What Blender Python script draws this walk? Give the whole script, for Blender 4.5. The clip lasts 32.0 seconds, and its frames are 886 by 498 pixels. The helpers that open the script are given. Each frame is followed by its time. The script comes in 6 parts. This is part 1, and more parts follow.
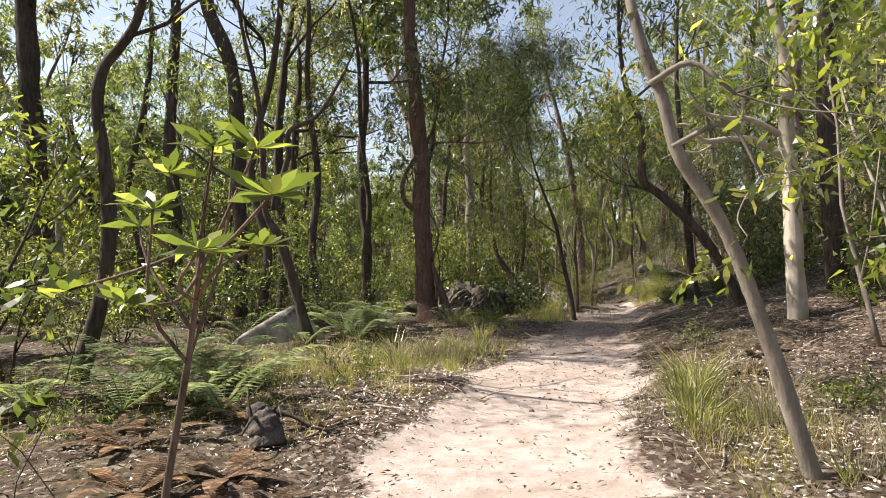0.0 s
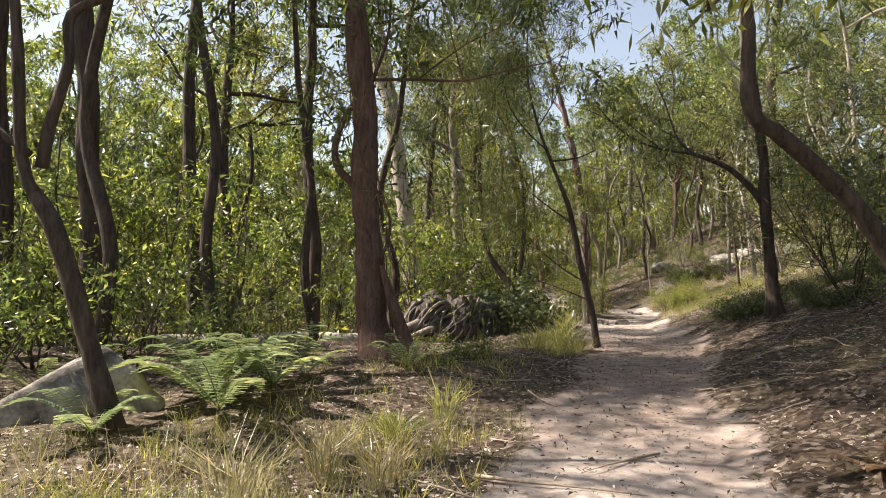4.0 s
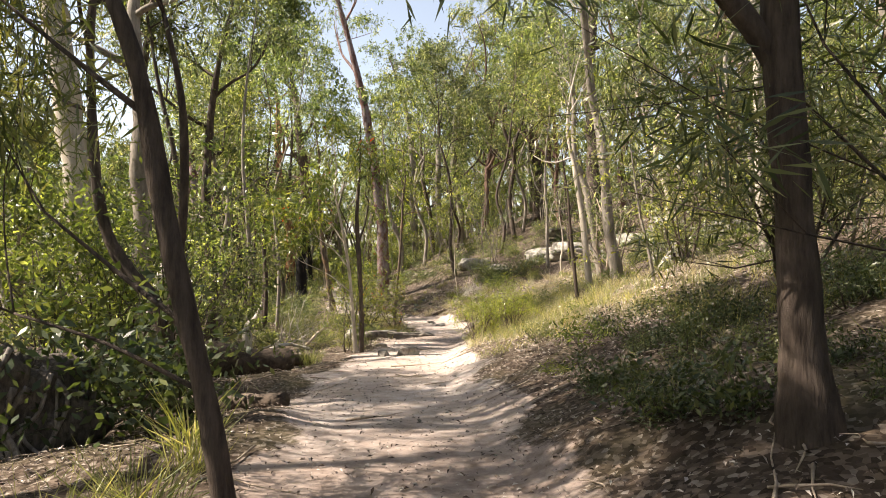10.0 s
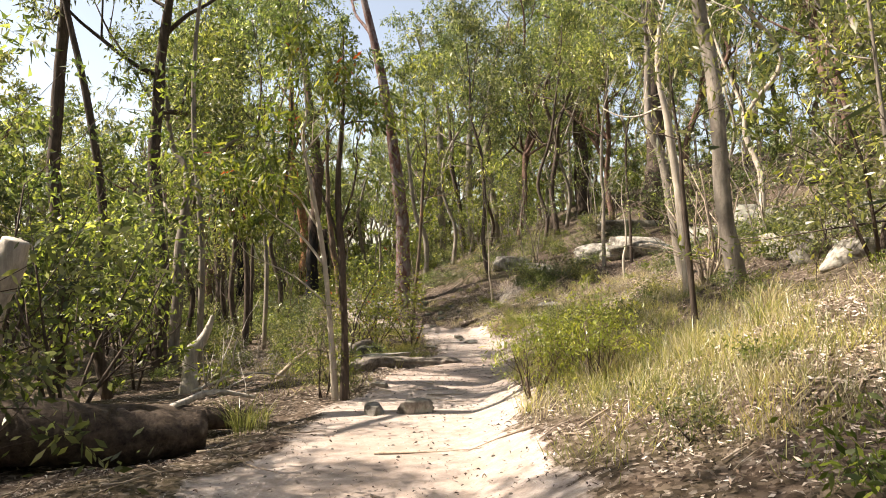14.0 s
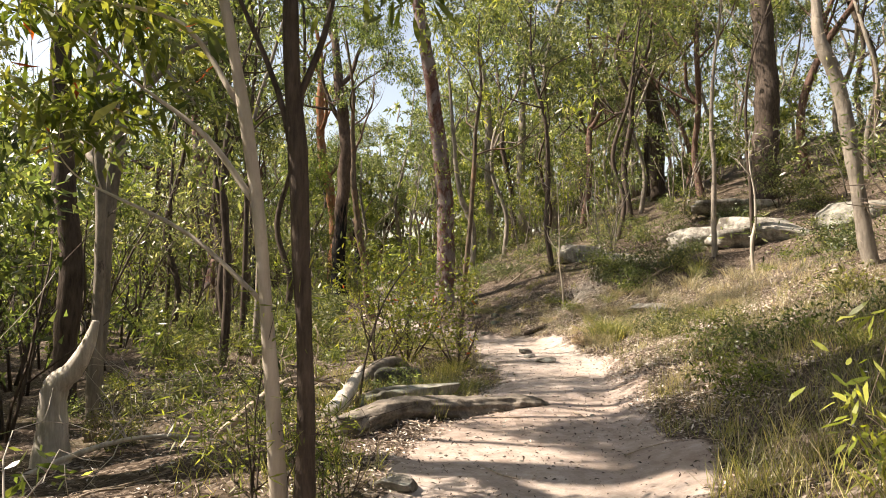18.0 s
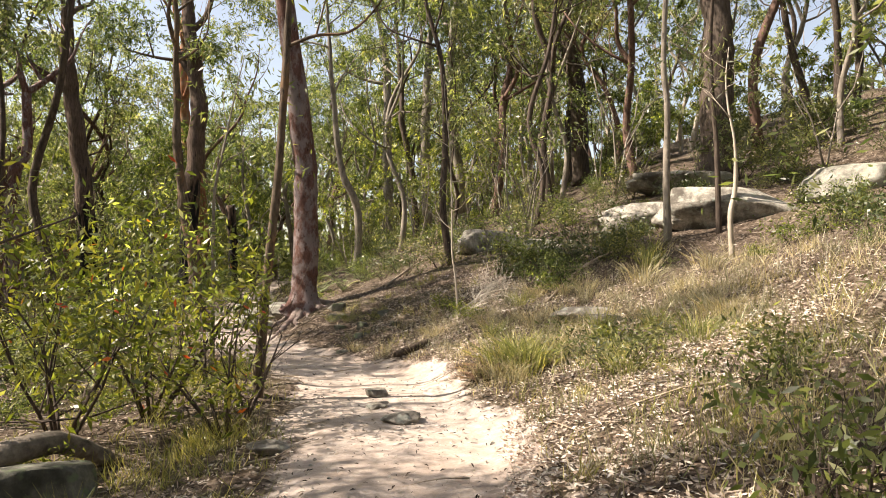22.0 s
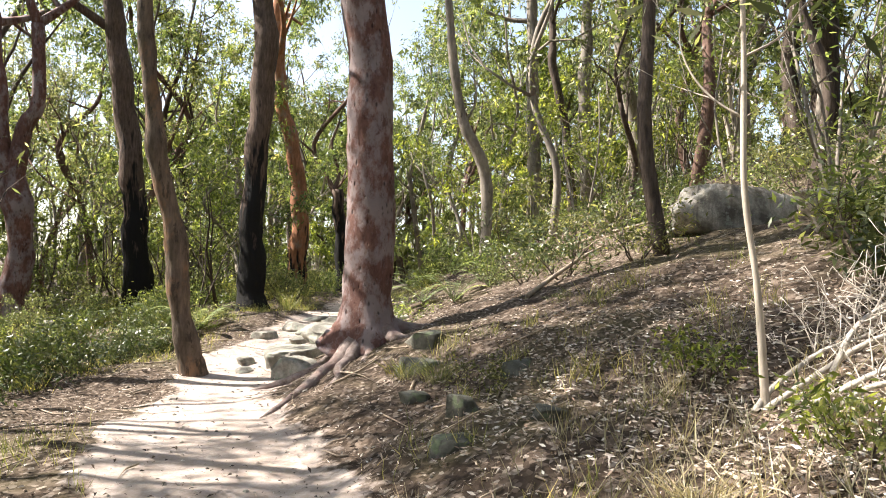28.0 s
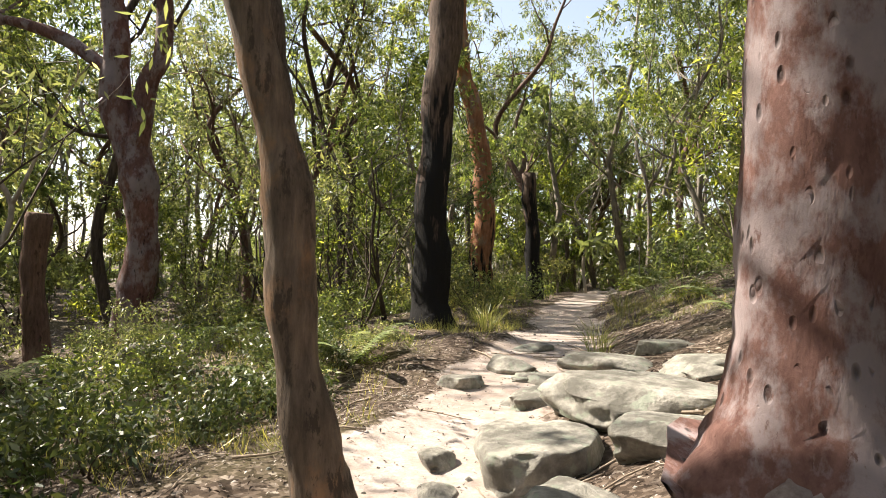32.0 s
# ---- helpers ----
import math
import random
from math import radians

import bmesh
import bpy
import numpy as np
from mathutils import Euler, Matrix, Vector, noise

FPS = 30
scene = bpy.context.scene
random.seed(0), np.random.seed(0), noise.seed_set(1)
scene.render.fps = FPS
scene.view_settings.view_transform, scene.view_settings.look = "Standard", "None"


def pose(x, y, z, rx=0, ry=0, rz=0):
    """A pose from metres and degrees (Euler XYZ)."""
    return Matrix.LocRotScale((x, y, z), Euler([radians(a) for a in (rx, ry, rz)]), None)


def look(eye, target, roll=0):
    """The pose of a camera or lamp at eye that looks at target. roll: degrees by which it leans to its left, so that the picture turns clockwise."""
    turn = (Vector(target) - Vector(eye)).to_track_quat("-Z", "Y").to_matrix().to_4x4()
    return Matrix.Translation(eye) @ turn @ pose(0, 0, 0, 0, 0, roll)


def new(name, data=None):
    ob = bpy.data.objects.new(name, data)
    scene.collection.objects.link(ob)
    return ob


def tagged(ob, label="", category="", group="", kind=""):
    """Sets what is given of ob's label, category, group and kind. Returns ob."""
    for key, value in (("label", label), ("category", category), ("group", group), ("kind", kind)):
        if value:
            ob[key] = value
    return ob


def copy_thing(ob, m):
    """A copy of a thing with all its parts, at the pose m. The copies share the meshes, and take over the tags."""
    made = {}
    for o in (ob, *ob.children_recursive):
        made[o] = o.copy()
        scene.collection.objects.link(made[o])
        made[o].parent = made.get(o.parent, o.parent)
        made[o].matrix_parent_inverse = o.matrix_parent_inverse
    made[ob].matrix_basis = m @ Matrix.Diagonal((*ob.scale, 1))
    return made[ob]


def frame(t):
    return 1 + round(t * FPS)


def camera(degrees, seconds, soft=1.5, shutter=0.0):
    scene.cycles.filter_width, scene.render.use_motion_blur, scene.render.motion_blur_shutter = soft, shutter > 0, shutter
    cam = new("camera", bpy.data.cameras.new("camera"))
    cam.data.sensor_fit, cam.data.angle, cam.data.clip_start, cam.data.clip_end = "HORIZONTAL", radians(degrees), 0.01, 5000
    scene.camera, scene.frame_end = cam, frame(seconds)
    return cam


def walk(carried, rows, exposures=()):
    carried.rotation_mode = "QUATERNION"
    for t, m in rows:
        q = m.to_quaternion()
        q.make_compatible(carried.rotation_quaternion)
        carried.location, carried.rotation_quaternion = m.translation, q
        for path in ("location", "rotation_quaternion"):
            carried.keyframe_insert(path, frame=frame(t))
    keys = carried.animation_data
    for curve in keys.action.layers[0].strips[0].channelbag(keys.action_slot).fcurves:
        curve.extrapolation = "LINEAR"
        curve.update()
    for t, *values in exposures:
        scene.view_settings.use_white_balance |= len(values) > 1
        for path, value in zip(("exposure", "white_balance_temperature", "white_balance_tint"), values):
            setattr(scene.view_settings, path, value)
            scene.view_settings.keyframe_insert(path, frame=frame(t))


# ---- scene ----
cam = camera(66.2, 32.0, soft=0.95)
METRES, EYE, TILT, LEAN, TURN = 46.0, 1.5, 1.5, 0.0, 0.0
ROWS = [
    (0.0, 0.0, 0.0, 0.0, -0.0, 0.0, -0.0),
    (0.5, 0.0033, 0.014, -0.0002, -0.28, 0.03, 0.08),
    (1.0, 0.0053, 0.0282, -0.0018, -0.01, 0.08, 0.13),
    (1.5, 0.006, 0.0416, -0.0019, 0.16, 0.06, 0.16),
    (2.0, 0.0074, 0.0559, -0.0016, 0.72, 0.07, 0.2),
    (2.5, 0.008, 0.0696, -0.0008, 0.67, 0.01, 0.19),
    (3.0, 0.0103, 0.0839, -0.0007, -0.27, 0.03, 0.24),
    (3.5, 0.0114, 0.0978, -0.0009, -0.13, 0.01, 0.27),
    (5.5, 0.0184, 0.1543, -0.0025, -1.73, -0.29, -0.11),
    (6.0, 0.0213, 0.1702, -0.0023, -6.32, -0.32, -0.19),
    (6.5, 0.0269, 0.1839, -0.002, -9.3, -0.32, -0.08),
    (7.0, 0.0329, 0.1997, -0.0025, -11.53, -0.37, -0.09),
    (7.5, 0.04, 0.2134, -0.0026, -14.02, -0.39, -0.05),
    (8.0, 0.047, 0.2289, -0.0034, -14.59, -0.4, -0.08),
    (8.5, 0.0543, 0.2429, -0.0042, -15.4, -0.4, -0.06),
    (9.0, 0.0604, 0.2584, -0.0054, -15.4, -0.43, -0.16),
    (9.5, 0.0663, 0.2726, -0.0055, -15.66, -0.41, -0.17),
    (10.0, 0.0718, 0.2873, -0.0053, -15.49, -0.44, -0.16),
    (10.5, 0.0762, 0.3015, -0.0048, -15.29, -0.43, -0.14),
    (11.0, 0.0814, 0.3161, -0.0045, -15.19, -0.44, -0.17),
    (11.5, 0.0849, 0.3304, -0.0049, -15.1, -0.46, -0.26),
    (12.0, 0.0895, 0.3458, -0.0054, -14.98, -0.47, -0.3),
    (12.5, 0.0933, 0.3599, -0.0064, -14.5, -0.45, -0.28),
    (13.0, 0.0978, 0.3746, -0.0073, -13.92, -0.42, -0.28),
    (13.5, 0.1011, 0.3888, -0.0095, -13.29, -0.42, -0.31),
    (14.0, 0.1043, 0.4045, -0.01, -12.84, -0.45, -0.34),
    (14.5, 0.1083, 0.4185, -0.0109, -12.2, -0.46, -0.34),
    (16.5, 0.114, 0.4815, -0.0175, -9.72, -0.48, -0.63),
    (17.0, 0.1151, 0.4975, -0.0188, -8.98, -0.48, -0.66),
    (17.5, 0.1187, 0.5125, -0.0204, -8.95, -0.5, -0.64),
    (18.0, 0.1239, 0.5288, -0.0212, -9.38, -0.51, -0.68),
    (18.5, 0.1303, 0.5441, -0.0224, -12.19, -0.51, -0.69),
    (19.0, 0.1366, 0.5588, -0.0232, -13.32, -0.49, -0.68),
    (19.5, 0.1435, 0.5727, -0.0246, -15.08, -0.45, -0.73),
    (20.0, 0.1491, 0.5881, -0.0252, -15.79, -0.49, -0.76),
    (20.5, 0.156, 0.6028, -0.0268, -16.07, -0.46, -0.82),
    (21.0, 0.1633, 0.6188, -0.0282, -16.07, -0.41, -0.85),
    (21.5, 0.1703, 0.6335, -0.0301, -16.18, -0.36, -0.87),
    (22.0, 0.1772, 0.649, -0.0311, -16.07, -0.29, -0.94),
    (22.5, 0.1829, 0.6634, -0.032, -15.99, -0.29, -1.03),
    (23.0, 0.1882, 0.6795, -0.0333, -15.77, -0.27, -1.02),
    (23.5, 0.1933, 0.694, -0.0336, -15.77, -0.27, -1.09),
    (24.0, 0.1999, 0.709, -0.0335, -15.98, -0.3, -1.01),
    (24.5, 0.2055, 0.7234, -0.0336, -16.02, -0.29, -1.08),
    (26.5, 0.2208, 0.7827, -0.0369, -13.53, -0.06, -0.93),
    (27.0, 0.22, 0.7996, -0.0386, -11.63, -0.11, -1.02),
    (27.5, 0.2183, 0.8154, -0.0397, -6.93, -0.16, -1.0),
    (28.0, 0.2154, 0.8331, -0.0407, -3.79, -0.18, -0.94),
    (28.5, 0.2129, 0.8483, -0.0416, -0.24, -0.17, -0.95),
    (29.0, 0.2093, 0.865, -0.0424, 2.23, -0.14, -0.97),
    (29.5, 0.2057, 0.8796, -0.0429, 3.99, -0.1, -0.94),
    (30.0, 0.2014, 0.8953, -0.0439, 5.45, -0.03, -1.02),
    (30.5, 0.1982, 0.9106, -0.0445, 6.61, -0.05, -0.89),
    (31.0, 0.194, 0.9266, -0.0459, 7.75, -0.04, -0.9),
    (31.5, 0.1903, 0.9412, -0.0464, 8.81, -0.01, -0.92),
    (32.0, 0.1848, 0.9566, -0.047, 10.02, -0.01, -0.92),
]
walk(cam, [(t, pose(0, 0, EYE, TILT, LEAN, TURN) @ pose(METRES * x, METRES * y, METRES * z, 90 + pitch, roll, yaw)) for t, x, y, z, yaw, pitch, roll in ROWS], [(0.0, 1.09, 6750, 11), (3.0, 1.20, 6950, 12), (6.0, 1.46, 7100, 12), (9.0, 1.63, 7250, 12), (11.0, 1.45, 7250, 12), (18.0, 1.39, 7450, 12), (20.0, 1.44, 7450, 12), (22.0, 1.39, 7450, 12), (24.0, 1.53, 7100, 12), (28.0, 1.86, 6650, 10), (30.5, 1.66, 6750, 10), (32.0, 1.54, 7000, 10)])

# ---- world, sun, exposure ----
SUN_ELEV, SUN_AZ = radians(47), radians(-78)      # azimuth from +y, clockwise
world = bpy.data.worlds.new("world")
scene.world = world
world.use_nodes = True
wn = world.node_tree
sky = wn.nodes.new("ShaderNodeTexSky")
sky.sky_type, sky.sun_disc = "NISHITA", False
sky.sun_elevation, sky.sun_rotation = SUN_ELEV, SUN_AZ % (2 * math.pi)
sky.air_density, sky.dust_density, sky.ozone_density = 1.0, 1.2, 1.0
wn.nodes["Background"].inputs["Strength"].default_value = 0.093
hazy = wn.nodes.new("ShaderNodeHueSaturation")
hazy.inputs["Saturation"].default_value = 0.72
wn.links.new(sky.outputs["Color"], hazy.inputs["Color"])
wn.links.new(hazy.outputs["Color"], wn.nodes["Background"].inputs["Color"])
sun_dir = Vector((math.cos(SUN_ELEV) * math.sin(SUN_AZ), math.cos(SUN_ELEV) * math.cos(SUN_AZ), math.sin(SUN_ELEV)))
sun = new("sun", bpy.data.lights.new("sun", "SUN"))
sun.data.energy, sun.data.angle, sun.data.color = 5.0, radians(0.55), (1.0, 0.945, 0.86)
sun.matrix_world = look(sun_dir * 60, (0, 0, 0))


# ---- materials ----
def mat(name):
    m = bpy.data.materials.new(name)
    m.use_nodes = True
    nt = m.node_tree
    return m, nt, nt.nodes["Principled BSDF"]


def node(nt, kind, **values):
    n = nt.nodes.new(kind)
    for k, v in values.items():
        n.inputs[k.replace("_", " ")].default_value = v
    return n


def ramp(nt, source, stops):
    r = nt.nodes.new("ShaderNodeValToRGB")
    while len(r.color_ramp.elements) < len(stops):
        r.color_ramp.elements.new(0.5)
    for e, (p, c) in zip(r.color_ramp.elements, stops):
        e.position, e.color = p, (*c, 1) if len(c) == 3 else c
    nt.links.new(source, r.inputs["Fac"])
    return r.outputs["Color"]


def mix(nt, fac, a, b, blend="MIX"):
    m = nt.nodes.new("ShaderNodeMix")
    m.data_type, m.blend_type = "RGBA", blend
    for key, v in (("Factor", fac), ("A", a), ("B", b)):
        sock = [s for s in m.inputs if s.name == key and s.type == ("VALUE" if key == "Factor" else "RGBA")][0]
        if isinstance(v, (int, float)):
            sock.default_value = v
        elif isinstance(v, tuple):
            sock.default_value = (*v, 1)
        else:
            nt.links.new(v, sock)
    return [s for s in m.outputs if s.type == "RGBA"][0]


def coords(nt, scale=(1, 1, 1)):
    c, m = nt.nodes.new("ShaderNodeTexCoord"), nt.nodes.new("ShaderNodeMapping")
    m.inputs["Scale"].default_value = scale
    nt.links.new(c.outputs["Object"], m.inputs["Vector"])
    return m.outputs["Vector"]


def noise_tex(nt, vec, scale, detail=4.0, rough=0.6):
    n = node(nt, "ShaderNodeTexNoise", Scale=scale, Detail=detail, Roughness=rough)
    nt.links.new(vec, n.inputs["Vector"])
    return n.outputs["Fac"]


def bump(nt, bsdf, height, strength, distance=0.02):
    b = node(nt, "ShaderNodeBump", Strength=strength, Distance=distance)
    nt.links.new(height, b.inputs["Height"])
    nt.links.new(b.outputs["Normal"], bsdf.inputs["Normal"])


def bark(name, dark, light, stretch=0.18, scale=9.0, blotch=None, blotch_at=0.55, relief=0.6, char=None, pits=False, streak=None, streak_at=0.6):
    """Bark: furrows stretched along the trunk, large blotches, and char up to a height where a fire burnt it."""
    m, nt, b = mat(name)
    long_vec, round_vec = coords(nt, (1, 1, stretch)), coords(nt)
    fine = noise_tex(nt, long_vec, scale * 2.2, 6.0, 0.7)
    col = ramp(nt, fine, [(0.3, dark), (0.68, light)])
    big = noise_tex(nt, coords(nt, (1, 1, 0.6)), scale * 0.45, 7.0, 0.68)
    if blotch:
        f = ramp(nt, big, [(blotch_at - 0.05, (0, 0, 0)), (blotch_at + 0.05, (1, 1, 1))])
        col = mix(nt, f, col, mix(nt, 0.35, blotch, col))
    if streak:
        f = ramp(nt, noise_tex(nt, coords(nt, (1, 1, 0.33)), scale * 1.5, 8.0, 0.72), [(streak_at, (0, 0, 0)), (streak_at + 0.05, (0.85, 0.85, 0.85))])
        col = mix(nt, f, col, streak)
    mott = ramp(nt, noise_tex(nt, round_vec, 2.3, 5.0), [(0.3, (0.72, 0.72, 0.72)), (0.7, (1.15, 1.12, 1.1))])
    col = mix(nt, 1.0, col, mott, "MULTIPLY")
    if char:
        sep = nt.nodes.new("ShaderNodeSeparateXYZ")
        nt.links.new(round_vec, sep.inputs["Vector"])
        add = nt.nodes.new("ShaderNodeMath")
        add.operation = "MULTIPLY_ADD"
        nt.links.new(noise_tex(nt, long_vec, 5.0), add.inputs[0])
        add.inputs[1].default_value = 11.0
        nt.links.new(sep.outputs["Z"], add.inputs[2])
        f = ramp(nt, add.outputs[0], [(0.0, (1, 1, 1)), (0.47, (1, 1, 1)), (0.54, (0, 0, 0))])
        div = nt.nodes.new("ShaderNodeMath")
        div.operation = "DIVIDE"
        nt.links.new(add.outputs[0], div.inputs[0])
        div.inputs[1].default_value = 2 * (char + 5.5)
        nt.links.new(div.outputs[0], f.node.inputs["Fac"])
        col = mix(nt, f, col, (0.012, 0.011, 0.011))
    nt.links.new(col, b.inputs["Base Color"])
    b.inputs["Roughness"].default_value = 0.85
    b.inputs["Specular IOR Level"].default_value = 0.2
    if pits:
        cells = nt.nodes.new("ShaderNodeTexVoronoi")
        cells.inputs["Scale"].default_value = 13
        nt.links.new(coords(nt, (1, 1, 0.45)), cells.inputs["Vector"])
        dent = ramp(nt, cells.outputs["Distance"], [(0.10, (0, 0, 0)), (0.24, (1, 1, 1))])
        rare = ramp(nt, noise_tex(nt, round_vec, 3.0, 2.0), [(0.46, (1, 1, 1)), (0.52, (0, 0, 0))])
        dent = mix(nt, 1.0, dent, rare, "LIGHTEN")
        col = mix(nt, 1.0, col, mix(nt, 0.35, dent, (1, 1, 1)), "MULTIPLY")
        nt.links.new(col, b.inputs["Base Color"])
        fine = mix(nt, 0.75, fine, dent)
    bump(nt, b, fine, relief, 0.05 if pits else 0.03)
    return m


BARK_DARK = bark("bark_dark", (0.035, 0.026, 0.022), (0.13, 0.10, 0.082), relief=0.9)
BARK_BROWN = bark("bark_brown", (0.075, 0.045, 0.036), (0.20, 0.125, 0.10), relief=0.8, blotch=(0.22, 0.16, 0.13), blotch_at=0.6, streak=(0.05, 0.03, 0.025), streak_at=0.58)
BARK_GREY = bark("bark_grey", (0.15, 0.13, 0.112), (0.34, 0.30, 0.255), scale=6, blotch=(0.13, 0.11, 0.095), relief=0.5, streak=(0.07, 0.058, 0.05), streak_at=0.6)
BARK_PALE = bark("bark_pale", (0.34, 0.29, 0.24), (0.55, 0.49, 0.42), scale=5, blotch=(0.30, 0.26, 0.23), blotch_at=0.6, relief=0.25)
BARK_PINK = bark("bark_pink", (0.09, 0.043, 0.036), (0.185, 0.1, 0.084), stretch=0.45, scale=7, blotch=(0.30, 0.265, 0.275), blotch_at=0.51, relief=0.5, pits=True, streak=(0.10, 0.05, 0.04), streak_at=0.58)
BARK_RED = bark("bark_red", (0.18, 0.075, 0.04), (0.42, 0.20, 0.11), scale=6, blotch=(0.30, 0.24, 0.19), blotch_at=0.58, relief=0.4, char=1.2)
BARK_CHAR = bark("bark_char", (0.05, 0.034, 0.028), (0.17, 0.12, 0.095), relief=0.9, char=3.6)
BARK_TAN = bark("bark_tan", (0.06, 0.046, 0.037), (0.20, 0.152, 0.115), scale=6, blotch=(0.26, 0.15, 0.085), blotch_at=0.58, relief=0.9, streak=(0.055, 0.042, 0.033), streak_at=0.55)
ROOT_GREY = bark("root_grey", (0.12, 0.085, 0.075), (0.30, 0.25, 0.235), stretch=0.8, scale=7, blotch=(0.22, 0.15, 0.135), blotch_at=0.55, relief=0.8)
DEADWOOD = bark("deadwood", (0.30, 0.27, 0.24), (0.62, 0.57, 0.51), stretch=0.1, relief=0.5)
GREYLOG = bark("grey_log", (0.075, 0.063, 0.053), (0.31, 0.27, 0.23), stretch=1.0, scale=4, blotch=(0.10, 0.08, 0.065), blotch_at=0.58, relief=1.0)
LOGWOOD = bark("log_wood", (0.026, 0.019, 0.015), (0.125, 0.094, 0.073), stretch=1.0, scale=5, blotch=(0.27, 0.235, 0.20), blotch_at=0.64, relief=0.9)
ROOTWOOD = bark("root_wood", (0.03, 0.025, 0.022), (0.17, 0.145, 0.13), stretch=0.4, relief=0.9)

ROOTS = bark("hanging_roots", (0.08, 0.07, 0.064), (0.34, 0.30, 0.275), stretch=0.4, relief=0.9)


def foliage(name, stops, through_col, trans=0.38, rough=0.36):
    """Leaves: each leaf its own tint, and light that shines through the blade."""
    m, nt, b = mat(name)
    geo = nt.nodes.new("ShaderNodeNewGeometry")
    col = ramp(nt, geo.outputs["Random Per Island"], stops)
    info = nt.nodes.new("ShaderNodeObjectInfo")
    tint = ramp(nt, info.outputs["Random"], [(0.0, (0.78, 0.82, 0.75)), (0.5, (1.0, 1.0, 1.0)), (1.0, (1.22, 1.12, 0.9))])
    col = mix(nt, 1.0, col, tint, "MULTIPLY")
    spray = ramp(nt, noise_tex(nt, coords(nt), 1.6, 3.0, 0.6), [(0.32, (0.52, 0.6, 0.6)), (0.5, (0.98, 1.0, 0.98)), (0.68, (1.5, 1.42, 1.15))])
    col = mix(nt, 1.0, col, spray, "MULTIPLY")
    nt.links.new(col, b.inputs["Base Color"])
    b.inputs["Roughness"].default_value = rough
    b.inputs["Specular IOR Level"].default_value = 0.55
    tr = nt.nodes.new("ShaderNodeBsdfTranslucent")
    nt.links.new(mix(nt, 1.0, col, through_col, "MULTIPLY"), tr.inputs["Color"])
    ms = nt.nodes.new("ShaderNodeMixShader")
    ms.inputs["Fac"].default_value = trans
    nt.links.new(b.outputs["BSDF"], ms.inputs[1])
    nt.links.new(tr.outputs["BSDF"], ms.inputs[2])
    nt.links.new(ms.outputs["Shader"], nt.nodes["Material Output"].inputs["Surface"])
    return m


LEAF_GUM = foliage("leaf_gum", [(0, (0.034, 0.046, 0.02)), (0.5, (0.082, 0.1, 0.042)), (0.88, (0.17, 0.185, 0.085)), (1, (0.32, 0.31, 0.19))], (2.75, 2.9, 1.5), 0.46)
LEAF_OLIVE = foliage("leaf_olive", [(0, (0.038, 0.045, 0.023)), (0.5, (0.09, 0.098, 0.048)), (0.88, (0.18, 0.18, 0.095)), (1, (0.32, 0.30, 0.2))], (2.6, 2.65, 1.6), 0.46)
LEAF_BRIGHT = foliage("leaf_bright", [(0, (0.04, 0.054, 0.018)), (0.5, (0.095, 0.112, 0.038)), (0.9, (0.19, 0.2, 0.07)), (1, (0.32, 0.31, 0.14))], (2.6, 2.75, 1.2), 0.5)
# distant leaves are paler than near ones: haze put into the colour
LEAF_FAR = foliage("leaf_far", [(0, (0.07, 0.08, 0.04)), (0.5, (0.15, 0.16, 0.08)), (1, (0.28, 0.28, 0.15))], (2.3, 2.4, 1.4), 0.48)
LEAF_BANKSIA = foliage("leaf_banksia", [(0, (0.06, 0.085, 0.022)), (0.5, (0.12, 0.145, 0.038)), (0.985, (0.24, 0.24, 0.08)), (0.99, (0.36, 0.05, 0.02)), (1, (0.36, 0.06, 0.03))], (1.9, 1.9, 0.8), 0.42, 0.35)
LEAF_NEEDLE = foliage("leaf_needle", [(0, (0.036, 0.05, 0.023)), (0.5, (0.085, 0.105, 0.047)), (1, (0.2, 0.205, 0.1))], (1.6, 1.65, 0.9), 0.35)
LEAF_GLOSSY = foliage("leaf_glossy", [(0, (0.035, 0.052, 0.02)), (0.6, (0.075, 0.096, 0.04)), (1, (0.16, 0.165, 0.075))], (1.7, 1.75, 0.8), 0.25, 0.4)
LEAF_YELLOW = foliage("leaf_yellow", [(0, (0.14, 0.165, 0.03)), (0.6, (0.27, 0.29, 0.06)), (1, (0.43, 0.42, 0.13))], (1.6, 1.6, 0.6), 0.45)
FERN_GREEN = foliage("fern_green", [(0, (0.13, 0.17, 0.075)), (0.6, (0.25, 0.30, 0.15)), (1, (0.42, 0.43, 0.27))], (1.5, 1.6, 0.8), 0.36)
GRASS_GREEN = foliage("grass_green", [(0, (0.12, 0.14, 0.045)), (0.5, (0.23, 0.24, 0.095)), (0.8, (0.37, 0.35, 0.17)), (1, (0.55, 0.48, 0.30))], (1.5, 1.5, 0.8), 0.38)
GRASS_DRY = foliage("grass_dry", [(0, (0.20, 0.18, 0.09)), (0.35, (0.36, 0.31, 0.195)), (1, (0.62, 0.54, 0.42))], (1.3, 1.2, 0.9), 0.3)
FERN_DEAD = foliage("dead_bracken", [(0, (0.075, 0.042, 0.029)), (0.6, (0.18, 0.11, 0.075)), (1, (0.32, 0.23, 0.165))], (1.3, 1.1, 0.9), 0.25)
DRY_TWIGS = bark("dry_twigs", (0.22, 0.17, 0.13), (0.46, 0.38, 0.30), stretch=0.2, relief=0.3)


def litter_material(name, stops):
    m, nt, b = mat(name)
    geo = nt.nodes.new("ShaderNodeNewGeometry")
    col = ramp(nt, geo.outputs["Random Per Island"], stops)
    nt.links.new(col, b.inputs["Base Color"])
    b.inputs["Roughness"].default_value = 0.7
    b.inputs["Specular IOR Level"].default_value = 0.2
    return m


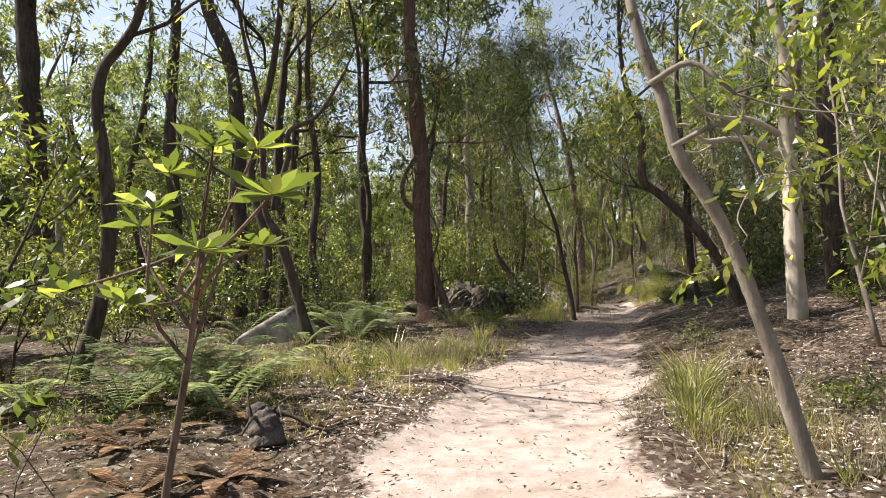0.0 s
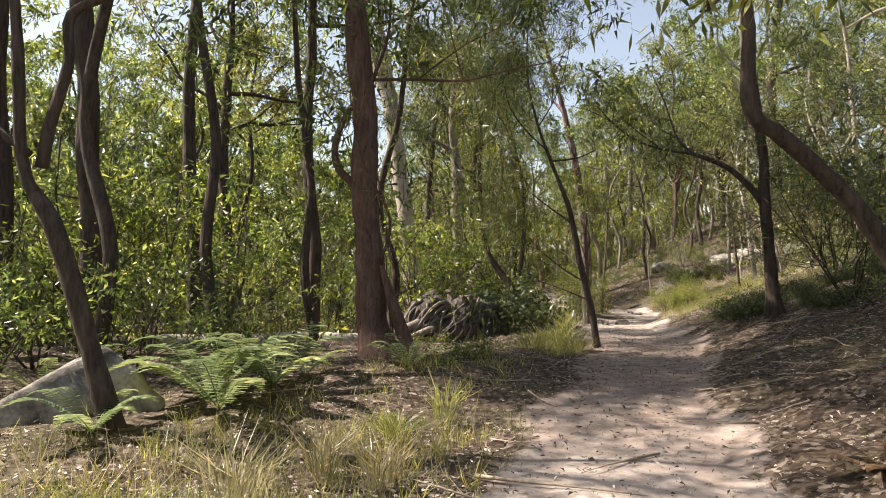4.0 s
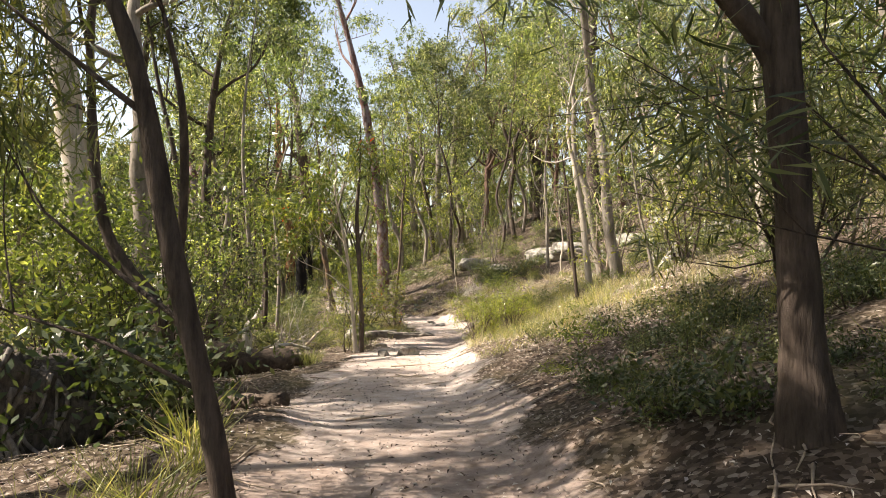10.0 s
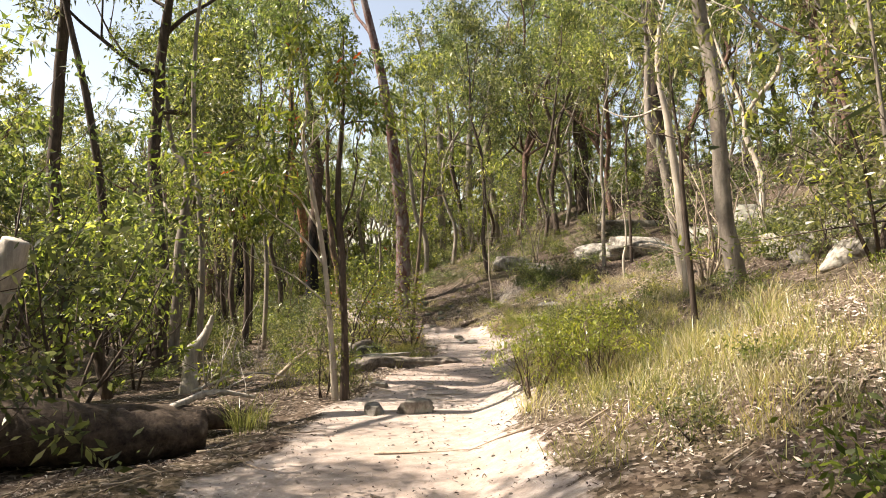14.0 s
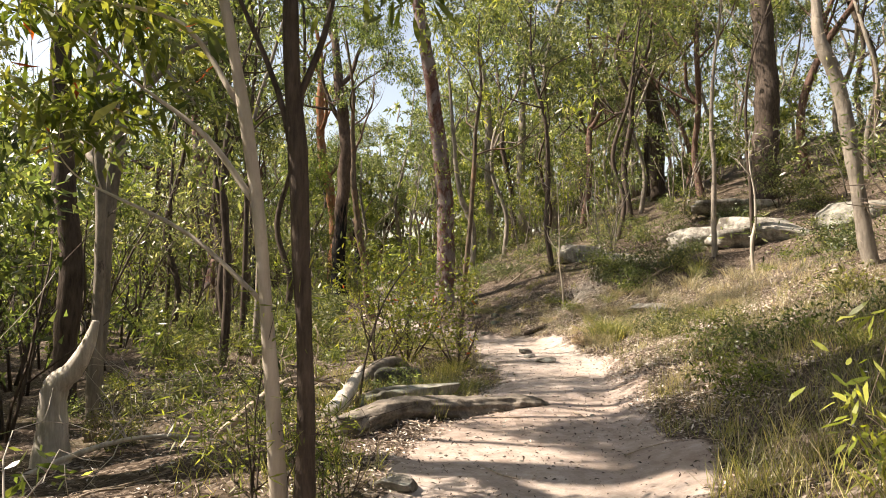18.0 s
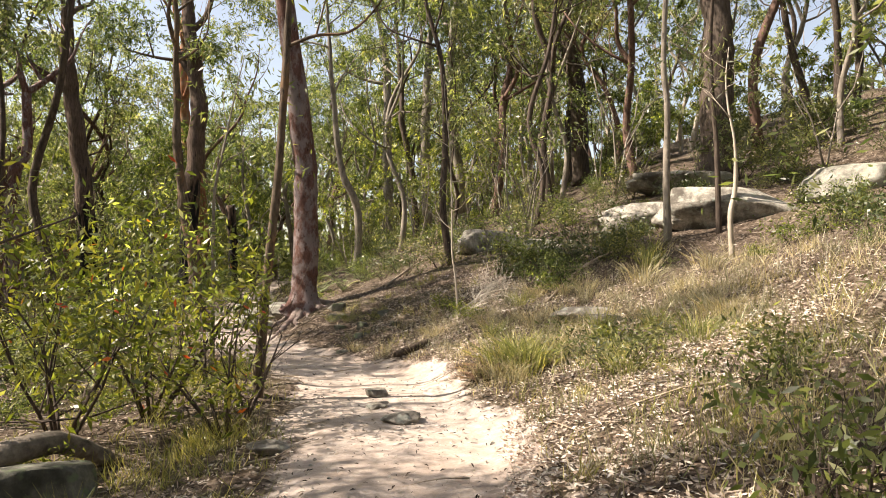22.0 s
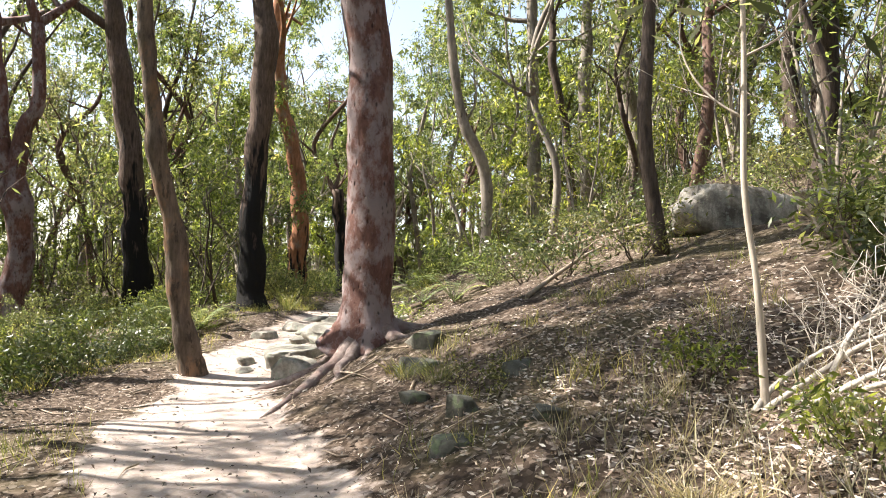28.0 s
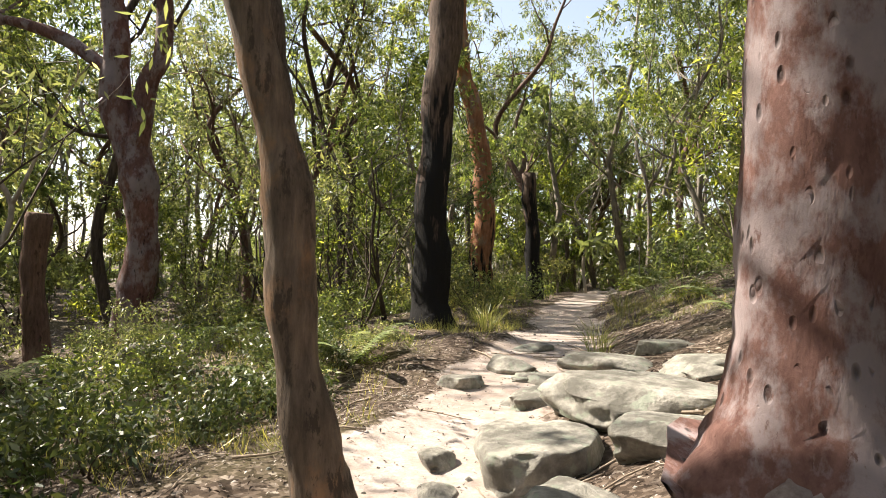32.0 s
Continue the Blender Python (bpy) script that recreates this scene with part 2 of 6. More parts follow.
LITTER = litter_material("leaf_litter", [(0, (0.022, 0.015, 0.012)), (0.35, (0.068, 0.046, 0.035)), (0.6, (0.175, 0.128, 0.1)), (0.82, (0.37, 0.31, 0.265)), (1, (0.6, 0.55, 0.5))])
LITTER_PALE = litter_material("bleached_litter", [(0, (0.22, 0.15, 0.11)), (0.3, (0.45, 0.35, 0.28)), (0.7, (0.62, 0.53, 0.46)), (1, (0.76, 0.70, 0.64))])


def ground_material():
    m, nt, b = mat("forest_ground")
    vec = coords(nt)
    fine, mid, broad = noise_tex(nt, vec, 38, 6, 0.7), noise_tex(nt, vec, 6, 5, 0.65), noise_tex(nt, vec, 0.6, 4)
    flecks = nt.nodes.new("ShaderNodeTexVoronoi")
    flecks.inputs["Scale"].default_value = 26
    nt.links.new(vec, flecks.inputs["Vector"])
    lit = ramp(nt, flecks.outputs["Color"], [(0.1, (0.022, 0.016, 0.012)), (0.45, (0.07, 0.051, 0.039)), (0.75, (0.165, 0.127, 0.102)), (0.95, (0.38, 0.325, 0.28))])
    lit = mix(nt, ramp(nt, mid, [(0.35, (0, 0, 0)), (0.75, (0.75, 0.75, 0.75))]), lit, (0.06, 0.042, 0.03))
    lit = mix(nt, ramp(nt, broad, [(0.5, (0, 0, 0)), (0.7, (0.35, 0.35, 0.35))]), lit, (0.11, 0.105, 0.045))
    sand = ramp(nt, mid, [(0.25, (0.27, 0.215, 0.185)), (0.55, (0.45, 0.385, 0.35)), (0.8, (0.58, 0.52, 0.485))])
    sand = mix(nt, ramp(nt, fine, [(0.3, (0.5, 0.5, 0.5)), (0.55, (0, 0, 0))]), sand, (0.235, 0.175, 0.142))
    sand = mix(nt, ramp(nt, broad, [(0.35, (0.45, 0.45, 0.45)), (0.6, (0, 0, 0))]), sand, (0.25, 0.185, 0.148))
    # brown soil along parts of the track, with tree shade put into its colour
    earth_shade = nt.nodes.new("ShaderNodeAttribute")
    earth_shade.attribute_name = "earth_shade"
    sand = mix(nt, earth_shade.outputs["Fac"], sand, mix(nt, ramp(nt, mid, [(0.35, (0, 0, 0)), (0.65, (1, 1, 1))]), (0.14, 0.095, 0.075), (0.30, 0.225, 0.19)))
    att = nt.nodes.new("ShaderNodeAttribute")
    att.attribute_name = "tread"
    add = nt.nodes.new("ShaderNodeMath")
    add.operation = "MULTIPLY_ADD"
    nt.links.new(mid, add.inputs[0])
    add.inputs[1].default_value = 1.1
    nt.links.new(att.outputs["Fac"], add.inputs[2])
    f = ramp(nt, add.outputs[0], [(0.78, (0, 0, 0)), (1.2, (1, 1, 1))])
    nt.links.new(mix(nt, f, lit, sand), b.inputs["Base Color"])
    b.inputs["Roughness"].default_value = 0.95
    b.inputs["Specular IOR Level"].default_value = 0.1
    h = mix(nt, 0.5, fine, mid)
    bump(nt, b, h, 0.55, 0.03)
    return m


GROUND = ground_material()


def rock_material(name, dark, light, lichen):
    m, nt, b = mat(name)
    vec = coords(nt)
    fine, mid = noise_tex(nt, vec, 22, 8, 0.7), noise_tex(nt, vec, 2.6, 5)
    col = ramp(nt, mid, [(0.38, dark), (0.58, light)])
    streaks = noise_tex(nt, coords(nt, (1.6, 1.6, 0.35)), 3.1, 5, 0.65)
    col = mix(nt, ramp(nt, streaks, [(0.52, (0, 0, 0)), (0.66, (0.8, 0.8, 0.8))]), col, dark)
    col = mix(nt, ramp(nt, fine, [(0.35, (0.5, 0.5, 0.5)), (0.6, (0, 0, 0))]), col, dark)
    spots = ramp(nt, noise_tex(nt, vec, 7.5, 3), [(0.56, (0, 0, 0)), (0.64, (0.7, 0.7, 0.7))])
    nt.links.new(mix(nt, spots, col, lichen), b.inputs["Base Color"])
    b.inputs["Roughness"].default_value = 0.9
    b.inputs["Specular IOR Level"].default_value = 0.2
    bump(nt, b, mix(nt, 0.4, fine, mid), 0.8, 0.04)
    return m


ROCK = rock_material("sandstone", (0.10, 0.088, 0.076), (0.44, 0.405, 0.36), (0.30, 0.315, 0.28))
ROCK_PATH = rock_material("worn_sandstone", (0.13, 0.122, 0.105), (0.40, 0.375, 0.33), (0.27, 0.30, 0.24))

ROCK_MOSSY = rock_material("mossy_stone", (0.055, 0.054, 0.045), (0.19, 0.185, 0.158), (0.14, 0.175, 0.1))

# ---- ground shape ----
GY = np.arange(-60, 140, 0.25)


def profile(points):
    a = np.array(points)
    k = np.exp(-0.5 * (np.arange(-8, 9) / 4.0) ** 2)
    return np.convolve(np.pad(np.interp(GY, a[:, 0], a[:, 1]), 8, "edge"), k / k.sum(), "valid")


TRAIL_X = profile([(-60, -1.5), (-6, -.1), (0, 0), (4, .25), (8.5, 1.5), (11.7, 2.4), (14.5, 3.5), (18, 4.4), (23.5, 5.3), (29, 7.15), (34.5, 9.3), (37, 9.7), (39, 9.7), (40.5, 9.45), (43.7, 8.4), (47, 7.7), (49.5, 7.7), (53, 8.2), (56, 8.5), (62, 8.6), (75, 10), (140, 20)])
TRAIL_Z = profile([(-60, .1), (-6, .1), (0, .12), (8.7, .25), (13, .3), (17, .25), (22, -.05), (27, -.34), (32, -.55), (36.3, -.68), (40, -.8), (44, -.88), (48, -.93), (50, -.9), (53, -.62), (60, -.6), (140, -.6)])
RISE_R = profile([(-60, .1), (4, .1), (12, .33), (40, .34), (60, .38), (140, .3)])
FALL_L = profile([(-60, -.02), (8, -.02), (14, 0), (24, -.06), (140, -.06)])
HALF_W = profile([(-60, .7), (4, .72), (8, .9), (12, .66), (18, .95), (23.5, 1.25), (29, 1.15), (34, .9), (38, .95), (43.7, .78), (47, .6), (50, .65), (56, .6), (140, .4)])


def trail(y):
    return np.interp(y, GY, TRAIL_X)


def base_height(x, y):
    d = x - np.interp(y, GY, TRAIL_X)
    er, el = np.maximum(0, d - 0.7), np.maximum(0, -d - 0.7)
    er = np.where(er < 25, er, 25 + (er - 25) * 0.5)
    er = np.where(er < 60, er, 60)
    return np.interp(y, GY, TRAIL_Z) + np.interp(y, GY, RISE_R) * er + np.interp(y, GY, FALL_L) * np.minimum(el, 15)


def waves(x, y):
    s = 0
    for a, fx, fy, p in ((.035, .9, .5, 0), (.03, -.6, 1.1, 1.7), (.022, 1.9, -1.3, .4), (.016, 2.7, 2.4, 2.2), (.010, 5.3, -4.1, .9), (.008, 6.1, 5.7, 3.0), (.006, 11.3, 3.1, 1.1), (.006, -4.7, 12.9, 2.6)):
        s = s + a * np.sin(fx * x + fy * y + p + 1.3 * np.sin(.31 * x - .27 * y + p))
    return s


def tread(x, y):
    d = np.abs(x - np.interp(y, GY, TRAIL_X))
    edge = np.interp(y, GY, HALF_W) + 0.12 * np.sin(1.7 * y + x) + 0.08 * np.sin(4.3 * y - 2 * x)
    return np.clip((edge - d) / 0.5 + 0.5, 0, 1)


def height(x, y):
    w = tread(x, y)
    return base_height(x, y) + waves(x, y) * (1.4 - 1.05 * w) + 0.03 * (1 - w)


def gz(x, y):
    return float(height(np.float64(x), np.float64(y)))


# ---- mesh tools ----
def mesh_of(name, verts, faces, smooth=True):
    """A mesh from vertices and faces; faces is an (n, 4) or (n, 3) array, or a list of such arrays."""
    me = bpy.data.meshes.new(name)
    verts = np.asarray(verts, dtype=np.float32)
    faces = faces if isinstance(faces, list) else [faces]
    faces = [np.asarray(f, dtype=np.int32) for f in faces if len(f)]
    me.vertices.add(len(verts))
    me.vertices.foreach_set("co", verts.ravel())
    loops = np.concatenate([f.ravel() for f in faces])
    sizes = np.concatenate([np.full(len(f), f.shape[1], np.int32) for f in faces])
    me.loops.add(len(loops))
    me.loops.foreach_set("vertex_index", loops)
    me.polygons.add(len(sizes))
    me.polygons.foreach_set("loop_start", np.concatenate([[0], np.cumsum(sizes)[:-1]]).astype(np.int32))
    me.polygons.foreach_set("loop_total", sizes)
    me.polygons.foreach_set("use_smooth", np.full(len(sizes), smooth, bool))
    me.update(calc_edges=True)
    me.validate()
    return me


def part(name, me, material, parent, label=""):
    ob = new(name, me)
    if not me.materials:
        me.materials.append(material)
    ob.parent = parent
    if label:
        ob["label"] = label
    return ob


def thing(name, at, label, category, group="", kind=""):
    ob = new(name)
    ob.empty_display_size = 0.2
    ob.location = at
    return tagged(ob, label, category, group, kind)


def single(name, me, material, at, label, category, group="", kind="", turn=0.0):
    ob = new(name, me)
    if not me.materials:
        me.materials.append(material)
    ob.matrix_basis = pose(*at, 0, 0, turn)
    return tagged(ob, label, category, group, kind)


class Soup:
    """Gathers tubes and blades for one mesh."""

    def __init__(self):
        self.v, self.q, self.n = [], [], 0

    def add(self, verts, quads):
        self.v.append(verts)
        self.q.append(np.asarray(quads) + self.n)
        self.n += len(verts)

    def mesh(self, name, smooth=True):
        return mesh_of(name, np.concatenate(self.v), np.concatenate(self.q), smooth)


def spline(points, per=4):
    """Catmull-Rom through rows of numbers."""
    p = np.asarray(points, float)
    if len(p) < 3:
        return np.array([p[0] + (p[-1] - p[0]) * s for s in np.linspace(0, 1, per + 1)])
    e = np.vstack([2 * p[0] - p[1], p, 2 * p[-1] - p[-2]])
    out = []
    for i in range(1, len(e) - 2):
        for s in np.linspace(0, 1, per, endpoint=False):
            a, b, c, d = e[i - 1], e[i], e[i + 1], e[i + 2]
            out.append(0.5 * (2 * b + (c - a) * s + (2 * a - 5 * b + 4 * c - d) * s * s + (3 * b - a - 3 * c + d) * s ** 3))
    out.append(p[-1])
    return np.array(out)


def tube(rows, sides=8, rough=0.0, rng=None, lobes=0.0):
    """A tapered tube along rows of x, y, z, radius, closed at its ends. lobes: how far its foot swells between buttresses."""
    rows = np.asarray(rows, float)
    p, r = rows[:, :3], np.maximum(rows[:, 3], 0.002)
    t = np.gradient(p, axis=0)
    t /= np.linalg.norm(t, axis=1)[:, None] + 1e-9
    ref = np.where(np.abs(t[:, [2]]) < 0.9, [[0, 0, 1.0]], [[1.0, 0, 0]])
    if np.abs(t[:, 2]).mean() > 0.6:
        ref = np.broadcast_to([[1.0, 0, 0]], t.shape)
    else:
        ref = np.broadcast_to([[0, 0, 1.0]], t.shape)
    u = np.cross(ref, t)
    u /= np.linalg.norm(u, axis=1)[:, None] + 1e-9
    w = np.cross(t, u)
    a = np.linspace(0, 2 * math.pi, sides, endpoint=False)
    k = np.ones((len(p), sides))
    if rng is not None and rough:
        k += rough * (0.6 * rng.standard_normal((len(p), sides)) + 0.8 * np.sin(2 * a + rng.uniform(0, 6)) * 0.5)
    if lobes:
        foot = np.exp(-np.linspace(0, 5, len(p)))[:, None]
        k += foot * lobes * (np.sin(5 * a + 0.7) * 0.5 + np.sin(3 * a) * 0.35)
    ring = p[:, None] + (np.cos(a)[None, :, None] * u[:, None] + np.sin(a)[None, :, None] * w[:, None]) * (r[:, None] * k)[:, :, None]
    v = np.vstack([ring.reshape(-1, 3), p[:1], p[-1:]])
    i, j = np.meshgrid(np.arange(len(p) - 1), np.arange(sides), indexing="ij")
    j2 = (j + 1) % sides
    q = np.stack([i * sides + j, i * sides + j2, (i + 1) * sides + j2, (i + 1) * sides + j], -1).reshape(-1, 4)
    top = (len(p) - 1) * sides
    jj = np.arange(0, sides, 2)
    c0, c1 = len(v) - 2, len(v) - 1
    caps = [np.stack([np.full(len(jj), c0), (jj + 2) % sides, (jj + 1) % sides, jj], -1), np.stack([np.full(len(jj), c1), top + jj, top + (jj + 1) % sides, top + (jj + 2) % sides], -1)]
    return v, np.vstack([q, *caps])


def unit(v):
    return v / (np.linalg.norm(v, axis=-1, keepdims=True) + 1e-9)


def blades(at, way, length, width, rng, widest=0.45, bend=0.0):
    """Leaves as pointed blades that start at the points at and run along way."""
    n = len(at)
    side = unit(np.cross(way, rng.standard_normal((n, 3))))
    nrm = np.cross(side, way)
    length, width = np.broadcast_to(length, n)[:, None], np.broadcast_to(width, n)[:, None]
    mid = at + way * length * widest
    v = np.stack([at, mid + side * width / 2, at + way * length + nrm * length * bend, mid - side * width / 2], 1).reshape(-1, 3)
    return v, np.arange(4 * n).reshape(-1, 4)


def lances(at, way, length, width, rng):
    """Leaves seen close by: pointed, broadest past the middle, with a bent tip."""
    n = len(at)
    side = unit(np.cross(way, rng.standard_normal((n, 3)) * .5 + np.array([0, 0, 1.0])))
    nrm = np.cross(side, way)
    length, w = np.broadcast_to(length, n)[:, None], np.broadcast_to(width, n)[:, None] / 2
    c1, c2 = at + way * length * .3 - nrm * length * .03, at + way * length * .68
    end = at + way * length - nrm * length * rng.uniform(-.05, .22, (n, 1))
    v = np.stack([at, c1 + side * w * .8, c1, c1 - side * w * .8, c2 + side * w, c2, c2 - side * w, end], 1).reshape(-1, 3)
    k = np.arange(n)[:, None, None] * 8
    q = np.array([[0, 1, 2, 3], [1, 4, 5, 2], [2, 5, 6, 3], [4, 7, 6, 5]])[None]
    return v, (k + q).reshape(-1, 4)


def splinters(at, way, length, width, rng):
    """Leaves as single pointed triangles, for foliage that stays away from the track."""
    n = len(at)
    side = unit(np.cross(way, rng.standard_normal((n, 3)))) * (np.broadcast_to(width, n) / 2)[:, None]
    v = np.stack([at + side, at - side, at + way * np.broadcast_to(length, n)[:, None]], 1).reshape(-1, 3)
    return v, np.arange(3 * n).reshape(-1, 3)


def leaf_cloud(tips, count, spread, length, width, rng, droop=0.6, simple=False, foot=None, sprays=0):
    """Leaves in loose clumps about the twig tips; none hangs into the walked way."""
    if sprays:
        if len(tips) > 8:
            tips = tips[rng.permutation(len(tips))[:max(6, int(len(tips) * .5))]]
        hub = np.repeat(tips, sprays * 2, 0)
        hub = hub + rng.standard_normal(hub.shape) * spread * np.array([.8, .8, .5])
        pick = (rng.uniform(0, 1, count) ** 1.3 * len(hub)).astype(int)
        hub = hub[rng.permutation(len(hub))]
        reach = rng.uniform(0.05, 0.17, (len(hub), 1))[pick]
        off = rng.standard_normal((count, 3)) * reach * np.array([1, 1, 1.1]) - np.array([0, 0, 0.05])
        tips = hub
    else:
        pick = rng.integers(0, len(tips), count)
        off = rng.standard_normal((count, 3)) * spread * np.array([1, 1, 0.6]) * rng.uniform(0.5, 1.3, (len(tips), 1))[pick]
    way = unit(rng.standard_normal((count, 3)) * 0.75 + unit(off) * 0.5 + np.array([0, 0, -droop]))
    k = rng.uniform(0.65, 1.3, count)
    if foot is not None and simple != "fine":
        w = tips[pick] + off + np.array(foot)
        free = (np.abs(w[:, 0] - trail(w[:, 1])) > 1.25) | (w[:, 2] > np.interp(w[:, 1], GY, TRAIL_Z) + 2.7)
        pick, off, way, k = pick[free], off[free], way[free], k[free]
    return (lances if simple == "fine" else splinters if simple else blades)(tips[pick] + off, way, length * k, width * k, rng)


def shoot(rng, start, way, length, radius, level, tubes, tips, wander=0.25, lift=0.25, splits=(3, 3), grown_from=None):
    """A branch that wanders and splits; gathers its tubes, the tube and ring that each grows from, and its twig tips."""
    n = 5 if level == 0 else 3
    p, d, rows = np.array(start, float), unit(np.array(way, float)), []
    for i in range(n):
        rows.append((*p, radius * (1 - 0.65 * i / (n - 1))))
        d = unit(d + rng.standard_normal(3) * wander + np.array([0, 0, lift * 0.4]))
        p = p + d * length / (n - 1)
    tubes.append((level, np.array(rows), grown_from))
    own = len(tubes) - 1
    if level < len(splits):
        for k in range(splits[level]):
            i = 1 + int((k + rng.uniform(0.2, 0.9)) * (n - 1) / splits[level])
            q = rows[min(i, n - 1)]
            side = unit(rng.standard_normal(3) + np.array([0, 0, lift]))
            shoot(rng, q[:3], d * 0.75 + side * 0.9, length * rng.uniform(0.45, 0.7), q[3] * 0.7, level + 1, tubes, tips, wander, lift, splits, (own, min(i, n - 1)))
    else:
        tips.append(rows[-1][:3])
        tips.append(rows[-2][:3])


def fused(tubes, sides, curved=False):
    """One connected mesh of a branch and all that grows from it."""
    s, first = Soup(), []
    for level, rows, grown_from in tubes:
        per = 3 if curved and level == 0 else 2 if curved and level == 1 else 1
        v, q = tube(spline(rows, per) if per > 1 else rows, sides[level])
        first.append((s.n, sides[level], per))
        if grown_from is not None:
            f0, fs, step = first[grown_from[0]]
            a = f0 + grown_from[1] * step * fs - s.n
            q = np.vstack([q, [[len(v) - 2, 0, a, a + 1]]])
        s.add(v, q)
    return s


def tree(name, label, rows, bark_mat, leaf_mat, leaves, seed, tall=None, limbs=5, reach=2.2, low=0.5, leaf=(0.15, 0.032), clump=0.32, sides=10, flare=1.0, extra=(), droop=0.6, group="", splits=(3, 2), broken=False, category="tree", lobes=0.0, lift=0.35, roots=(), simple=None, wood_sides=(5, 3, 3), bulge=1.0, bare=False, sprays=5, root_mat=None, joined=False):
    """A tree: rows of x, y, z, radius up its trunk, limbs that split, and a crown of leaves. tall: height of its top over its foot."""
    rng = np.random.default_rng(seed)
    rows = [list(r) for r in rows]
    x0, y0 = rows[0][:2]
    z0 = gz(x0, y0)
    rows[0][2] = z0 - 0.12
    if rows[1][2] < z0 + 0.15:
        rows[1][2] = z0 + 0.15
    if tall and rows[-1][2] < z0 + tall - 0.3:
        a, b = np.array(rows[-2]), np.array(rows[-1])
        d = unit(b[:3] - a[:3]) * 0.5 + np.array([0, 0, 0.6])
        steps, h = 3, z0 + tall - b[2]
        p, r = b[:3].copy(), b[3]
        for i in range(steps):
            d = unit(d + np.append(rng.standard_normal(2) * 0.16, 0.25))
            p = p + d * h / steps / max(0.5, d[2])
            r = b[3] * (1 - 0.75 * (i + 1) / steps)
            rows.append([*p, r])
    ob = thing(name, (x0, y0, z0), label, category, group)
    rel = np.array(rows) - np.array([x0, y0, z0, 0])
    line = spline(rel, 5)
    line[:, 3] = np.maximum(line[:, 3], 0.006)
    if flare > 1:
        line[:, 3] *= 1 + (flare - 1) * np.exp(-np.maximum(line[:, 2], 0) / 0.18)
    if sides >= 10:
        line = spline(line[::2] if len(line) % 2 else np.vstack([line[::2], line[-1:]]), 4)
        h = np.maximum(line[:, 2], 0)
        line[:, 3] *= 1 + bulge * (0.05 * np.sin(h * 4.1 + seed) + 0.035 * np.sin(h * 9.7 + 2 * seed))
        line[1:, :2] += 0.10 * bulge * line[1:, 3:] * np.stack([np.sin(h[1:] * 3.3 + seed), np.cos(h[1:] * 2.7 + seed)], -1)
    stem = tube(line, sides, 0.045, rng, lobes)
    if not joined:
        part("trunk", mesh_of("trunk", *stem), bark_mat, ob)
    for r in roots:
        me = mesh_of("root", *tube(spline(np.array(r) - np.array([x0, y0, z0, 0]), 4), 8, 0.06, rng))
        part("root", me, root_mat or bark_mat, ob)
    tips, wood = [], Soup()
    wood.add(*stem)
    for rr in extra:
        rr = np.array(rr) - np.array([x0, y0, z0, 0])
        part("limb", mesh_of("limb", *tube(spline(rr, 4), 8, 0.03, rng)), bark_mat, ob)
        if not broken and not bare:
            tubes = []
            e = rr[-1]
            for k in range(2):
                shoot(rng, e[:3], unit(rr[-1, :3] - rr[-2, :3]) + rng.standard_normal(3) * 0.4, reach * 0.8, e[3] * 0.8, 0, tubes, tips, lift=lift, splits=splits)
                part("branch", fused(tubes, (6, 4, 3), True).mesh("branch"), bark_mat, ob)
                tubes = []
    if not broken:
        top = rel[-1, 2]
        for k in range(limbs):
            h = top * (low + (1 - low) * (k + rng.uniform(0.1, 0.9)) / limbs)
            i = int(np.argmin(np.abs(line[:, 2] - h)))
            a = 2.4 * k + rng.uniform(-0.5, 0.5) + seed
            tubes = []
            f = (h / top - low) / max(0.05, 1 - low)
            shoot(rng, line[i, :3], (math.cos(a), math.sin(a), 0.35 + 0.8 * f), reach * (1.1 - 0.5 * f), line[i, 3] * 0.55, 0, tubes, tips, lift=lift, splits=splits)
            limb = fused(tubes, wood_sides, sides >= 8)
            if joined:
                join = [[0, 1, min(i, len(line) - 2) * sides + 1 - wood.n, min(i, len(line) - 2) * sides - wood.n]]
                wood.add(np.concatenate(limb.v), np.vstack([np.concatenate(limb.q), join]))
            else:
                part("limb", limb.mesh("limb"), bark_mat, ob)
        if joined:
            part("trunk", wood.mesh("trunk"), bark_mat, ob)
        tips.append(tuple(line[-1, :3]))
        if simple is None and top > 8:
            simple, leaf, leaves = True, (leaf[0] * 0.95, leaf[1] * 1.2), int(leaves * 1.9)
        v, q = leaf_cloud(np.array(tips), leaves, clump, leaf[0], leaf[1], rng, droop, simple, (x0, y0, z0), 0 if simple == "fine" else sprays)
        part("crown", mesh_of("crown", v, q, False), leaf_mat, ob)
    return ob


# ---- ground sheet ----
def axis(lo, hi, step, far):
    inner = np.arange(lo, hi + step / 2, step)
    grow, s, a, b = [], step, lo, hi
    left, right = [], []
    while b < far:
        s *= 1.25
        a, b = a - s, b + s
        left.append(a)
        right.append(b)
    return np.concatenate([left[::-1], inner, right])


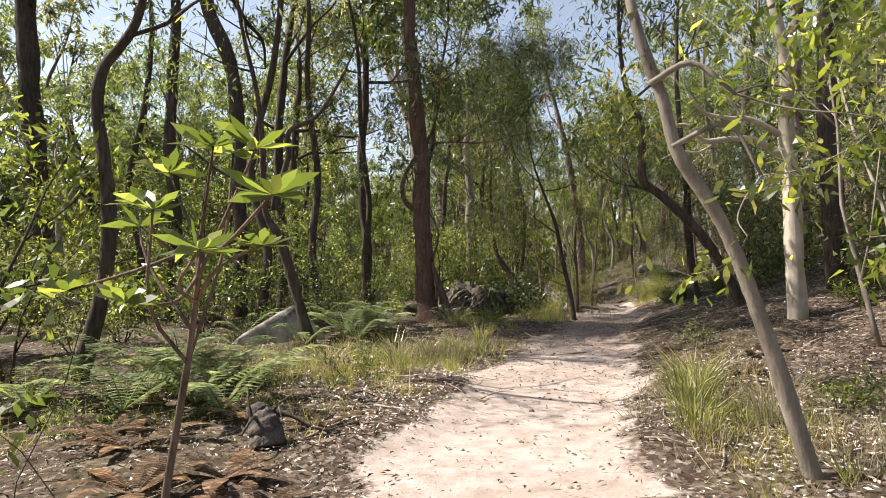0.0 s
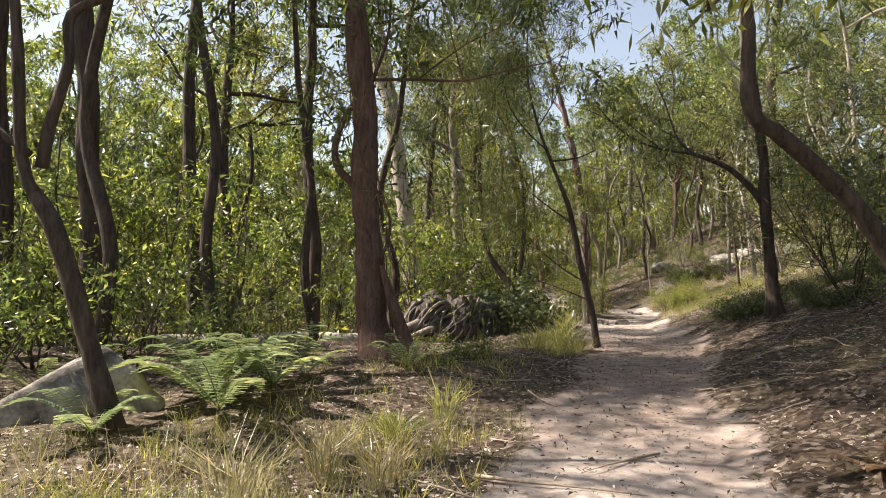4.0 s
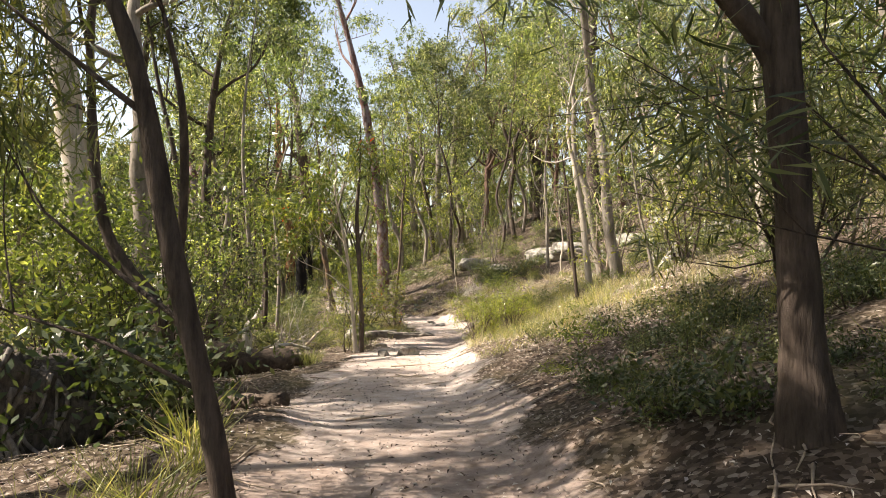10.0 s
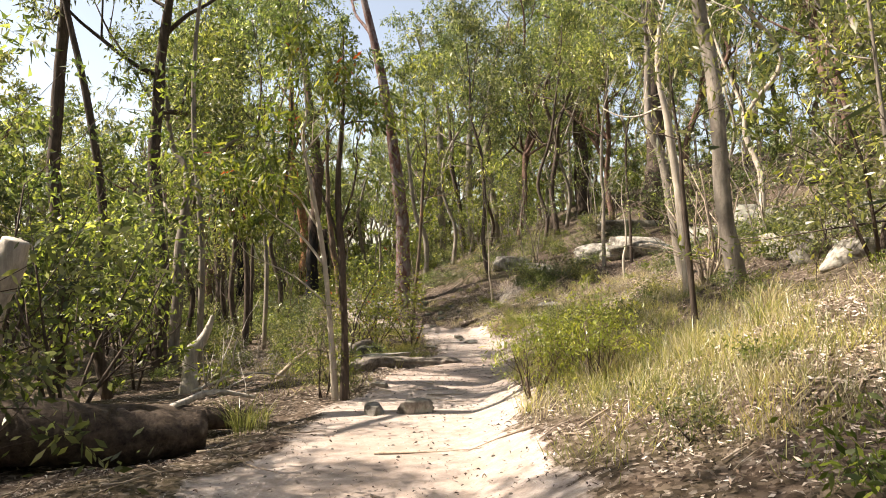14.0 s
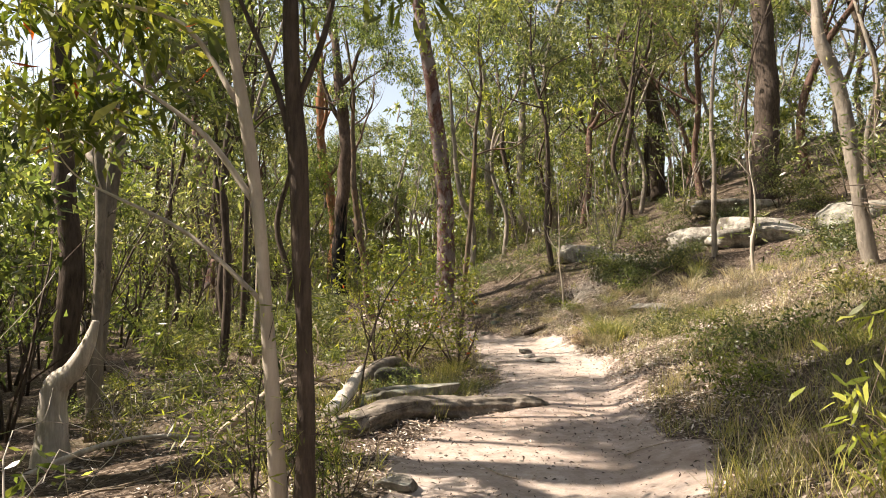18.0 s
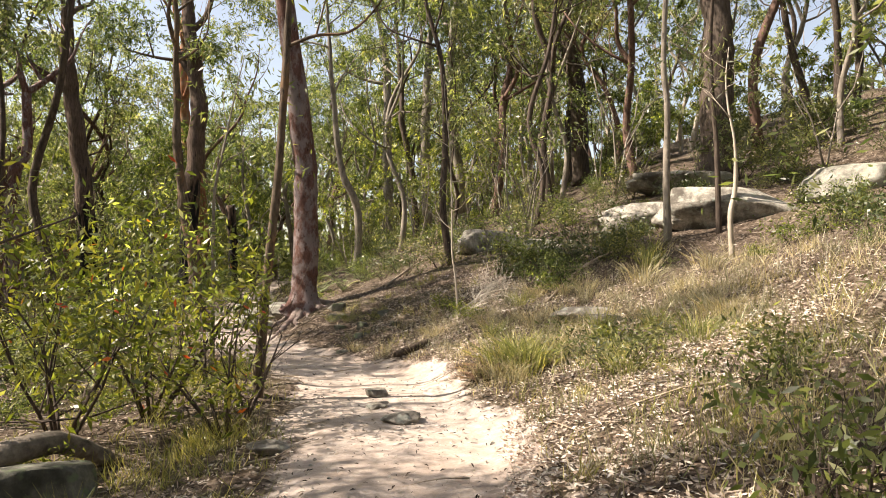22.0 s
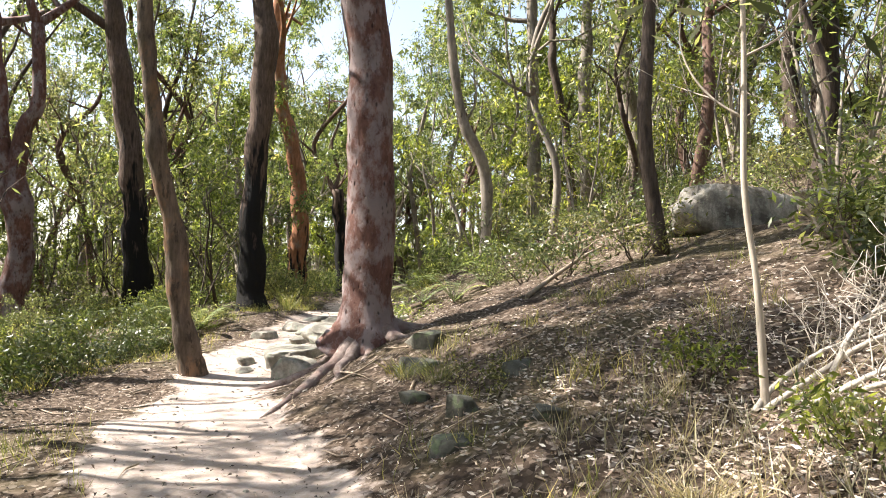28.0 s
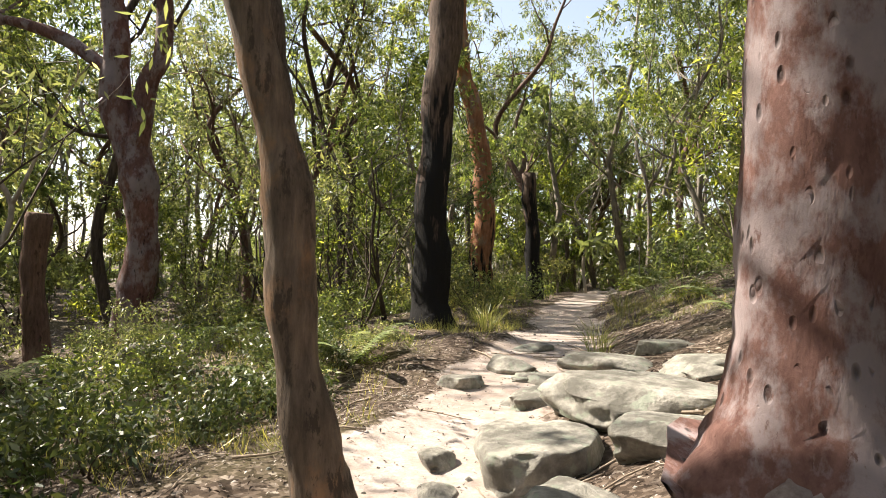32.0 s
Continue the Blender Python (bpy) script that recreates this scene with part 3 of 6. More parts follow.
gx, gy = axis(-8, 22, 0.21, 900), axis(-2, 62, 0.21, 900)
GXX, GYY = np.meshgrid(gx, gy)
gh = height(GXX, GYY)
nx, ny = len(gx), len(gy)
i, j = np.meshgrid(np.arange(ny - 1), np.arange(nx - 1), indexing="ij")
gq = np.stack([i * nx + j, i * nx + j + 1, (i + 1) * nx + j + 1, (i + 1) * nx + j], -1).reshape(-1, 4)
ground_mesh = mesh_of("ground", np.stack([GXX, GYY, gh], -1).reshape(-1, 3), gq)
ground_mesh.attributes.new("tread", "FLOAT", "POINT").data.foreach_set("value", tread(GXX, GYY).ravel().astype(np.float32))
# two stretches coloured darker: brown soil plus the shade that falls on them
ground_mesh.attributes.new("earth_shade", "FLOAT", "POINT").data.foreach_set("value", (0.7 * np.exp(-((GYY - 14.5) / 4.5) ** 4) + 0.35 * np.exp(-((GYY - 31.5) / 2.5) ** 2)).ravel().astype(np.float32))
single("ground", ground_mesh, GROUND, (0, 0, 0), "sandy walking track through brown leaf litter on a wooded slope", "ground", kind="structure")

# ---- trees beside the track, from its start to its end ----
tree("leaning_sapling", "slim pale-barked gum leaning over the track", [(2.17, 3.95, .29, .062), (1.96, 3.95, .85, .05), (1.81, 3.95, 1.28, .044), (1.67, 3.95, 1.65, .041), (1.55, 3.95, 1.88, .044), (1.37, 3.95, 2.17, .039), (1.28, 3.95, 2.5, .035), (1.1, 3.95, 3.05, .031)], BARK_GREY, LEAF_BRIGHT, 800, 11, tall=7.5, limbs=4, low=0.75, reach=.9, leaf=(.1, .03), clump=.16, simple="fine", extra=[[(1.2, 3.92, 2.56, .022), (1.4, 3.8, 2.65, .017), (1.6, 3.7, 2.45, .01)], [(1.33, 3.93, 2.2, .018), (1.6, 3.8, 2.3, .013), (1.75, 3.72, 2.0, .008)]])
tree("pale_limbed_gum", "stringy-barked gum with bone-white upper limbs", [(4.55, 8.75, .75, .13), (4.52, 8.75, 2.0, .115), (4.45, 8.75, 3.3, .1), (4.4, 8.7, 4.2, .08)], BARK_PALE, LEAF_GUM, 1800, 65, tall=8, low=.6, reach=2.0, bare=True, extra=[[[4.45, 8.76, 2.86, 0.05], [4.05, 8.72, 3.12, 0.045], [3.73, 8.78, 3.16, 0.038], [3.37, 8.75, 3.13, 0.032], [3.16, 8.72, 3.32, 0.022], [3.02, 8.75, 3.34, 0.012]], [[4.4, 8.75, 3.2, 0.042], [4.0, 8.8, 3.42, 0.036], [3.73, 8.75, 3.42, 0.03], [3.37, 8.75, 3.5, 0.024], [3.15, 8.7, 3.72, 0.014]], [[3.6, 8.76, 3.15, 0.022], [3.35, 8.85, 3.0, 0.017], [3.1, 8.9, 3.02, 0.012], [2.89, 8.95, 2.92, 0.007]], [[3.9, 8.77, 3.44, 0.02], [3.7, 8.7, 3.65, 0.016], [3.55, 8.65, 3.95, 0.01]]])
tree("shaded_gum", "dark gum trunk on the shaded bank", [(6.05, 10.4, 1.2, .17), (5.95, 10.4, 3.0, .16), (5.9, 10.35, 5.0, .14)], BARK_DARK, LEAF_GUM, 3000, 66, tall=11, low=.55, reach=2.6)
tree("shady_wattle", "dark wattle with a spreading crown below the track", [(3.6, 38.3, -1, .09), (3.7, 38.3, .8, .08), (3.6, 38.25, 2.4, .065), (3.7, 38.2, 4.0, .05)], BARK_DARK, LEAF_GUM, 1100, 68, tall=7.6, low=.5, limbs=7, reach=2.1, leaf=(.14, .04), clump=.36)
tree("shady_wattle", "dense dark wattle spreading over low bushes", [(.9, 49.7, -1, .09), (1.0, 49.7, .4, .08), (1.1, 49.6, 1.6, .06), (1.0, 49.6, 2.8, .04)], BARK_DARK, LEAF_OLIVE, 1800, 67, tall=5.8, low=.35, limbs=7, reach=2.0, leaf=(.13, .04))
tree("bloodwood_tree", "dark straight forest tree behind ferns", [(-9.59, 16.53, .3, .288), (-9.72, 16.49, 1.81, .274), (-9.93, 16.42, 4.55, .261), (-10.14, 16.33, 7.98, .233)], BARK_DARK, LEAF_GUM, 2600, 12, tall=14, reach=3.4, leaf=(.2, .05), clump=.5)
tree("forked_wattle", "slim dark crooked wattle with a forked stem", [(-4.24, 7.84, .15, .11), (-3.88, 7.81, 1.32, .084), (-3.85, 7.78, 2.29, .078), (-3.95, 7.75, 3.59, .065), (-3.53, 7.73, 4.3, .052)], BARK_DARK, LEAF_GUM, 1700, 13, tall=7, low=.5, reach=1.8)
tree("stringybark_tree", "greyish-brown forest tree with a leaning top", [(-4.42, 14.84, .05, .16), (-4.42, 14.78, 2.39, .148), (-4.54, 14.7, 5.47, .148), (-5.15, 14.65, 7.31, .15)], BARK_DARK, LEAF_GUM, 3200, 14, tall=12, low=.62, reach=3.0, leaf=(.19, .045), clump=.45)
tree("twisted_wattle", "dark twisted wattle forking low above ferns", [(-2.03, 10.61, .23, .1), (-2.28, 10.59, 1.1, .078), (-2.55, 10.57, 1.93, .072), (-2.77, 10.56, 2.38, .05), (-2.8, 10.53, 3.22, .045), (-2.9, 10.51, 4.22, .036)], BARK_DARK, LEAF_GUM, 1500, 15, tall=7, low=.58, limbs=6, reach=1.7, leaf=(.13, .035), extra=[[[-2.63, 10.57, 2.38, 0.055], [-2.57, 10.57, 2.72, 0.05], [-2.41, 10.55, 3.22, 0.044], [-2.39, 10.54, 3.61, 0.04], [-2.02, 10.53, 3.8, 0.034], [-1.77, 10.52, 4.11, 0.028], [-1.52, 10.51, 4.56, 0.02]], [[-2.72, 10.55, 2.49, 0.035], [-3.13, 10.55, 2.8, 0.028], [-3.52, 10.54, 3.02, 0.022], [-4.08, 10.53, 3.44, 0.014]]])
tree("brown_gum", "thick reddish-brown gum with a curling side limb", [(-.19, 14.33, .3, .30), (-.35, 14.34, .89, .205), (-.41, 14.33, 1.68, .186), (-.45, 14.3, 2.99, .17), (-.48, 14.29, 4.04, .163)], BARK_BROWN, LEAF_GUM, 7500, 16, simple=True, tall=13, low=.52, reach=3.2, sides=16, flare=1.2, lobes=.12, leaf=(.15, .04), clump=.45, extra=[[(-.5, 14.3, 2.62, .06), (-.8, 14.32, 2.89, .052), (-.85, 14.3, 3.25, .047), (-.65, 14.31, 3.72, .039), (-.33, 14.25, 4.1, .031)], [(.22, 14.2, .27, .1), (.02, 14.2, .8, .09), (-.14, 14.22, 1.3, .06), (-.24, 14.24, 1.6, .03)]])
tree("white_gum", "tall white-barked gum forking high up", [(-.37, 31.32, -.9, .31), (-.72, 31.3, 2.86, .33), (-1.15, 31.28, 6.33, .32), (-1.35, 31.27, 7.67, .30), (-1.93, 31.3, 9.41, .22), (-2.5, 31.34, 10.56, .19)], BARK_PALE, LEAF_GUM, 2200, 17, tall=16, low=.6, reach=3.6, leaf=(.22, .05), clump=.55, extra=[[(-1.2, 31.27, 7.0, .24), (-1.45, 31.26, 8.83, .22), (-1.74, 31.26, 10.56, .18)]])
tree("leaning_wattle", "dark wattle leaning far out over the slope", [(4.84, 10.86, .81, .087), (4.5, 10.85, 1.4, .081), (4.09, 10.83, 2.04, .081), (3.51, 10.82, 2.62, .07), (3.19, 10.81, 2.91, .064), (3.17, 10.79, 3.73, .052), (2.94, 10.78, 4.31, .041)], BARK_DARK, LEAF_BANKSIA, 2400, 18, tall=5.6, low=.5, limbs=5, reach=1.4, extra=[[(3.1, 10.8, 3.9, .03), (2.85, 10.5, 3.75, .022), (2.6, 10.2, 3.5, .014)]])
tree("dark_gum", "dark rough-barked gum with a low arching limb", [(5.89, 15.89, .52, .14), (5.82, 15.9, 1.21, .1), (5.78, 15.9, 1.99, .09), (5.72, 15.9, 2.77, .082), (5.71, 15.89, 3.35, .074)], BARK_DARK, LEAF_GUM, 2600, 19, tall=9, low=.55, reach=2.4, sides=12, flare=1.25, extra=[[(5.76, 15.9, 2.45, .06), (5.59, 15.94, 2.73, .054), (5.31, 16.01, 3.06, .047), (5.05, 16.08, 3.24, .039), (4.68, 16.18, 3.4, .031)]])
tree("trackside_sapling", "slender leaning sapling growing at the track edge", [(3.21, 16.59, .24, .06), (3.09, 16.61, .93, .056), (2.9, 16.64, 1.79, .051), (2.77, 16.66, 2.5, .046), (2.6, 16.69, 3.01, .033), (2.26, 16.77, 3.98, .023)], BARK_DARK, LEAF_NEEDLE, 12000, 20, tall=6.6, low=.42, limbs=8, reach=1.9, leaf=(.19, .015), clump=.26, extra=[[(3.0, 16.62, 1.3, .016), (2.65, 16.9, 1.55, .012), (2.3, 17.0, 1.85, .008)], [(3.05, 16.62, 1.0, .014), (2.6, 16.9, 1.2, .01), (2.15, 17.05, 1.35, .007)], [(2.8, 16.65, 2.3, .018), (2.45, 16.9, 2.6, .013), (2.1, 17.0, 2.9, .008)]])
tree("bent_wattle", "dark wattle bent away from the track", [(2.4, 21.42, .08, .1), (2.3, 21.43, .97, .094), (1.75, 21.57, 1.8, .073), (1.57, 21.6, 2.79, .057), (1.52, 21.59, 4.09, .047)], BARK_DARK, LEAF_NEEDLE, 14000, 21, tall=7.2, low=.45, limbs=8, reach=2.4, leaf=(.19, .016), clump=.3, extra=[[(2.34, 21.42, .7, .06), (2.52, 21.3, 1.97, .05), (2.55, 21.2, 2.97, .046), (2.5, 21.1, 3.6, .034), (2.35, 21.1, 4.3, .024)]])
tree("pale_pole_gum", "slim pale gum standing on the bank", [(11.42, 22.6, 1.43, .085), (11.34, 22.6, 2.57, .073), (11.3, 22.59, 3.79, .065), (11.26, 22.57, 5.41, .061)], BARK_PALE, LEAF_GUM, 2200, 22, tall=10, low=.6, reach=2.2)
tree("mottled_gum", "pinkish mottled gum trunk on the bank", [(9.2, 17.0, .9, .2), (9.08, 16.99, 2.01, .193), (8.95, 17, 3.34, .186), (8.85, 17, 4.67, .18)], BARK_PINK, LEAF_GUM, 3000, 23, tall=12, low=.55, reach=2.8, leaf=(.18, .04), clump=.45)
tree("banksia_sapling", "pale slim banksia sapling with a few red leaves", [(5.46, 28.2, -.29, .06), (5.38, 28.2, .5, .04), (5.3, 28.2, 1.48, .036), (5.14, 28.2, 2.4, .031), (5.0, 28.2, 3.15, .024)], BARK_PALE, LEAF_BANKSIA, 1900, 24, simple="fine", tall=4.8, low=.62, limbs=2, reach=.9, leaf=(.17, .034), clump=.2, group="twin saplings", extra=[[(5.3, 28.2, 1.45, .02), (5.0, 28.33, 1.85, .016), (4.65, 28.4, 2.12, .01)], [(5.2, 28.2, 2.0, .018), (4.85, 28.4, 2.5, .014), (4.3, 28.48, 2.65, .009)], [(5.36, 28.2, .9, .016), (4.9, 28.4, 1.3, .012), (4.4, 28.5, 1.55, .008)]])
tree("banksia_sapling", "dark slim banksia sapling beside a pale twin stem", [(5.56, 28.15, -.24, .066), (5.57, 28.15, .51, .048), (5.53, 28.14, 1.48, .052), (5.47, 28.13, 2.4, .046), (5.51, 28.1, 3.25, .03)], BARK_DARK, LEAF_BANKSIA, 800, 25, simple="fine", tall=5.0, low=.62, limbs=2, reach=.9, leaf=(.16, .034), clump=.2, group="twin saplings", extra=[[(5.5, 28.13, 2.0, .022), (5.65, 28.15, 2.4, .018), (5.75, 28.2, 2.9, .012)], [(5.53, 28.14, 1.5, .02), (5.4, 28.2, 2.1, .016), (5.1, 28.25, 2.8, .01)]])
tree("grey_gum", "grey gum on the bank above the grass", [(12.22, 28.73, .88, .175), (11.99, 28.76, 2.5, .141), (11.83, 28.76, 4.45, .13), (11.56, 28.8, 5.96, .108)], BARK_GREY, LEAF_GUM, 2800, 26, tall=11, reach=2.8, leaf=(.18, .04), clump=.4)
tree("pale_sapling", "pale leaning sapling with bare grey twigs", [(12, 29.81, 1.06, .1), (11.83, 29.83, 2.57, .085), (11.6, 29.85, 4.09, .065), (11.43, 29.88, 4.9, .045)], BARK_PALE, LEAF_OLIVE, 700, 27, tall=6.5, low=.45, reach=1.6)
tree("thin_sapling", "thin dark sapling in the grass", [(10.04, 26.6, .42, .043), (9.95, 26.6, 1.46, .039), (9.86, 26.61, 2.33, .035), (9.82, 26.61, 3.02, .022)], BARK_DARK, LEAF_OLIVE, 500, 28, tall=3.6, low=.6, reach=.8, limbs=4)
tree("thin_sapling", "leafy sapling on the grassy bank", [(9.56, 22.9, .65, .04), (9.5, 22.9, 1.41, .032), (9.42, 22.91, 1.84, .027), (9.29, 22.93, 2.38, .019)], BARK_GREY, LEAF_OLIVE, 1300, 29, tall=3.2, low=.3, reach=.9, limbs=6, leaf=(.11, .03))
tree("smooth_gum", "smooth grey leaning gum on the dry bank", [(15.2, 34.98, .83, .165), (15.01, 35.01, 1.89, .129), (14.77, 35.04, 3.36, .129), (14.54, 35.08, 4.46, .125), (14.21, 35.14, 5.38, .1)], BARK_GREY, LEAF_GUM, 2400, 30, tall=9.5, low=.6, reach=2.4)
tree("big_grey_gum", "thick grey gum standing above the boulders", [(20.87, 46.08, 3.24, .5), (20.78, 46.06, 5.13, .44), (20.81, 46.01, 7.14, .4)], BARK_DARK, LEAF_GUM, 4200, 31, tall=17, low=.5, reach=4, sides=16, flare=1.2, leaf=(.2, .05), clump=.55)
tree("hillside_gum", "dark forked gum high on the slope", [(22.77, 57.97, 5.0, .398), (22.61, 57.95, 8.72, .375), (22.06, 58.04, 11.76, .328)], BARK_DARK, LEAF_GUM, 3800, 32, tall=18, low=.5, reach=4, leaf=(.24, .06), clump=.6)
tree("pole_gum", "slim straight gum beside the boulders", [(15.95, 41.29, 1.41, .08), (15.92, 41.28, 2.68, .068), (15.91, 41.25, 3.95, .059), (15.83, 41.26, 4.79, .055)], BARK_GREY, LEAF_GUM, 1800, 33, tall=9, low=.62, reach=1.7, group="poles by the boulders")
tree("pole_gum", "thin dark gum in front of a boulder", [(16.83, 40.92, 1.5, .059), (16.78, 40.91, 2.92, .05), (16.63, 40.91, 4.76, .042)], BARK_DARK, LEAF_GUM, 1500, 34, tall=8, low=.62, reach=1.5, group="poles by the boulders")
tree("thin_sapling", "short bare crooked sapling beside a boulder", [(15.5, 38.9, 1.17, .047), (15.46, 38.9, 1.6, .044), (15.53, 38.88, 2.11, .034), (15.5, 38.86, 2.79, .022)], BARK_PALE, LEAF_OLIVE, 250, 35, tall=3.4, low=.6, reach=.7, limbs=3)
tree("hillside_sapling", "dark slim tree on the upper slope", [(26.42, 48.44, 5.2, .15), (26.16, 48.48, 6.8, .133), (25.73, 48.57, 8.2, .116)], BARK_DARK, LEAF_GUM, 2400, 36, tall=9, reach=2.2)
tree("trackside_sapling", "slim tan sapling at the track bend", [(8.29, 37.94, -.76, .07), (8.33, 37.91, .16, .058), (8.44, 37.85, 1.38, .05), (8.54, 37.79, 2.87, .045), (8.57, 37.76, 3.83, .039)], BARK_TAN, LEAF_BRIGHT, 1500, 37, tall=7, low=.5, reach=1.5)
tree("thin_sapling", "thin straight sapling beside the track", [(7.65, 41.19, -.87, .036), (7.64, 41.16, .55, .03), (7.64, 41.13, 1.84, .026)], BARK_GREY, LEAF_GUM, 500, 38, tall=5, low=.6, reach=.8, limbs=4)
tree("tan_gum", "slim tan gum leaning beside the track", [(7.11, 47.9, -1.0, .18), (7.04, 47.87, -.42, .158), (6.9, 47.83, .65, .141), (6.72, 47.79, 1.72, .13), (6.56, 47.75, 2.73, .113), (6.5, 47.73, 3.18, .108)], BARK_TAN, LEAF_GUM, 2600, 39, tall=10, low=.6, reach=2.4, sides=16, bulge=2.0)
tree("angophora_tree", "massive pink and grey smooth-barked gum with spreading roots", [(9.5, 47.13, -.55, .43), (9.53, 47.11, .05, .33), (9.55, 47.09, 1.11, .311), (9.53, 47.05, 2.56, .289), (9.42, 47.03, 4, .275)], BARK_PINK, LEAF_GUM, 4600, 40, tall=17, low=.6, reach=4, sides=24, flare=1.42, lobes=.2, bulge=.35, leaf=(.18, .04), clump=.5,
     root_mat=ROOT_GREY, roots=[[(9.4, 47.0, -.25, .2), (9.12, 46.98, -.6, .13), (8.85, 46.96, -.76, .1), (8.5, 46.9, -.88, .07), (8.15, 46.75, -.95, .03)], [(9.42, 46.9, -.3, .17), (9.22, 46.55, -.55, .1), (9.08, 46.3, -.63, .085), (8.95, 45.9, -.72, .07), (8.8, 45.5, -.8, .045), (8.6, 45.1, -.9, .02)], [(9.48, 46.88, -.3, .15), (9.36, 46.5, -.5, .08), (9.26, 46.2, -.57, .06), (9.28, 45.8, -.62, .04), (9.15, 45.5, -.7, .015)], [(9.52, 46.9, -.3, .16), (9.6, 46.55, -.46, .08), (9.55, 46.2, -.52, .05), (9.72, 45.9, -.56, .015)], [(9.65, 47.0, -.2, .18), (9.9, 46.7, -.28, .1), (10.1, 46.4, -.27, .06), (10.4, 46.25, -.22, .015)], [(9.7, 47.1, -.15, .16), (10.1, 47.1, -.2, .08), (10.5, 47.0, -.16, .05), (10.9, 47.1, -.1, .015)], [(9.05, 46.35, -.66, .06), (8.85, 46.35, -.8, .045), (8.6, 46.2, -.9, .015)]])
tree("charred_gum", "tall gum with a fire-blackened trunk", [(6.17, 56.54, -.8, .42), (6.08, 56.5, .42, .348), (6.11, 56.45, 2.35, .296), (6.26, 56.41, 4.67, .31), (6.36, 56.36, 6.61, .30)], BARK_CHAR, LEAF_GUM, 4200, 41, tall=16, low=.45, reach=3.6, sides=14, flare=1.15, lobes=.1, leaf=(.2, .045), clump=.5, group="burnt trees")
tree("charred_gum", "leaning gum burnt black about its foot", [(2.39, 58.72, -.7, .46), (2.28, 58.68, 1.3, .36), (2.11, 58.64, 3.6, .329), (1.71, 58.6, 6.56, .296), (1.51, 58.58, 8.2, .263)], BARK_CHAR, LEAF_GUM, 4000, 42, tall=16, low=.5, reach=3.6, leaf=(.22, .05), clump=.55, group="burnt trees")
tree("orange_gum", "gum with peeling orange bark and pale limbs", [(5.76, 66.04, -.6, .44), (5.96, 65.99, 2.45, .34), (5.66, 65.89, 5.14, .29), (5.15, 65.79, 7.21, .27), (4.99, 65.69, 10.33, .25)], BARK_RED, LEAF_GUM, 3600, 43, tall=17, low=.5, reach=3.6, leaf=(.24, .055), clump=.6)
tree("burnt_stump", "tall broken stump burnt black", [(7.55, 68.03, -.6, .31), (7.42, 67.95, 1.73, .25), (7.25, 67.88, 3.8, .26)], BARK_CHAR, LEAF_GUM, 0, 44, broken=True, category="stump")
tree("bent_gum", "grey gum with a kinked trunk", [(11.86, 53.8, .45, .16), (11.93, 53.77, 1.88, .133), (11.78, 53.73, 3, .143), (11.3, 53.66, 4.01, .112), (11.08, 53.6, 5.43, .102)], BARK_GREY, LEAF_GUM, 3000, 45, tall=11, low=.55, reach=2.6, leaf=(.18, .042), clump=.45)
tree("forked_angophora", "reddish gnarled gum with a bent forked trunk", [(.42, 55.82, -1.0, .40), (.58, 55.8, .94, .281), (.56, 55.77, 1.96, .332), (.1, 55.7, 3.23, .30), (0, 55.65, 4.76, .23), (-.15, 55.59, 6.41, .217)], BARK_PINK, LEAF_GUM, 4400, 46, tall=12, low=.6, reach=3.2, sides=14, leaf=(.2, .05), clump=.5, extra=[[(.42, 55.74, 2.4, .25), (.66, 55.73, 3.88, .191), (.96, 55.75, 4.52, .166), (.93, 55.69, 6.44, .153)], [(.05, 55.65, 4.0, .128), (-.95, 55.56, 4.68, .128), (-1.71, 55.48, 4.98, .108), (-2.22, 55.43, 5.1, .089)]])
tree("slope_gum", "pale grey gum on the wooded slope", [(15.24, 63.85, 2.0, .25), (14.94, 63.74, 5.69, .238), (14.88, 63.64, 9.34, .22)], BARK_GREY, LEAF_GUM, 3200, 47, tall=15, reach=3.2, leaf=(.22, .055), clump=.55, group="slope gums")
tree("slope_gum", "dark crooked gum on the wooded slope", [(15.8, 60.91, 1.78, .18), (15.51, 60.8, 5.02, .142), (15, 60.69, 7.22, .142), (14.98, 60.67, 8.16, .126)], BARK_DARK, LEAF_GUM, 3000, 48, tall=13, reach=3, leaf=(.22, .055), clump=.55, group="slope gums")
tree("slope_gum", "straight grey gum on the wooded slope", [(16.9, 62.99, 2.4, .24), (16.67, 62.88, 6.37, .227), (16.71, 62.82, 8.99, .21)], BARK_GREY, LEAF_GUM, 3000, 49, tall=15, reach=3, leaf=(.22, .055), clump=.55, group="slope gums")
tree("slope_gum", "thick grey-brown gum on the wooded slope", [(17.68, 60.06, 2.59, .3), (17.56, 59.98, 5.13, .225), (17.06, 59.87, 7.81, .21)], BARK_GREY, LEAF_GUM, 3000, 50, tall=14, reach=3, leaf=(.22, .055), clump=.55, group="slope gums")
tree("broken_stump", "short reddish broken stump among bushes", [(1.21, 52.54, -.9, .18), (1.14, 52.51, .33, .16), (1.18, 52.49, 1.13, .18)], BARK_BROWN, LEAF_GUM, 0, 51, broken=True, category="stump")
tree("spindly_sapling", "spindly pale sapling on the leafy bank", [(11.95, 42.0, -.1, .025), (11.9, 42.0, .5, .02), (11.82, 42.0, 1.1, .017), (11.8, 41.98, 1.9, .015), (11.75, 41.97, 3.0, .012)], BARK_PALE, LEAF_OLIVE, 200, 52, tall=4.5, low=.25, limbs=6, reach=.8)
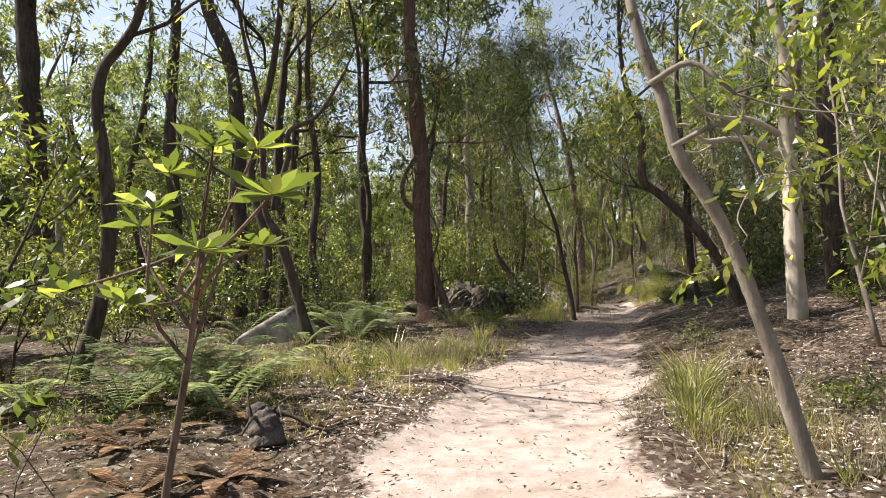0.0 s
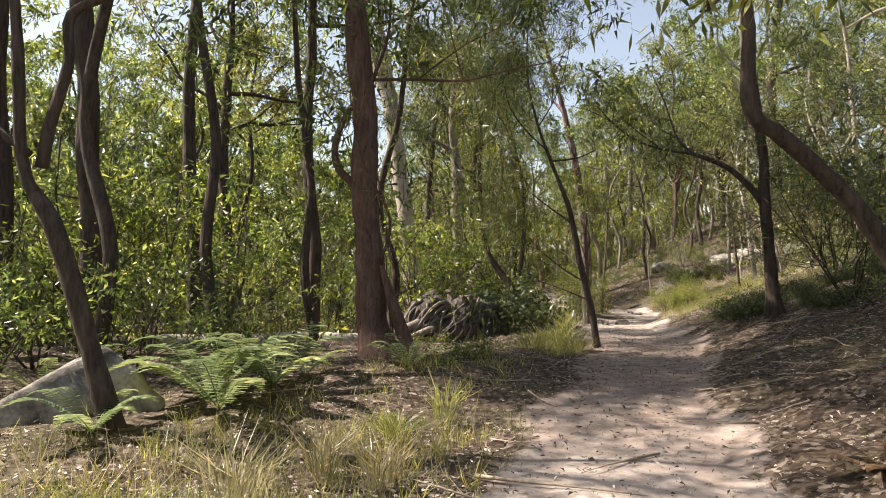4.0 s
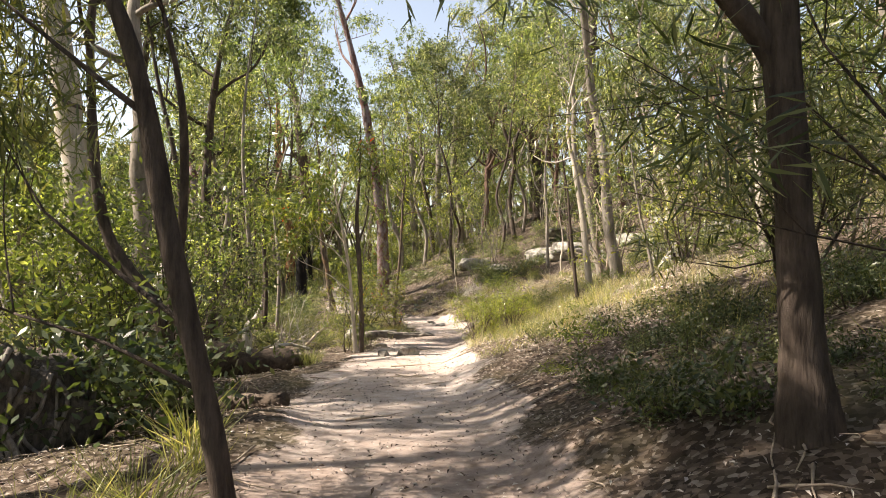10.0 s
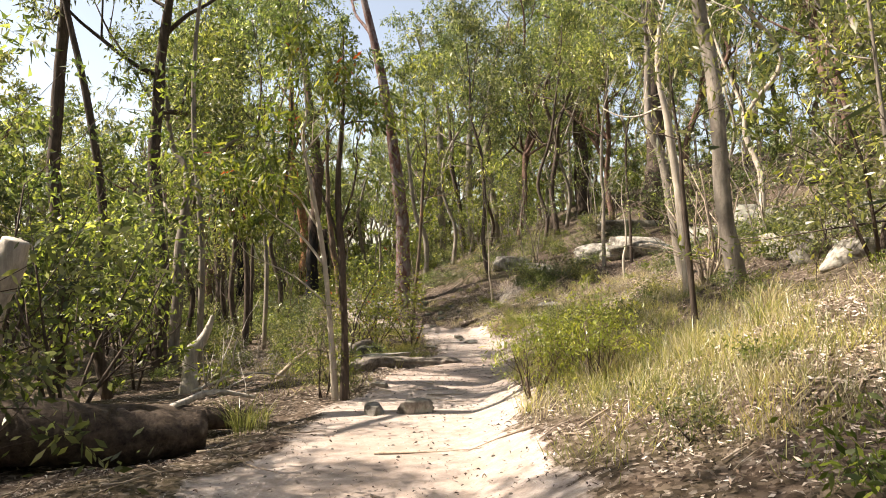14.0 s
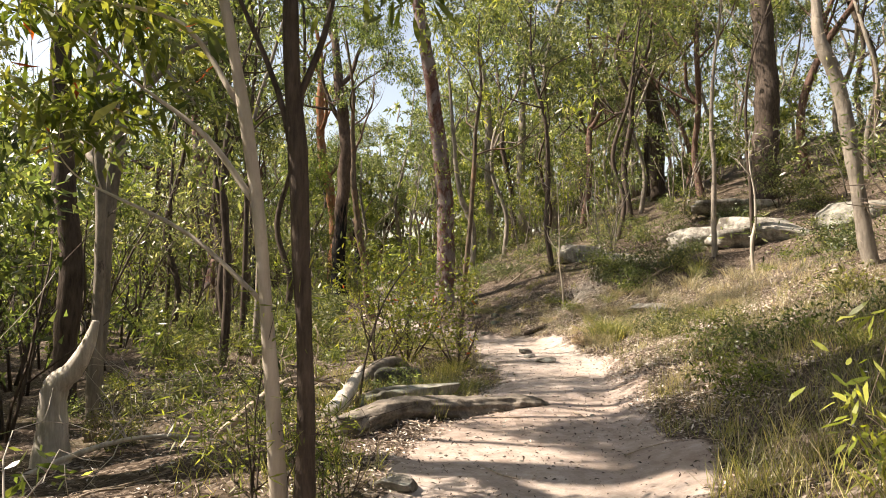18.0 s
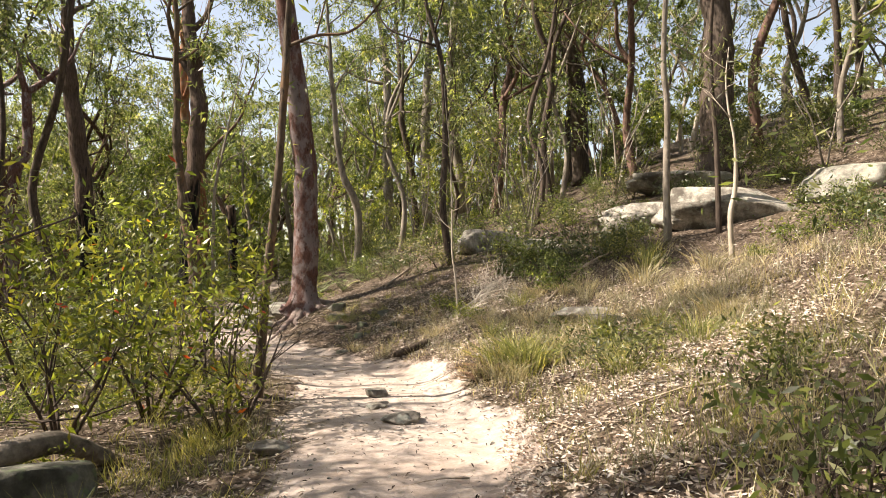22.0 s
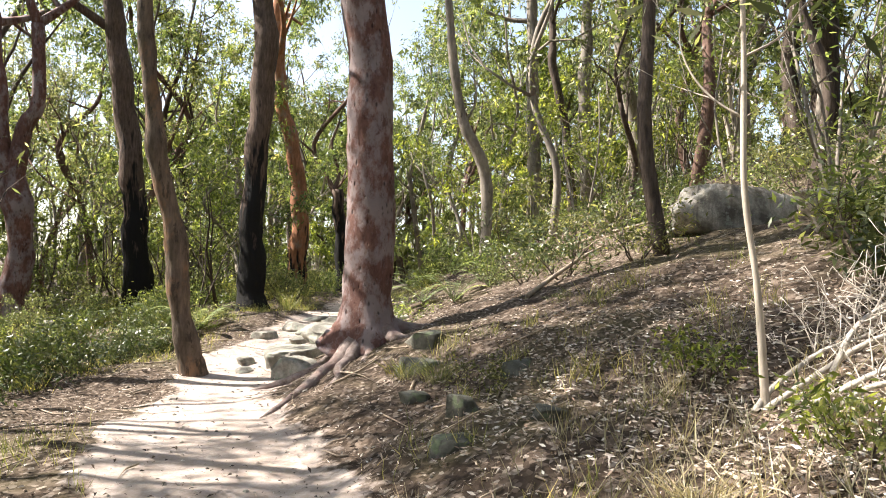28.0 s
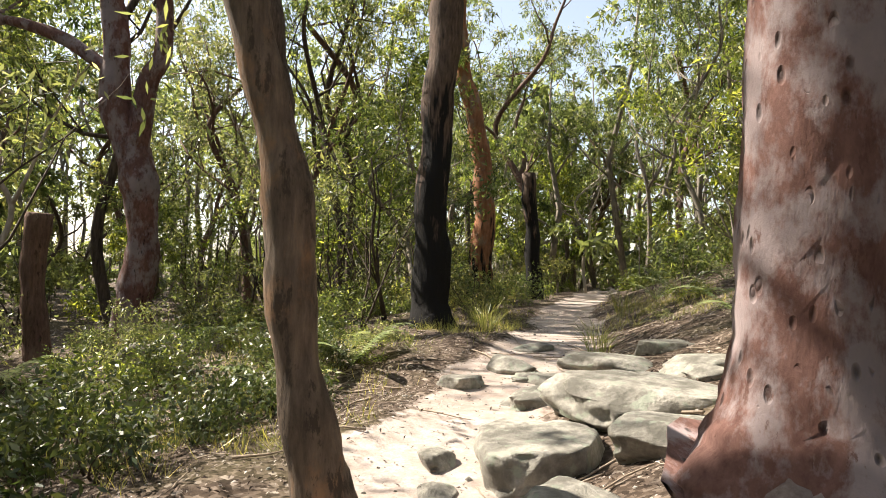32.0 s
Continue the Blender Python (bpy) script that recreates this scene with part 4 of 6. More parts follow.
tree("gnarled_wattle", "dark gnarled wattle deep in the bush", [(2.2, 35.35, -.8, .127), (2.36, 35.28, 1.8, .12), (2.56, 35.2, 3.5, .11), (2.22, 35.27, 4.07, .07)], BARK_GREY, LEAF_GUM, 4200, 53, tall=7, low=.45, reach=2, leaf=(.15, .04))
tree("old_gum", "old grey gum trunk behind a fallen log", [(1.23, 27.9, .1, .2), (1.15, 27.9, 1.72, .175), (1.11, 27.9, 3.22, .187), (1.1, 27.9, 5.09, .172)], BARK_GREY, LEAF_BRIGHT, 1000, 54, tall=9.5, low=.6, reach=2.0, leaf=(.14, .04), clump=.35, simple=False)

# dense gums added left of the track, mainly to cast shade over it
for k, (x, y, tall, n) in enumerate([(-4.9, 22.4, 10, 4600), (.1, 34.2, 15, 4600), (1.9, 48.4, 15, 2400), (-6.2, 15.5, 15, 2400), (-4.6, 19.2, 14, 2400), (-2.4, 20.6, 13, 2800), (2.0, 34.6, 11, 2600)]):
    tree("broad_crowned_gum", "dark-barked gum with a dense broad crown, added for shade", [(x, y, gz(x, y), .17), (x + .1, y, gz(x, y) + 2, .15), (x - .1, y + .1, gz(x, y) + 4.5, .13), (x + .05, y, gz(x, y) + 7, .11)], BARK_DARK, LEAF_OLIVE, n, 460 + k, tall=tall, low=.5, limbs=7, reach=3.0, leaf=(.16, .042), clump=.45, group="dense gums")
# high leafy trees, added to cast shade on the banks and the log
for k, (x, y, tall, n, reach, low) in enumerate([(-3.7, 13.4, 11.5, 11000, 2.2, .72), (-2.7, 15.3, 11.5, 7000, 2.2, .72), (-7.4, 16.1, 11.5, 9500, 2.4, .68), (-1.9, 18.7, 12, 11000, 2.0, .72), (-.7, 20.6, 11, 11000, 2.2, .66), (1.7, 31.75, 10.5, 7500, 1.6, .76), (-5.4, 25.4, 11, 6500, 2.8, .5), (3.2, 42.3, 7.6, 5000, 1.7, .5), (4.3, 44.5, 13, 7000, 2.2, .7), (2.6, 45.7, 11, 3800, 2.0, .62), (1.2, 44.6, 10.5, 3800, 2.2, .6), (13.2, 46.6, 10.5, 6000, 2.6, .5), (16.4, 48.6, 11, 6000, 2.8, .5)]):
    h = gz(x, y)
    tree("shade_gum", "crooked dark gum with a dense high crown, added for shade", [(x, y, h, .105), (x + .25 * (-1) ** k, y, h + 1.5, .09), (x - .15, y + .15, h + 3.2, .08), (x + .35 * (-1) ** k, y - .1, h + 5.2, .065)], BARK_DARK, (LEAF_GUM, LEAF_OLIVE)[k % 2], n, 520 + k, tall=tall, low=low, limbs=9, reach=reach, leaf=(.19, .075) if low > .6 else (.17, .06), clump=.4, group="shade gums", simple=True, sides=9, splits=(3, 2))
for k, (x, y) in enumerate([(3.2, 45.6), (2.3, 46.8), (.8, 46.0), (4.1, 39.4), (3.6, 41.2), (3.1, 32.4)]):
    h = gz(x, y)
    tree("pole_tree", "thin bare-stemmed tree with a small high crown", [(x, y, h, .07), (x + .08, y, h + 2.5, .06), (x + .1 * (-1) ** k, y + .1, h + 5, .05)], BARK_GREY if k % 2 else BARK_DARK, LEAF_GUM, 300 if k < 3 else 900, 480 + k, tall=10.5, low=.72, limbs=4, reach=1.6, leaf=(.15, .04), clump=.36, sides=7, group="pole trees")

# ---- dead wood: fallen logs, stumps, upturned roots ----
def log(name, label, rows, material, seed, sides=12, category="log", twigs=0, twig=(.4, 1.0)):
    rng = np.random.default_rng(seed)
    rows = np.array([(x, y, gz(x, y) + dz, r) for x, y, dz, r in rows])
    at = rows[0, :3].copy()
    ob = thing(name, at, label, category)
    line = spline(rows - np.append(at, 0), 9)
    line[1:-1, :3] += rng.standard_normal((len(line) - 2, 3)) * line[1:-1, 3:] * .04
    part("trunk", mesh_of("log", *tube(line, sides, 0.065, rng)), material, ob)
    for k in range(twigs):
        p = line[rng.integers(len(line) // 3, len(line))]
        tubes, tips = [], []
        shoot(rng, p[:3], rng.standard_normal(3) + np.array([0, 0, .5]), rng.uniform(*twig), p[3] * .35, 0, tubes, tips, splits=(2, 2))
        part("branch", fused(tubes, (4, 4, 4)).mesh("branch"), material, ob)
    return ob


log("fallen_log", "thick weathered fallen log lying beside the track", [(3.95, 26.05, .2, .19), (3.2, 25.85, .26, .27), (2.3, 25.7, .33, .31), (1.0, 25.6, .39, .35), (-1.5, 25.5, .42, .38)], LOGWOOD, 61, 20)
log("fallen_log", "second weathered log behind the first one", [(4.4, 27.3, .1, .1), (3.2, 27.0, .2, .17), (1.4, 26.8, .25, .2), (-1.5, 26.9, .28, .22)], LOGWOOD, 62, 12)


def split_log(name, label, rows, material, seed, squash=.72):
    """A log weathered along its grain: deep lengthwise cracks, a flattened top, broken ends."""
    rng = np.random.default_rng(seed)
    rows = np.array([(x, y, gz(x, y) + dz, rad) for x, y, dz, rad in rows])
    at = rows[0, :3].copy()
    ob = thing(name, at, label, "log")
    line = spline(rows - np.append(at, 0), 22)
    v, f = tube(line, 44)
    v = np.array(v)
    n = len(line)
    for i in range(n):
        for j in range(44):
            a = 2 * math.pi * j / 44
            crack = noise.fractal(Vector((math.cos(a) * 2.6, math.sin(a) * 2.6, i * .045 + seed)), .6, 2.2, 5)
            chip = noise.noise(Vector((math.cos(a) * .9, math.sin(a) * .9, i * .16 + 7 + seed)))
            k = 1 + .2 * crack - .24 * max(0, abs(noise.noise(Vector((math.cos(a) * 4.5, math.sin(a) * 4.5, i * .03 + 3)))) - .18) + .2 * chip
            c = line[i, :3]
            d = (v[i * 44 + j] - c) * k
            d[2] = min(d[2] * squash, line[i, 3] * (.6 + .12 * chip))
            if i in (0, n - 1):
                d[:2] += (line[i, :2] - line[i - 1 if i else 1, :2]) * rng.uniform(-.5, 1.6)
            v[i * 44 + j] = c + d
    part("trunk", mesh_of("log", v, f), material, ob)
    return ob


split_log("track_log", "grey weathered log split along its grain at the track edge", [(5.84, 30.72, .05, .17), (6.35, 31.3, .06, .18), (6.95, 31.8, .06, .22), (7.55, 32.06, .04, .2), (8.0, 32.15, .02, .15), (8.25, 32.2, -.02, .09)], GREYLOG, 63)
log("leaning_dead_branch", "pale dead branch leaning in the gully", [(5.72, 31.7, .0, .1), (5.84, 32.25, .1, .095), (5.98, 32.95, .27, .08), (6.12, 33.55, .43, .045)], DEADWOOD, 65, 14, "branch")
log("dead_pole", "thin dead pole leaning over the gully", [(6.09, 33.42, -.02, .019), (6.16, 33.45, .5, .017), (6.3, 33.55, .99, .015), (6.54, 33.93, 1.47, .012), (7.0, 35.2, 1.97, .007)], BARK_DARK, 66, 6, "branch")
log("small_log", "short rotten log in leaf litter", [(10.45, 40.5, .04, .06), (10.75, 40.68, .05, .065), (11.05, 40.75, .05, .05)], LOGWOOD, 67, 10)
log("dead_branches", "bleached pile of dead twigs on a log", [(3.5, 27.0, .35, .05), (3.9, 27.4, .5, .035), (4.4, 27.6, .35, .02)], DEADWOOD, 68, 8, "branch", twigs=7)
for k, (x, y, w, h, a) in enumerate([(11.92, 41.9, 1.1, .2, -.25), (11.97, 41.7, .9, .15, -.5), (12.1, 41.82, .75, .26, .1), (12.0, 41.6, .6, .1, -.9), (11.9, 42.0, .8, .12, .2)]):
    rows = [(x + w * q * math.cos(a) + .05 * math.sin(9 * q + k), y + w * q * math.sin(a) + .05 * math.cos(7 * q + k), h * math.sin(3.1 * q) + .01, .016 * (1.15 - .6 * q)) for q in (0, .2, .4, .6, .8, 1)]
    log("dead_branches", "bleached pinkish fallen branch arching over leaf litter", rows, DEADWOOD, 83 + k, 7, "branch", 16, (.15, .45))
log("dead_branches", "dry grey branches fallen in the gully", [(4.6, 31.4, .1, .04), (5.2, 32.6, .4, .035), (5.7, 33.6, .3, .02)], DRY_TWIGS, 70, 6, "branch", twigs=8)
log("dead_branches", "bleached dead branches tangled beside a white stump", [(3.3, 30.2, .1, .026), (3.8, 30.4, .3, .022), (4.3, 30.5, .25, .016), (4.8, 30.6, .05, .01)], DEADWOOD, 77, 8, "branch", twigs=16, twig=(.3, .8))
log("gully_log", "weathered grey bough arching over the gully floor", [(6.15, 34.9, .02, .1), (6.45, 35.25, .26, .1), (6.8, 35.6, .3, .085), (7.1, 35.95, .03, .06)], GREYLOG, 71, 12)
log("log_beside_tree", "pale fallen log behind the brown gum", [(-.9, 19.3, .1, .13), (-2.2, 19.0, .12, .15), (-5.0, 18.3, .15, .17)], DEADWOOD, 72, 12)
log("trackside_log", "short dark log poking into the track edge", [(3.6, 20.4, .06, .09), (2.9, 21.0, .1, .1), (2.0, 21.8, .15, .11)], LOGWOOD, 73, 10)
log("old_stump", "low rotten stump with broken roots", [(-1.25, 4.9, .0, .13), (-1.3, 4.95, .16, .11), (-1.38, 5.0, .26, .06)], ROOTWOOD, 74, 10, "stump", twigs=2)
tree("white_stump", "bleached white stump snapped off at the top", [(3.12, 31.3, -.9, .16), (3.11, 31.3, -.5, .12), (3.13, 31.3, -.08, .115), (3.3, 31.3, .1, .09), (3.44, 31.3, .36, .065), (3.5, 31.3, .56, .035)], DEADWOOD, LEAF_GUM, 0, 75, broken=True, category="stump", flare=1.3)
tree("white_stump", "leaning bleached trunk broken off at head height", [(1.3, 27.2, -.06, .19), (1.5, 27.15, .72, .155), (1.72, 27.1, 1.5, .175), (1.82, 27.08, 1.76, .15)], DEADWOOD, LEAF_GUM, 0, 76, broken=True, category="stump")


def root_ball():
    """The upturned root plate of a fallen tree, with roots straggling down its face."""
    rng = np.random.default_rng(81)
    x0, y0 = .75, 19.9
    ob = thing("upturned_root_ball", (x0, y0, gz(x0, y0)), "upturned dark root ball of a fallen tree", "root ball")
    bm = bmesh.new()
    bmesh.ops.create_icosphere(bm, subdivisions=5, radius=1.0)

    def swell(c):
        n = noise.fractal(c * 1.5 + Vector((3, 1, 2)), 0.8, 2.0, 5)
        ridge = abs(noise.noise(Vector((c.x * 4.5, c.y * 4.5, c.z * 1.2)) + Vector((7, 2, 1))))
        c = c * (1 + 0.35 * n - 0.22 * ridge)
        lean = 0.25 * max(0, c.z)
        return Vector((c.x * 1.0 + lean, c.y * 0.6, max(-.15, c.z * 1.0 + 0.15 - 0.1 * c.x)))

    for v in bm.verts:
        v.co = swell(v.co.copy())
    me = bpy.data.meshes.new("root_plate")
    bm.to_mesh(me)
    bm.free()
    me.polygons.foreach_set("use_smooth", [True] * len(me.polygons))
    part("root_plate", me, ROOTWOOD, ob)
    for k in range(54):
        a = rng.uniform(-1.7, 1.5)
        rows, up, r = [], rng.uniform(.4, 1.25), rng.uniform(.012, .038) * (1.7 if k % 7 == 0 else 1)
        for q in range(6):
            a += rng.normal(-.06, .12)
            up -= rng.uniform(.12, .5)
            p = swell(Vector((math.sin(a) * math.cos(up), -math.cos(a) * math.cos(up), math.sin(up))).normalized()) * (1.02 + .05 * q * (up < -.1))
            rows.append((p.x - .08 * q * q * .2, p.y - .02 * q, max(p.z, .02), r * (1 - .13 * q)))
            if p.z < .03:
                break
        if len(rows) > 2:
            part("root", mesh_of("root", *tube(spline(rows, 4), 7, .09, rng)), ROOTS, ob)
    for rows in ([(-.5, -.4, .5, .1), (-.95, -.5, .3, .09), (-1.4, -.55, .12, .07), (-1.9, -.5, .03, .05)], [(-.3, -.55, .35, .08), (-.7, -.75, .2, .07), (-1.2, -.95, .05, .05)]):
        part("root", mesh_of("root", *tube(spline(rows, 4), 8, .08, rng)), ROOTS, ob, "thick root reaching over the ground")
    return ob


root_ball()


# ---- rocks ----
def rock(name, label, x, y, size, seed, material=ROCK, sink=.48, turn=0.0, flat=.0, group="", detail=4, tilt=0.0, worn=.86):
    """A weathered boulder: width, depth and height, sunk into the ground."""
    bm = bmesh.new()
    bmesh.ops.create_icosphere(bm, subdivisions=detail, radius=1.0)
    off = Vector((seed * 3.1, seed * 1.7, seed * 0.9))
    rng = np.random.default_rng(seed + 7000)
    cuts = [(Vector(unit(rng.standard_normal(3) * np.array([1, 1, .8]))), rng.uniform(.5, .82)) for k in range(11)]
    for v in bm.verts:
        c = v.co.copy()
        p = 2.8
        k = (abs(c.x) ** p + abs(c.y) ** p + abs(c.z) ** p) ** (-1 / p)
        c *= k * (1 + 0.24 * noise.fractal(c * 1.3 + off, 0.85, 2.1, 5) - 0.16 * abs(noise.noise(c * 2.3 + off)) + 0.07 * noise.noise(c * 5 + off))
        for n, d in cuts:
            over = c.dot(n) - d
            if over > 0:
                c -= n * over * worn
        c *= 1.18
        c.z += 0.04 * math.sin(c.z * 11 + 2.5 * noise.noise(c + off))
        if flat and c.z > 1 - flat:
            c.z = 1 - flat + (c.z - 1 + flat) * 0.25
        v.co = Vector((c.x * size[0] / 2, c.y * size[1] / 2, (c.z + 1 - 2 * sink) * size[2] / (2 - 2 * sink)))
    me = bpy.data.meshes.new("rock")
    bm.to_mesh(me)
    bm.free()
    me.polygons.foreach_set("use_smooth", [True] * len(me.polygons))
    ob = single(name, me, material, (x, y, gz(x, y)), label, "rock", group, turn=turn)
    ob.matrix_basis = pose(x, y, gz(x, y), 0, tilt, turn)
    return ob


rock("boulder", "rounded pale sandstone boulder on the slope", 14.6, 47.3, (1.8, 1.3, .6), 1, turn=15, flat=.2)
rock("sloping_rock", "sloping grey slab half buried in the slope", 14.6, 44.3, (1.6, .9, .42), 2, turn=-30, flat=.3)
rock("boulder", "large smooth sunlit sandstone boulder on the bank", 17.7, 41.6, (2.6, 1.6, .66), 53, turn=-42, flat=.25, group="boulders on the bank", worn=.75)
rock("boulder", "grey lichen-stained boulder beside a larger one", 16.7, 43.2, (1.7, 1.2, .58), 12, turn=-35, flat=.2, group="boulders on the bank", worn=.6)
rock("boulder", "dark shaded boulder beside a larger one", 19.2, 40.4, (2.2, 1.4, .62), 33, ROCK_PATH, turn=-30, flat=.3, group="boulders on the bank", worn=.9)
rock("boulder", "flat ledge of grey rock on the upper bank", 19.6, 45.6, (3.0, 1.4, .5), 5, turn=-25, flat=.4, group="boulders on the bank")
rock("boulder", "mossy boulder on the bank", 21.0, 39.6, (2.0, 1.5, .7), 35, ROCK_PATH, turn=-10, flat=.25, group="boulders on the bank", worn=.92)
rock("bank_rock", "flat pale slab bedded in dry grass", 12.95, 38.8, (1.0, .8, .16), 8, turn=-25, flat=.4)
rock("bank_rock", "pale rounded rock in dry grass", 12.7, 37.9, (.5, .4, .16), 9, turn=10, flat=.2)
for k, (x, y, w, d, h) in enumerate([(12.6, 26.5, 1.3, .8, .32), (13.2, 28.0, 1.2, .8, .4), (14.8, 30.4, 1.5, 1.0, .5), (15.9, 29.0, 1.5, 1.0, .5), (17.2, 31.5, 1.5, 1.1, .5), (18.4, 34.5, 1.5, 1.2, .5)]):
    rock("hillside_rock", "weathered grey sandstone rock on the hillside", x, y, (w, d, h), 20 + k, turn=37 * k, flat=.2, group="hillside rocks")
for k, (x, y, w, d, h) in enumerate([(10.15, 45.25, .6, .5, .2), (10.95, 44.1, .5, .4, .13), (10.9, 42.8, .35, .3, .1), (10.42, 43.5, .36, .3, .2), (10.35, 42.9, .45, .35, .1), (10.25, 46.05, .9, .5, .16), (10.1, 44.4, .4, .3, .12), (9.9, 42.3, .3, .25, .08)]):
    rock("bedded_stone", "dark mossy stone bedded in leaf litter", x, y, (w * .85, d * .85, h * .8), 40 + k, ROCK_MOSSY, .68, 53 * k, .3, group="stones by the angophora")
for k, (x, y, w, d, h, turn, tilt) in enumerate([(8.45, 48.95, 1.1, 1.15, .3, 25, -4), (9.2, 49.75, 1.35, 1.0, .24, -18, 3), (8.5, 50.75, 1.1, .55, .2, 32, -9), (8.75, 50.35, .9, .35, .2, 38, -12), (9.35, 48.55, .95, .65, .18, 8, 2), (8.6, 47.65, .85, .5, .24, -25, 6), (8.9, 52.6, .9, .5, .12, 10, 0), (9.2, 51.5, 1.1, .6, .14, -12, 3), (9.85, 50.7, .8, .6, .16, 40, 0), (8.35, 51.7, .7, .4, .1, 15, 0)]):
    rock("flat_stone", "broad worn grey sandstone outcrop in the track", x, y, (w, d, h), 60 + k, ROCK_PATH, .6, turn, .25, "stones in the track", tilt=tilt, worn=.7, detail=5 if k < 5 else 4)
for k, (x, y, w, d, h) in enumerate([(7.9, 52.1, 0.6, 0.45, 0.22), (7.5, 51.2, 0.42, 0.34, 0.14), (7.68, 48.75, 0.28, 0.22, 0.14), (9.75, 50.4, 0.5, 0.36, 0.14), (7.75, 48.2, 0.32, 0.24, 0.08), (8.3, 51.6, 0.5, 0.4, 0.1), (9.6, 51.9, 0.6, 0.45, 0.14), (8.1, 53.5, 0.5, 0.35, 0.1)]):
    rock("track_stone", "worn flat sandstone step in the track", x, y, (w * 1.15, d * 1.15, h * .85), 75 + k, ROCK_PATH, .5, 29 * k, .15, "stones in the track", worn=.9)
for k, (x, y, w, d, h) in enumerate([(6.27, 26.7, .42, .3, .18), (5.82, 26.85, .34, .28, .12), (9.61, 37.7, .3, .24, .09), (9.6, 36.3, .42, .32, .11), (9.5, 37.0, .3, .22, .06), (6.2, 29.0, .3, .25, .08), (8.4, 35.6, .35, .3, .08)]):
    rock("loose_stone", "brown loose stone on the track", x, y, (w, d, h), 90 + k, ROCK, .3, 61 * k, .2, "loose stones")
rock("leaning_rock", "grey slab of rock leaning among ferns", -2.72, 11.15, (1.35, .85, .5), 110, turn=12, flat=.3, tilt=-30)
rock("bank_rock", "pale rock in dry grass beside dead branches", 12.75, 39.15, (.42, .34, .18), 14, turn=20, flat=.2)
rock("gully_rock", "dark rock below the arching bough", 6.85, 35.1, (.9, .6, .34), 112, ROCK_MOSSY, turn=50)
rock("layered_rock", "layered grey sandstone ledge behind a split log", 6.7, 32.95, (1.25, .6, .24), 114, ROCK_PATH, turn=8, flat=.35, detail=5)
rock("mossy_rock", "pale rock half hidden by bushes", 3.4, 51.8, (.9, .6, .35), 113, turn=20)


# ---- shrubs, ferns, tufts ----
def shrub(name, label, x, y, tall, wide, leaf_mat, leaves, seed, leaf=(.1, .03), stems=5, clump=.16, group="", droop=.2, bark_mat=None, category="shrub", simple=False, splits=(4, 2), wood_sides=(5, 3, 3), stout=1.0, sprays=0, joined=False):
    rng = np.random.default_rng(seed)
    ob = thing(name, (x, y, gz(x, y)), label, category, group)
    tips, wood = [], Soup()
    for k in range(stems):
        a = 2.4 * k + rng.uniform(-.4, .4)
        tubes = []
        shoot(rng, (.05 * math.cos(a), .05 * math.sin(a), -.05), (math.cos(a) * wide / tall * .7, math.sin(a) * wide / tall * .7, 1), tall * rng.uniform(.55, .8), (.008 + .006 * tall) * stout, 0, tubes, tips, .16, .2, splits)
        stem = fused(tubes, wood_sides)
        if joined:
            wood.add(np.concatenate(stem.v), np.vstack([np.concatenate(stem.q), [[0, 1, 1 - wood.n, -wood.n]]]) if wood.n else np.concatenate(stem.q))
        else:
            part("stem", stem.mesh("stem"), bark_mat or BARK_DARK, ob)
    if joined:
        part("stem", wood.mesh("stem"), bark_mat or BARK_DARK, ob)
    v, q = leaf_cloud(np.array(tips), leaves, clump, leaf[0], leaf[1], rng, droop, simple, (x, y, gz(x, y)), sprays)
    v[:, 2] = np.maximum(v[:, 2], 0.0)
    part("foliage", mesh_of("foliage", v, q, False), leaf_mat, ob)
    return ob


for x, y, tall, wide, n in ((7.45, 25.75, .95, .75, 2600), (7.95, 25.2, .9, .7, 2200), (8.15, 26.4, .6, .5, 1300)):
    shrub("yellow_heath_shrub", "bright yellow-green feathery shrub beside the track", x, y, tall, wide, LEAF_YELLOW, n, int(201 + 10 * x), (.055, .012), 9, .07, "heath shrubs", simple="fine", bark_mat=BARK_TAN)
shrub("glossy_shrub", "glossy-leaved shrub growing over the root ball", 1.75, 20.3, 1.2, 1.5, LEAF_GLOSSY, 1500, 203, (.12, .05), 7, .2)
shrub("glossy_shrub", "dark glossy shrub beside the root ball", 2.5, 19.9, .9, 1.0, LEAF_GLOSSY, 900, 204, (.12, .05), 6, .18)
shrub("trackside_bush", "open leafy bush at the bend of the track", 8.0, 36.5, 1.8, 1.0, LEAF_BANKSIA, 1700, 205, (.09, .03), 6, .17)
shrub("trackside_bush", "open green bush beside the sapling", 7.2, 37.6, 2.2, 1.3, LEAF_BRIGHT, 2200, 206, (.1, .03), 7, .2)
shrub("trackside_bush", "broad-leaved banksia bush below the track", 6.6, 36.6, 1.9, 1.3, LEAF_BANKSIA, 1800, 207, (.11, .03), 7, .2)
shrub("bank_shrub", "low green shrub on the shaded slope", 13.6, 43.4, 1.0, 1.6, LEAF_GUM, 1800, 208, (.1, .025), 7, .22)
shrub("bank_shrub", "low shrub on the dry bank", 11.6, 35.6, .55, .9, LEAF_OLIVE, 1000, 209, (.06, .02), 6, .13)
shrub("bank_shrub", "low leafy shrub beside the shadowed bank", 10.3, 31.9, .45, .6, LEAF_GUM, 600, 210, (.07, .022), 6, .14)
shrub("bank_shrub", "small green shrub on the bank", 11.3, 33.4, .35, .5, LEAF_GUM, 500, 211, (.06, .02), 6, .12)
shrub("bare_shrub", "bare grey shrub with pale dead twigs", 12.9, 30.6, 3.2, 2.0, DRY_TWIGS, 900, 212, (.12, .006), 6, .3, bark_mat=DRY_TWIGS)
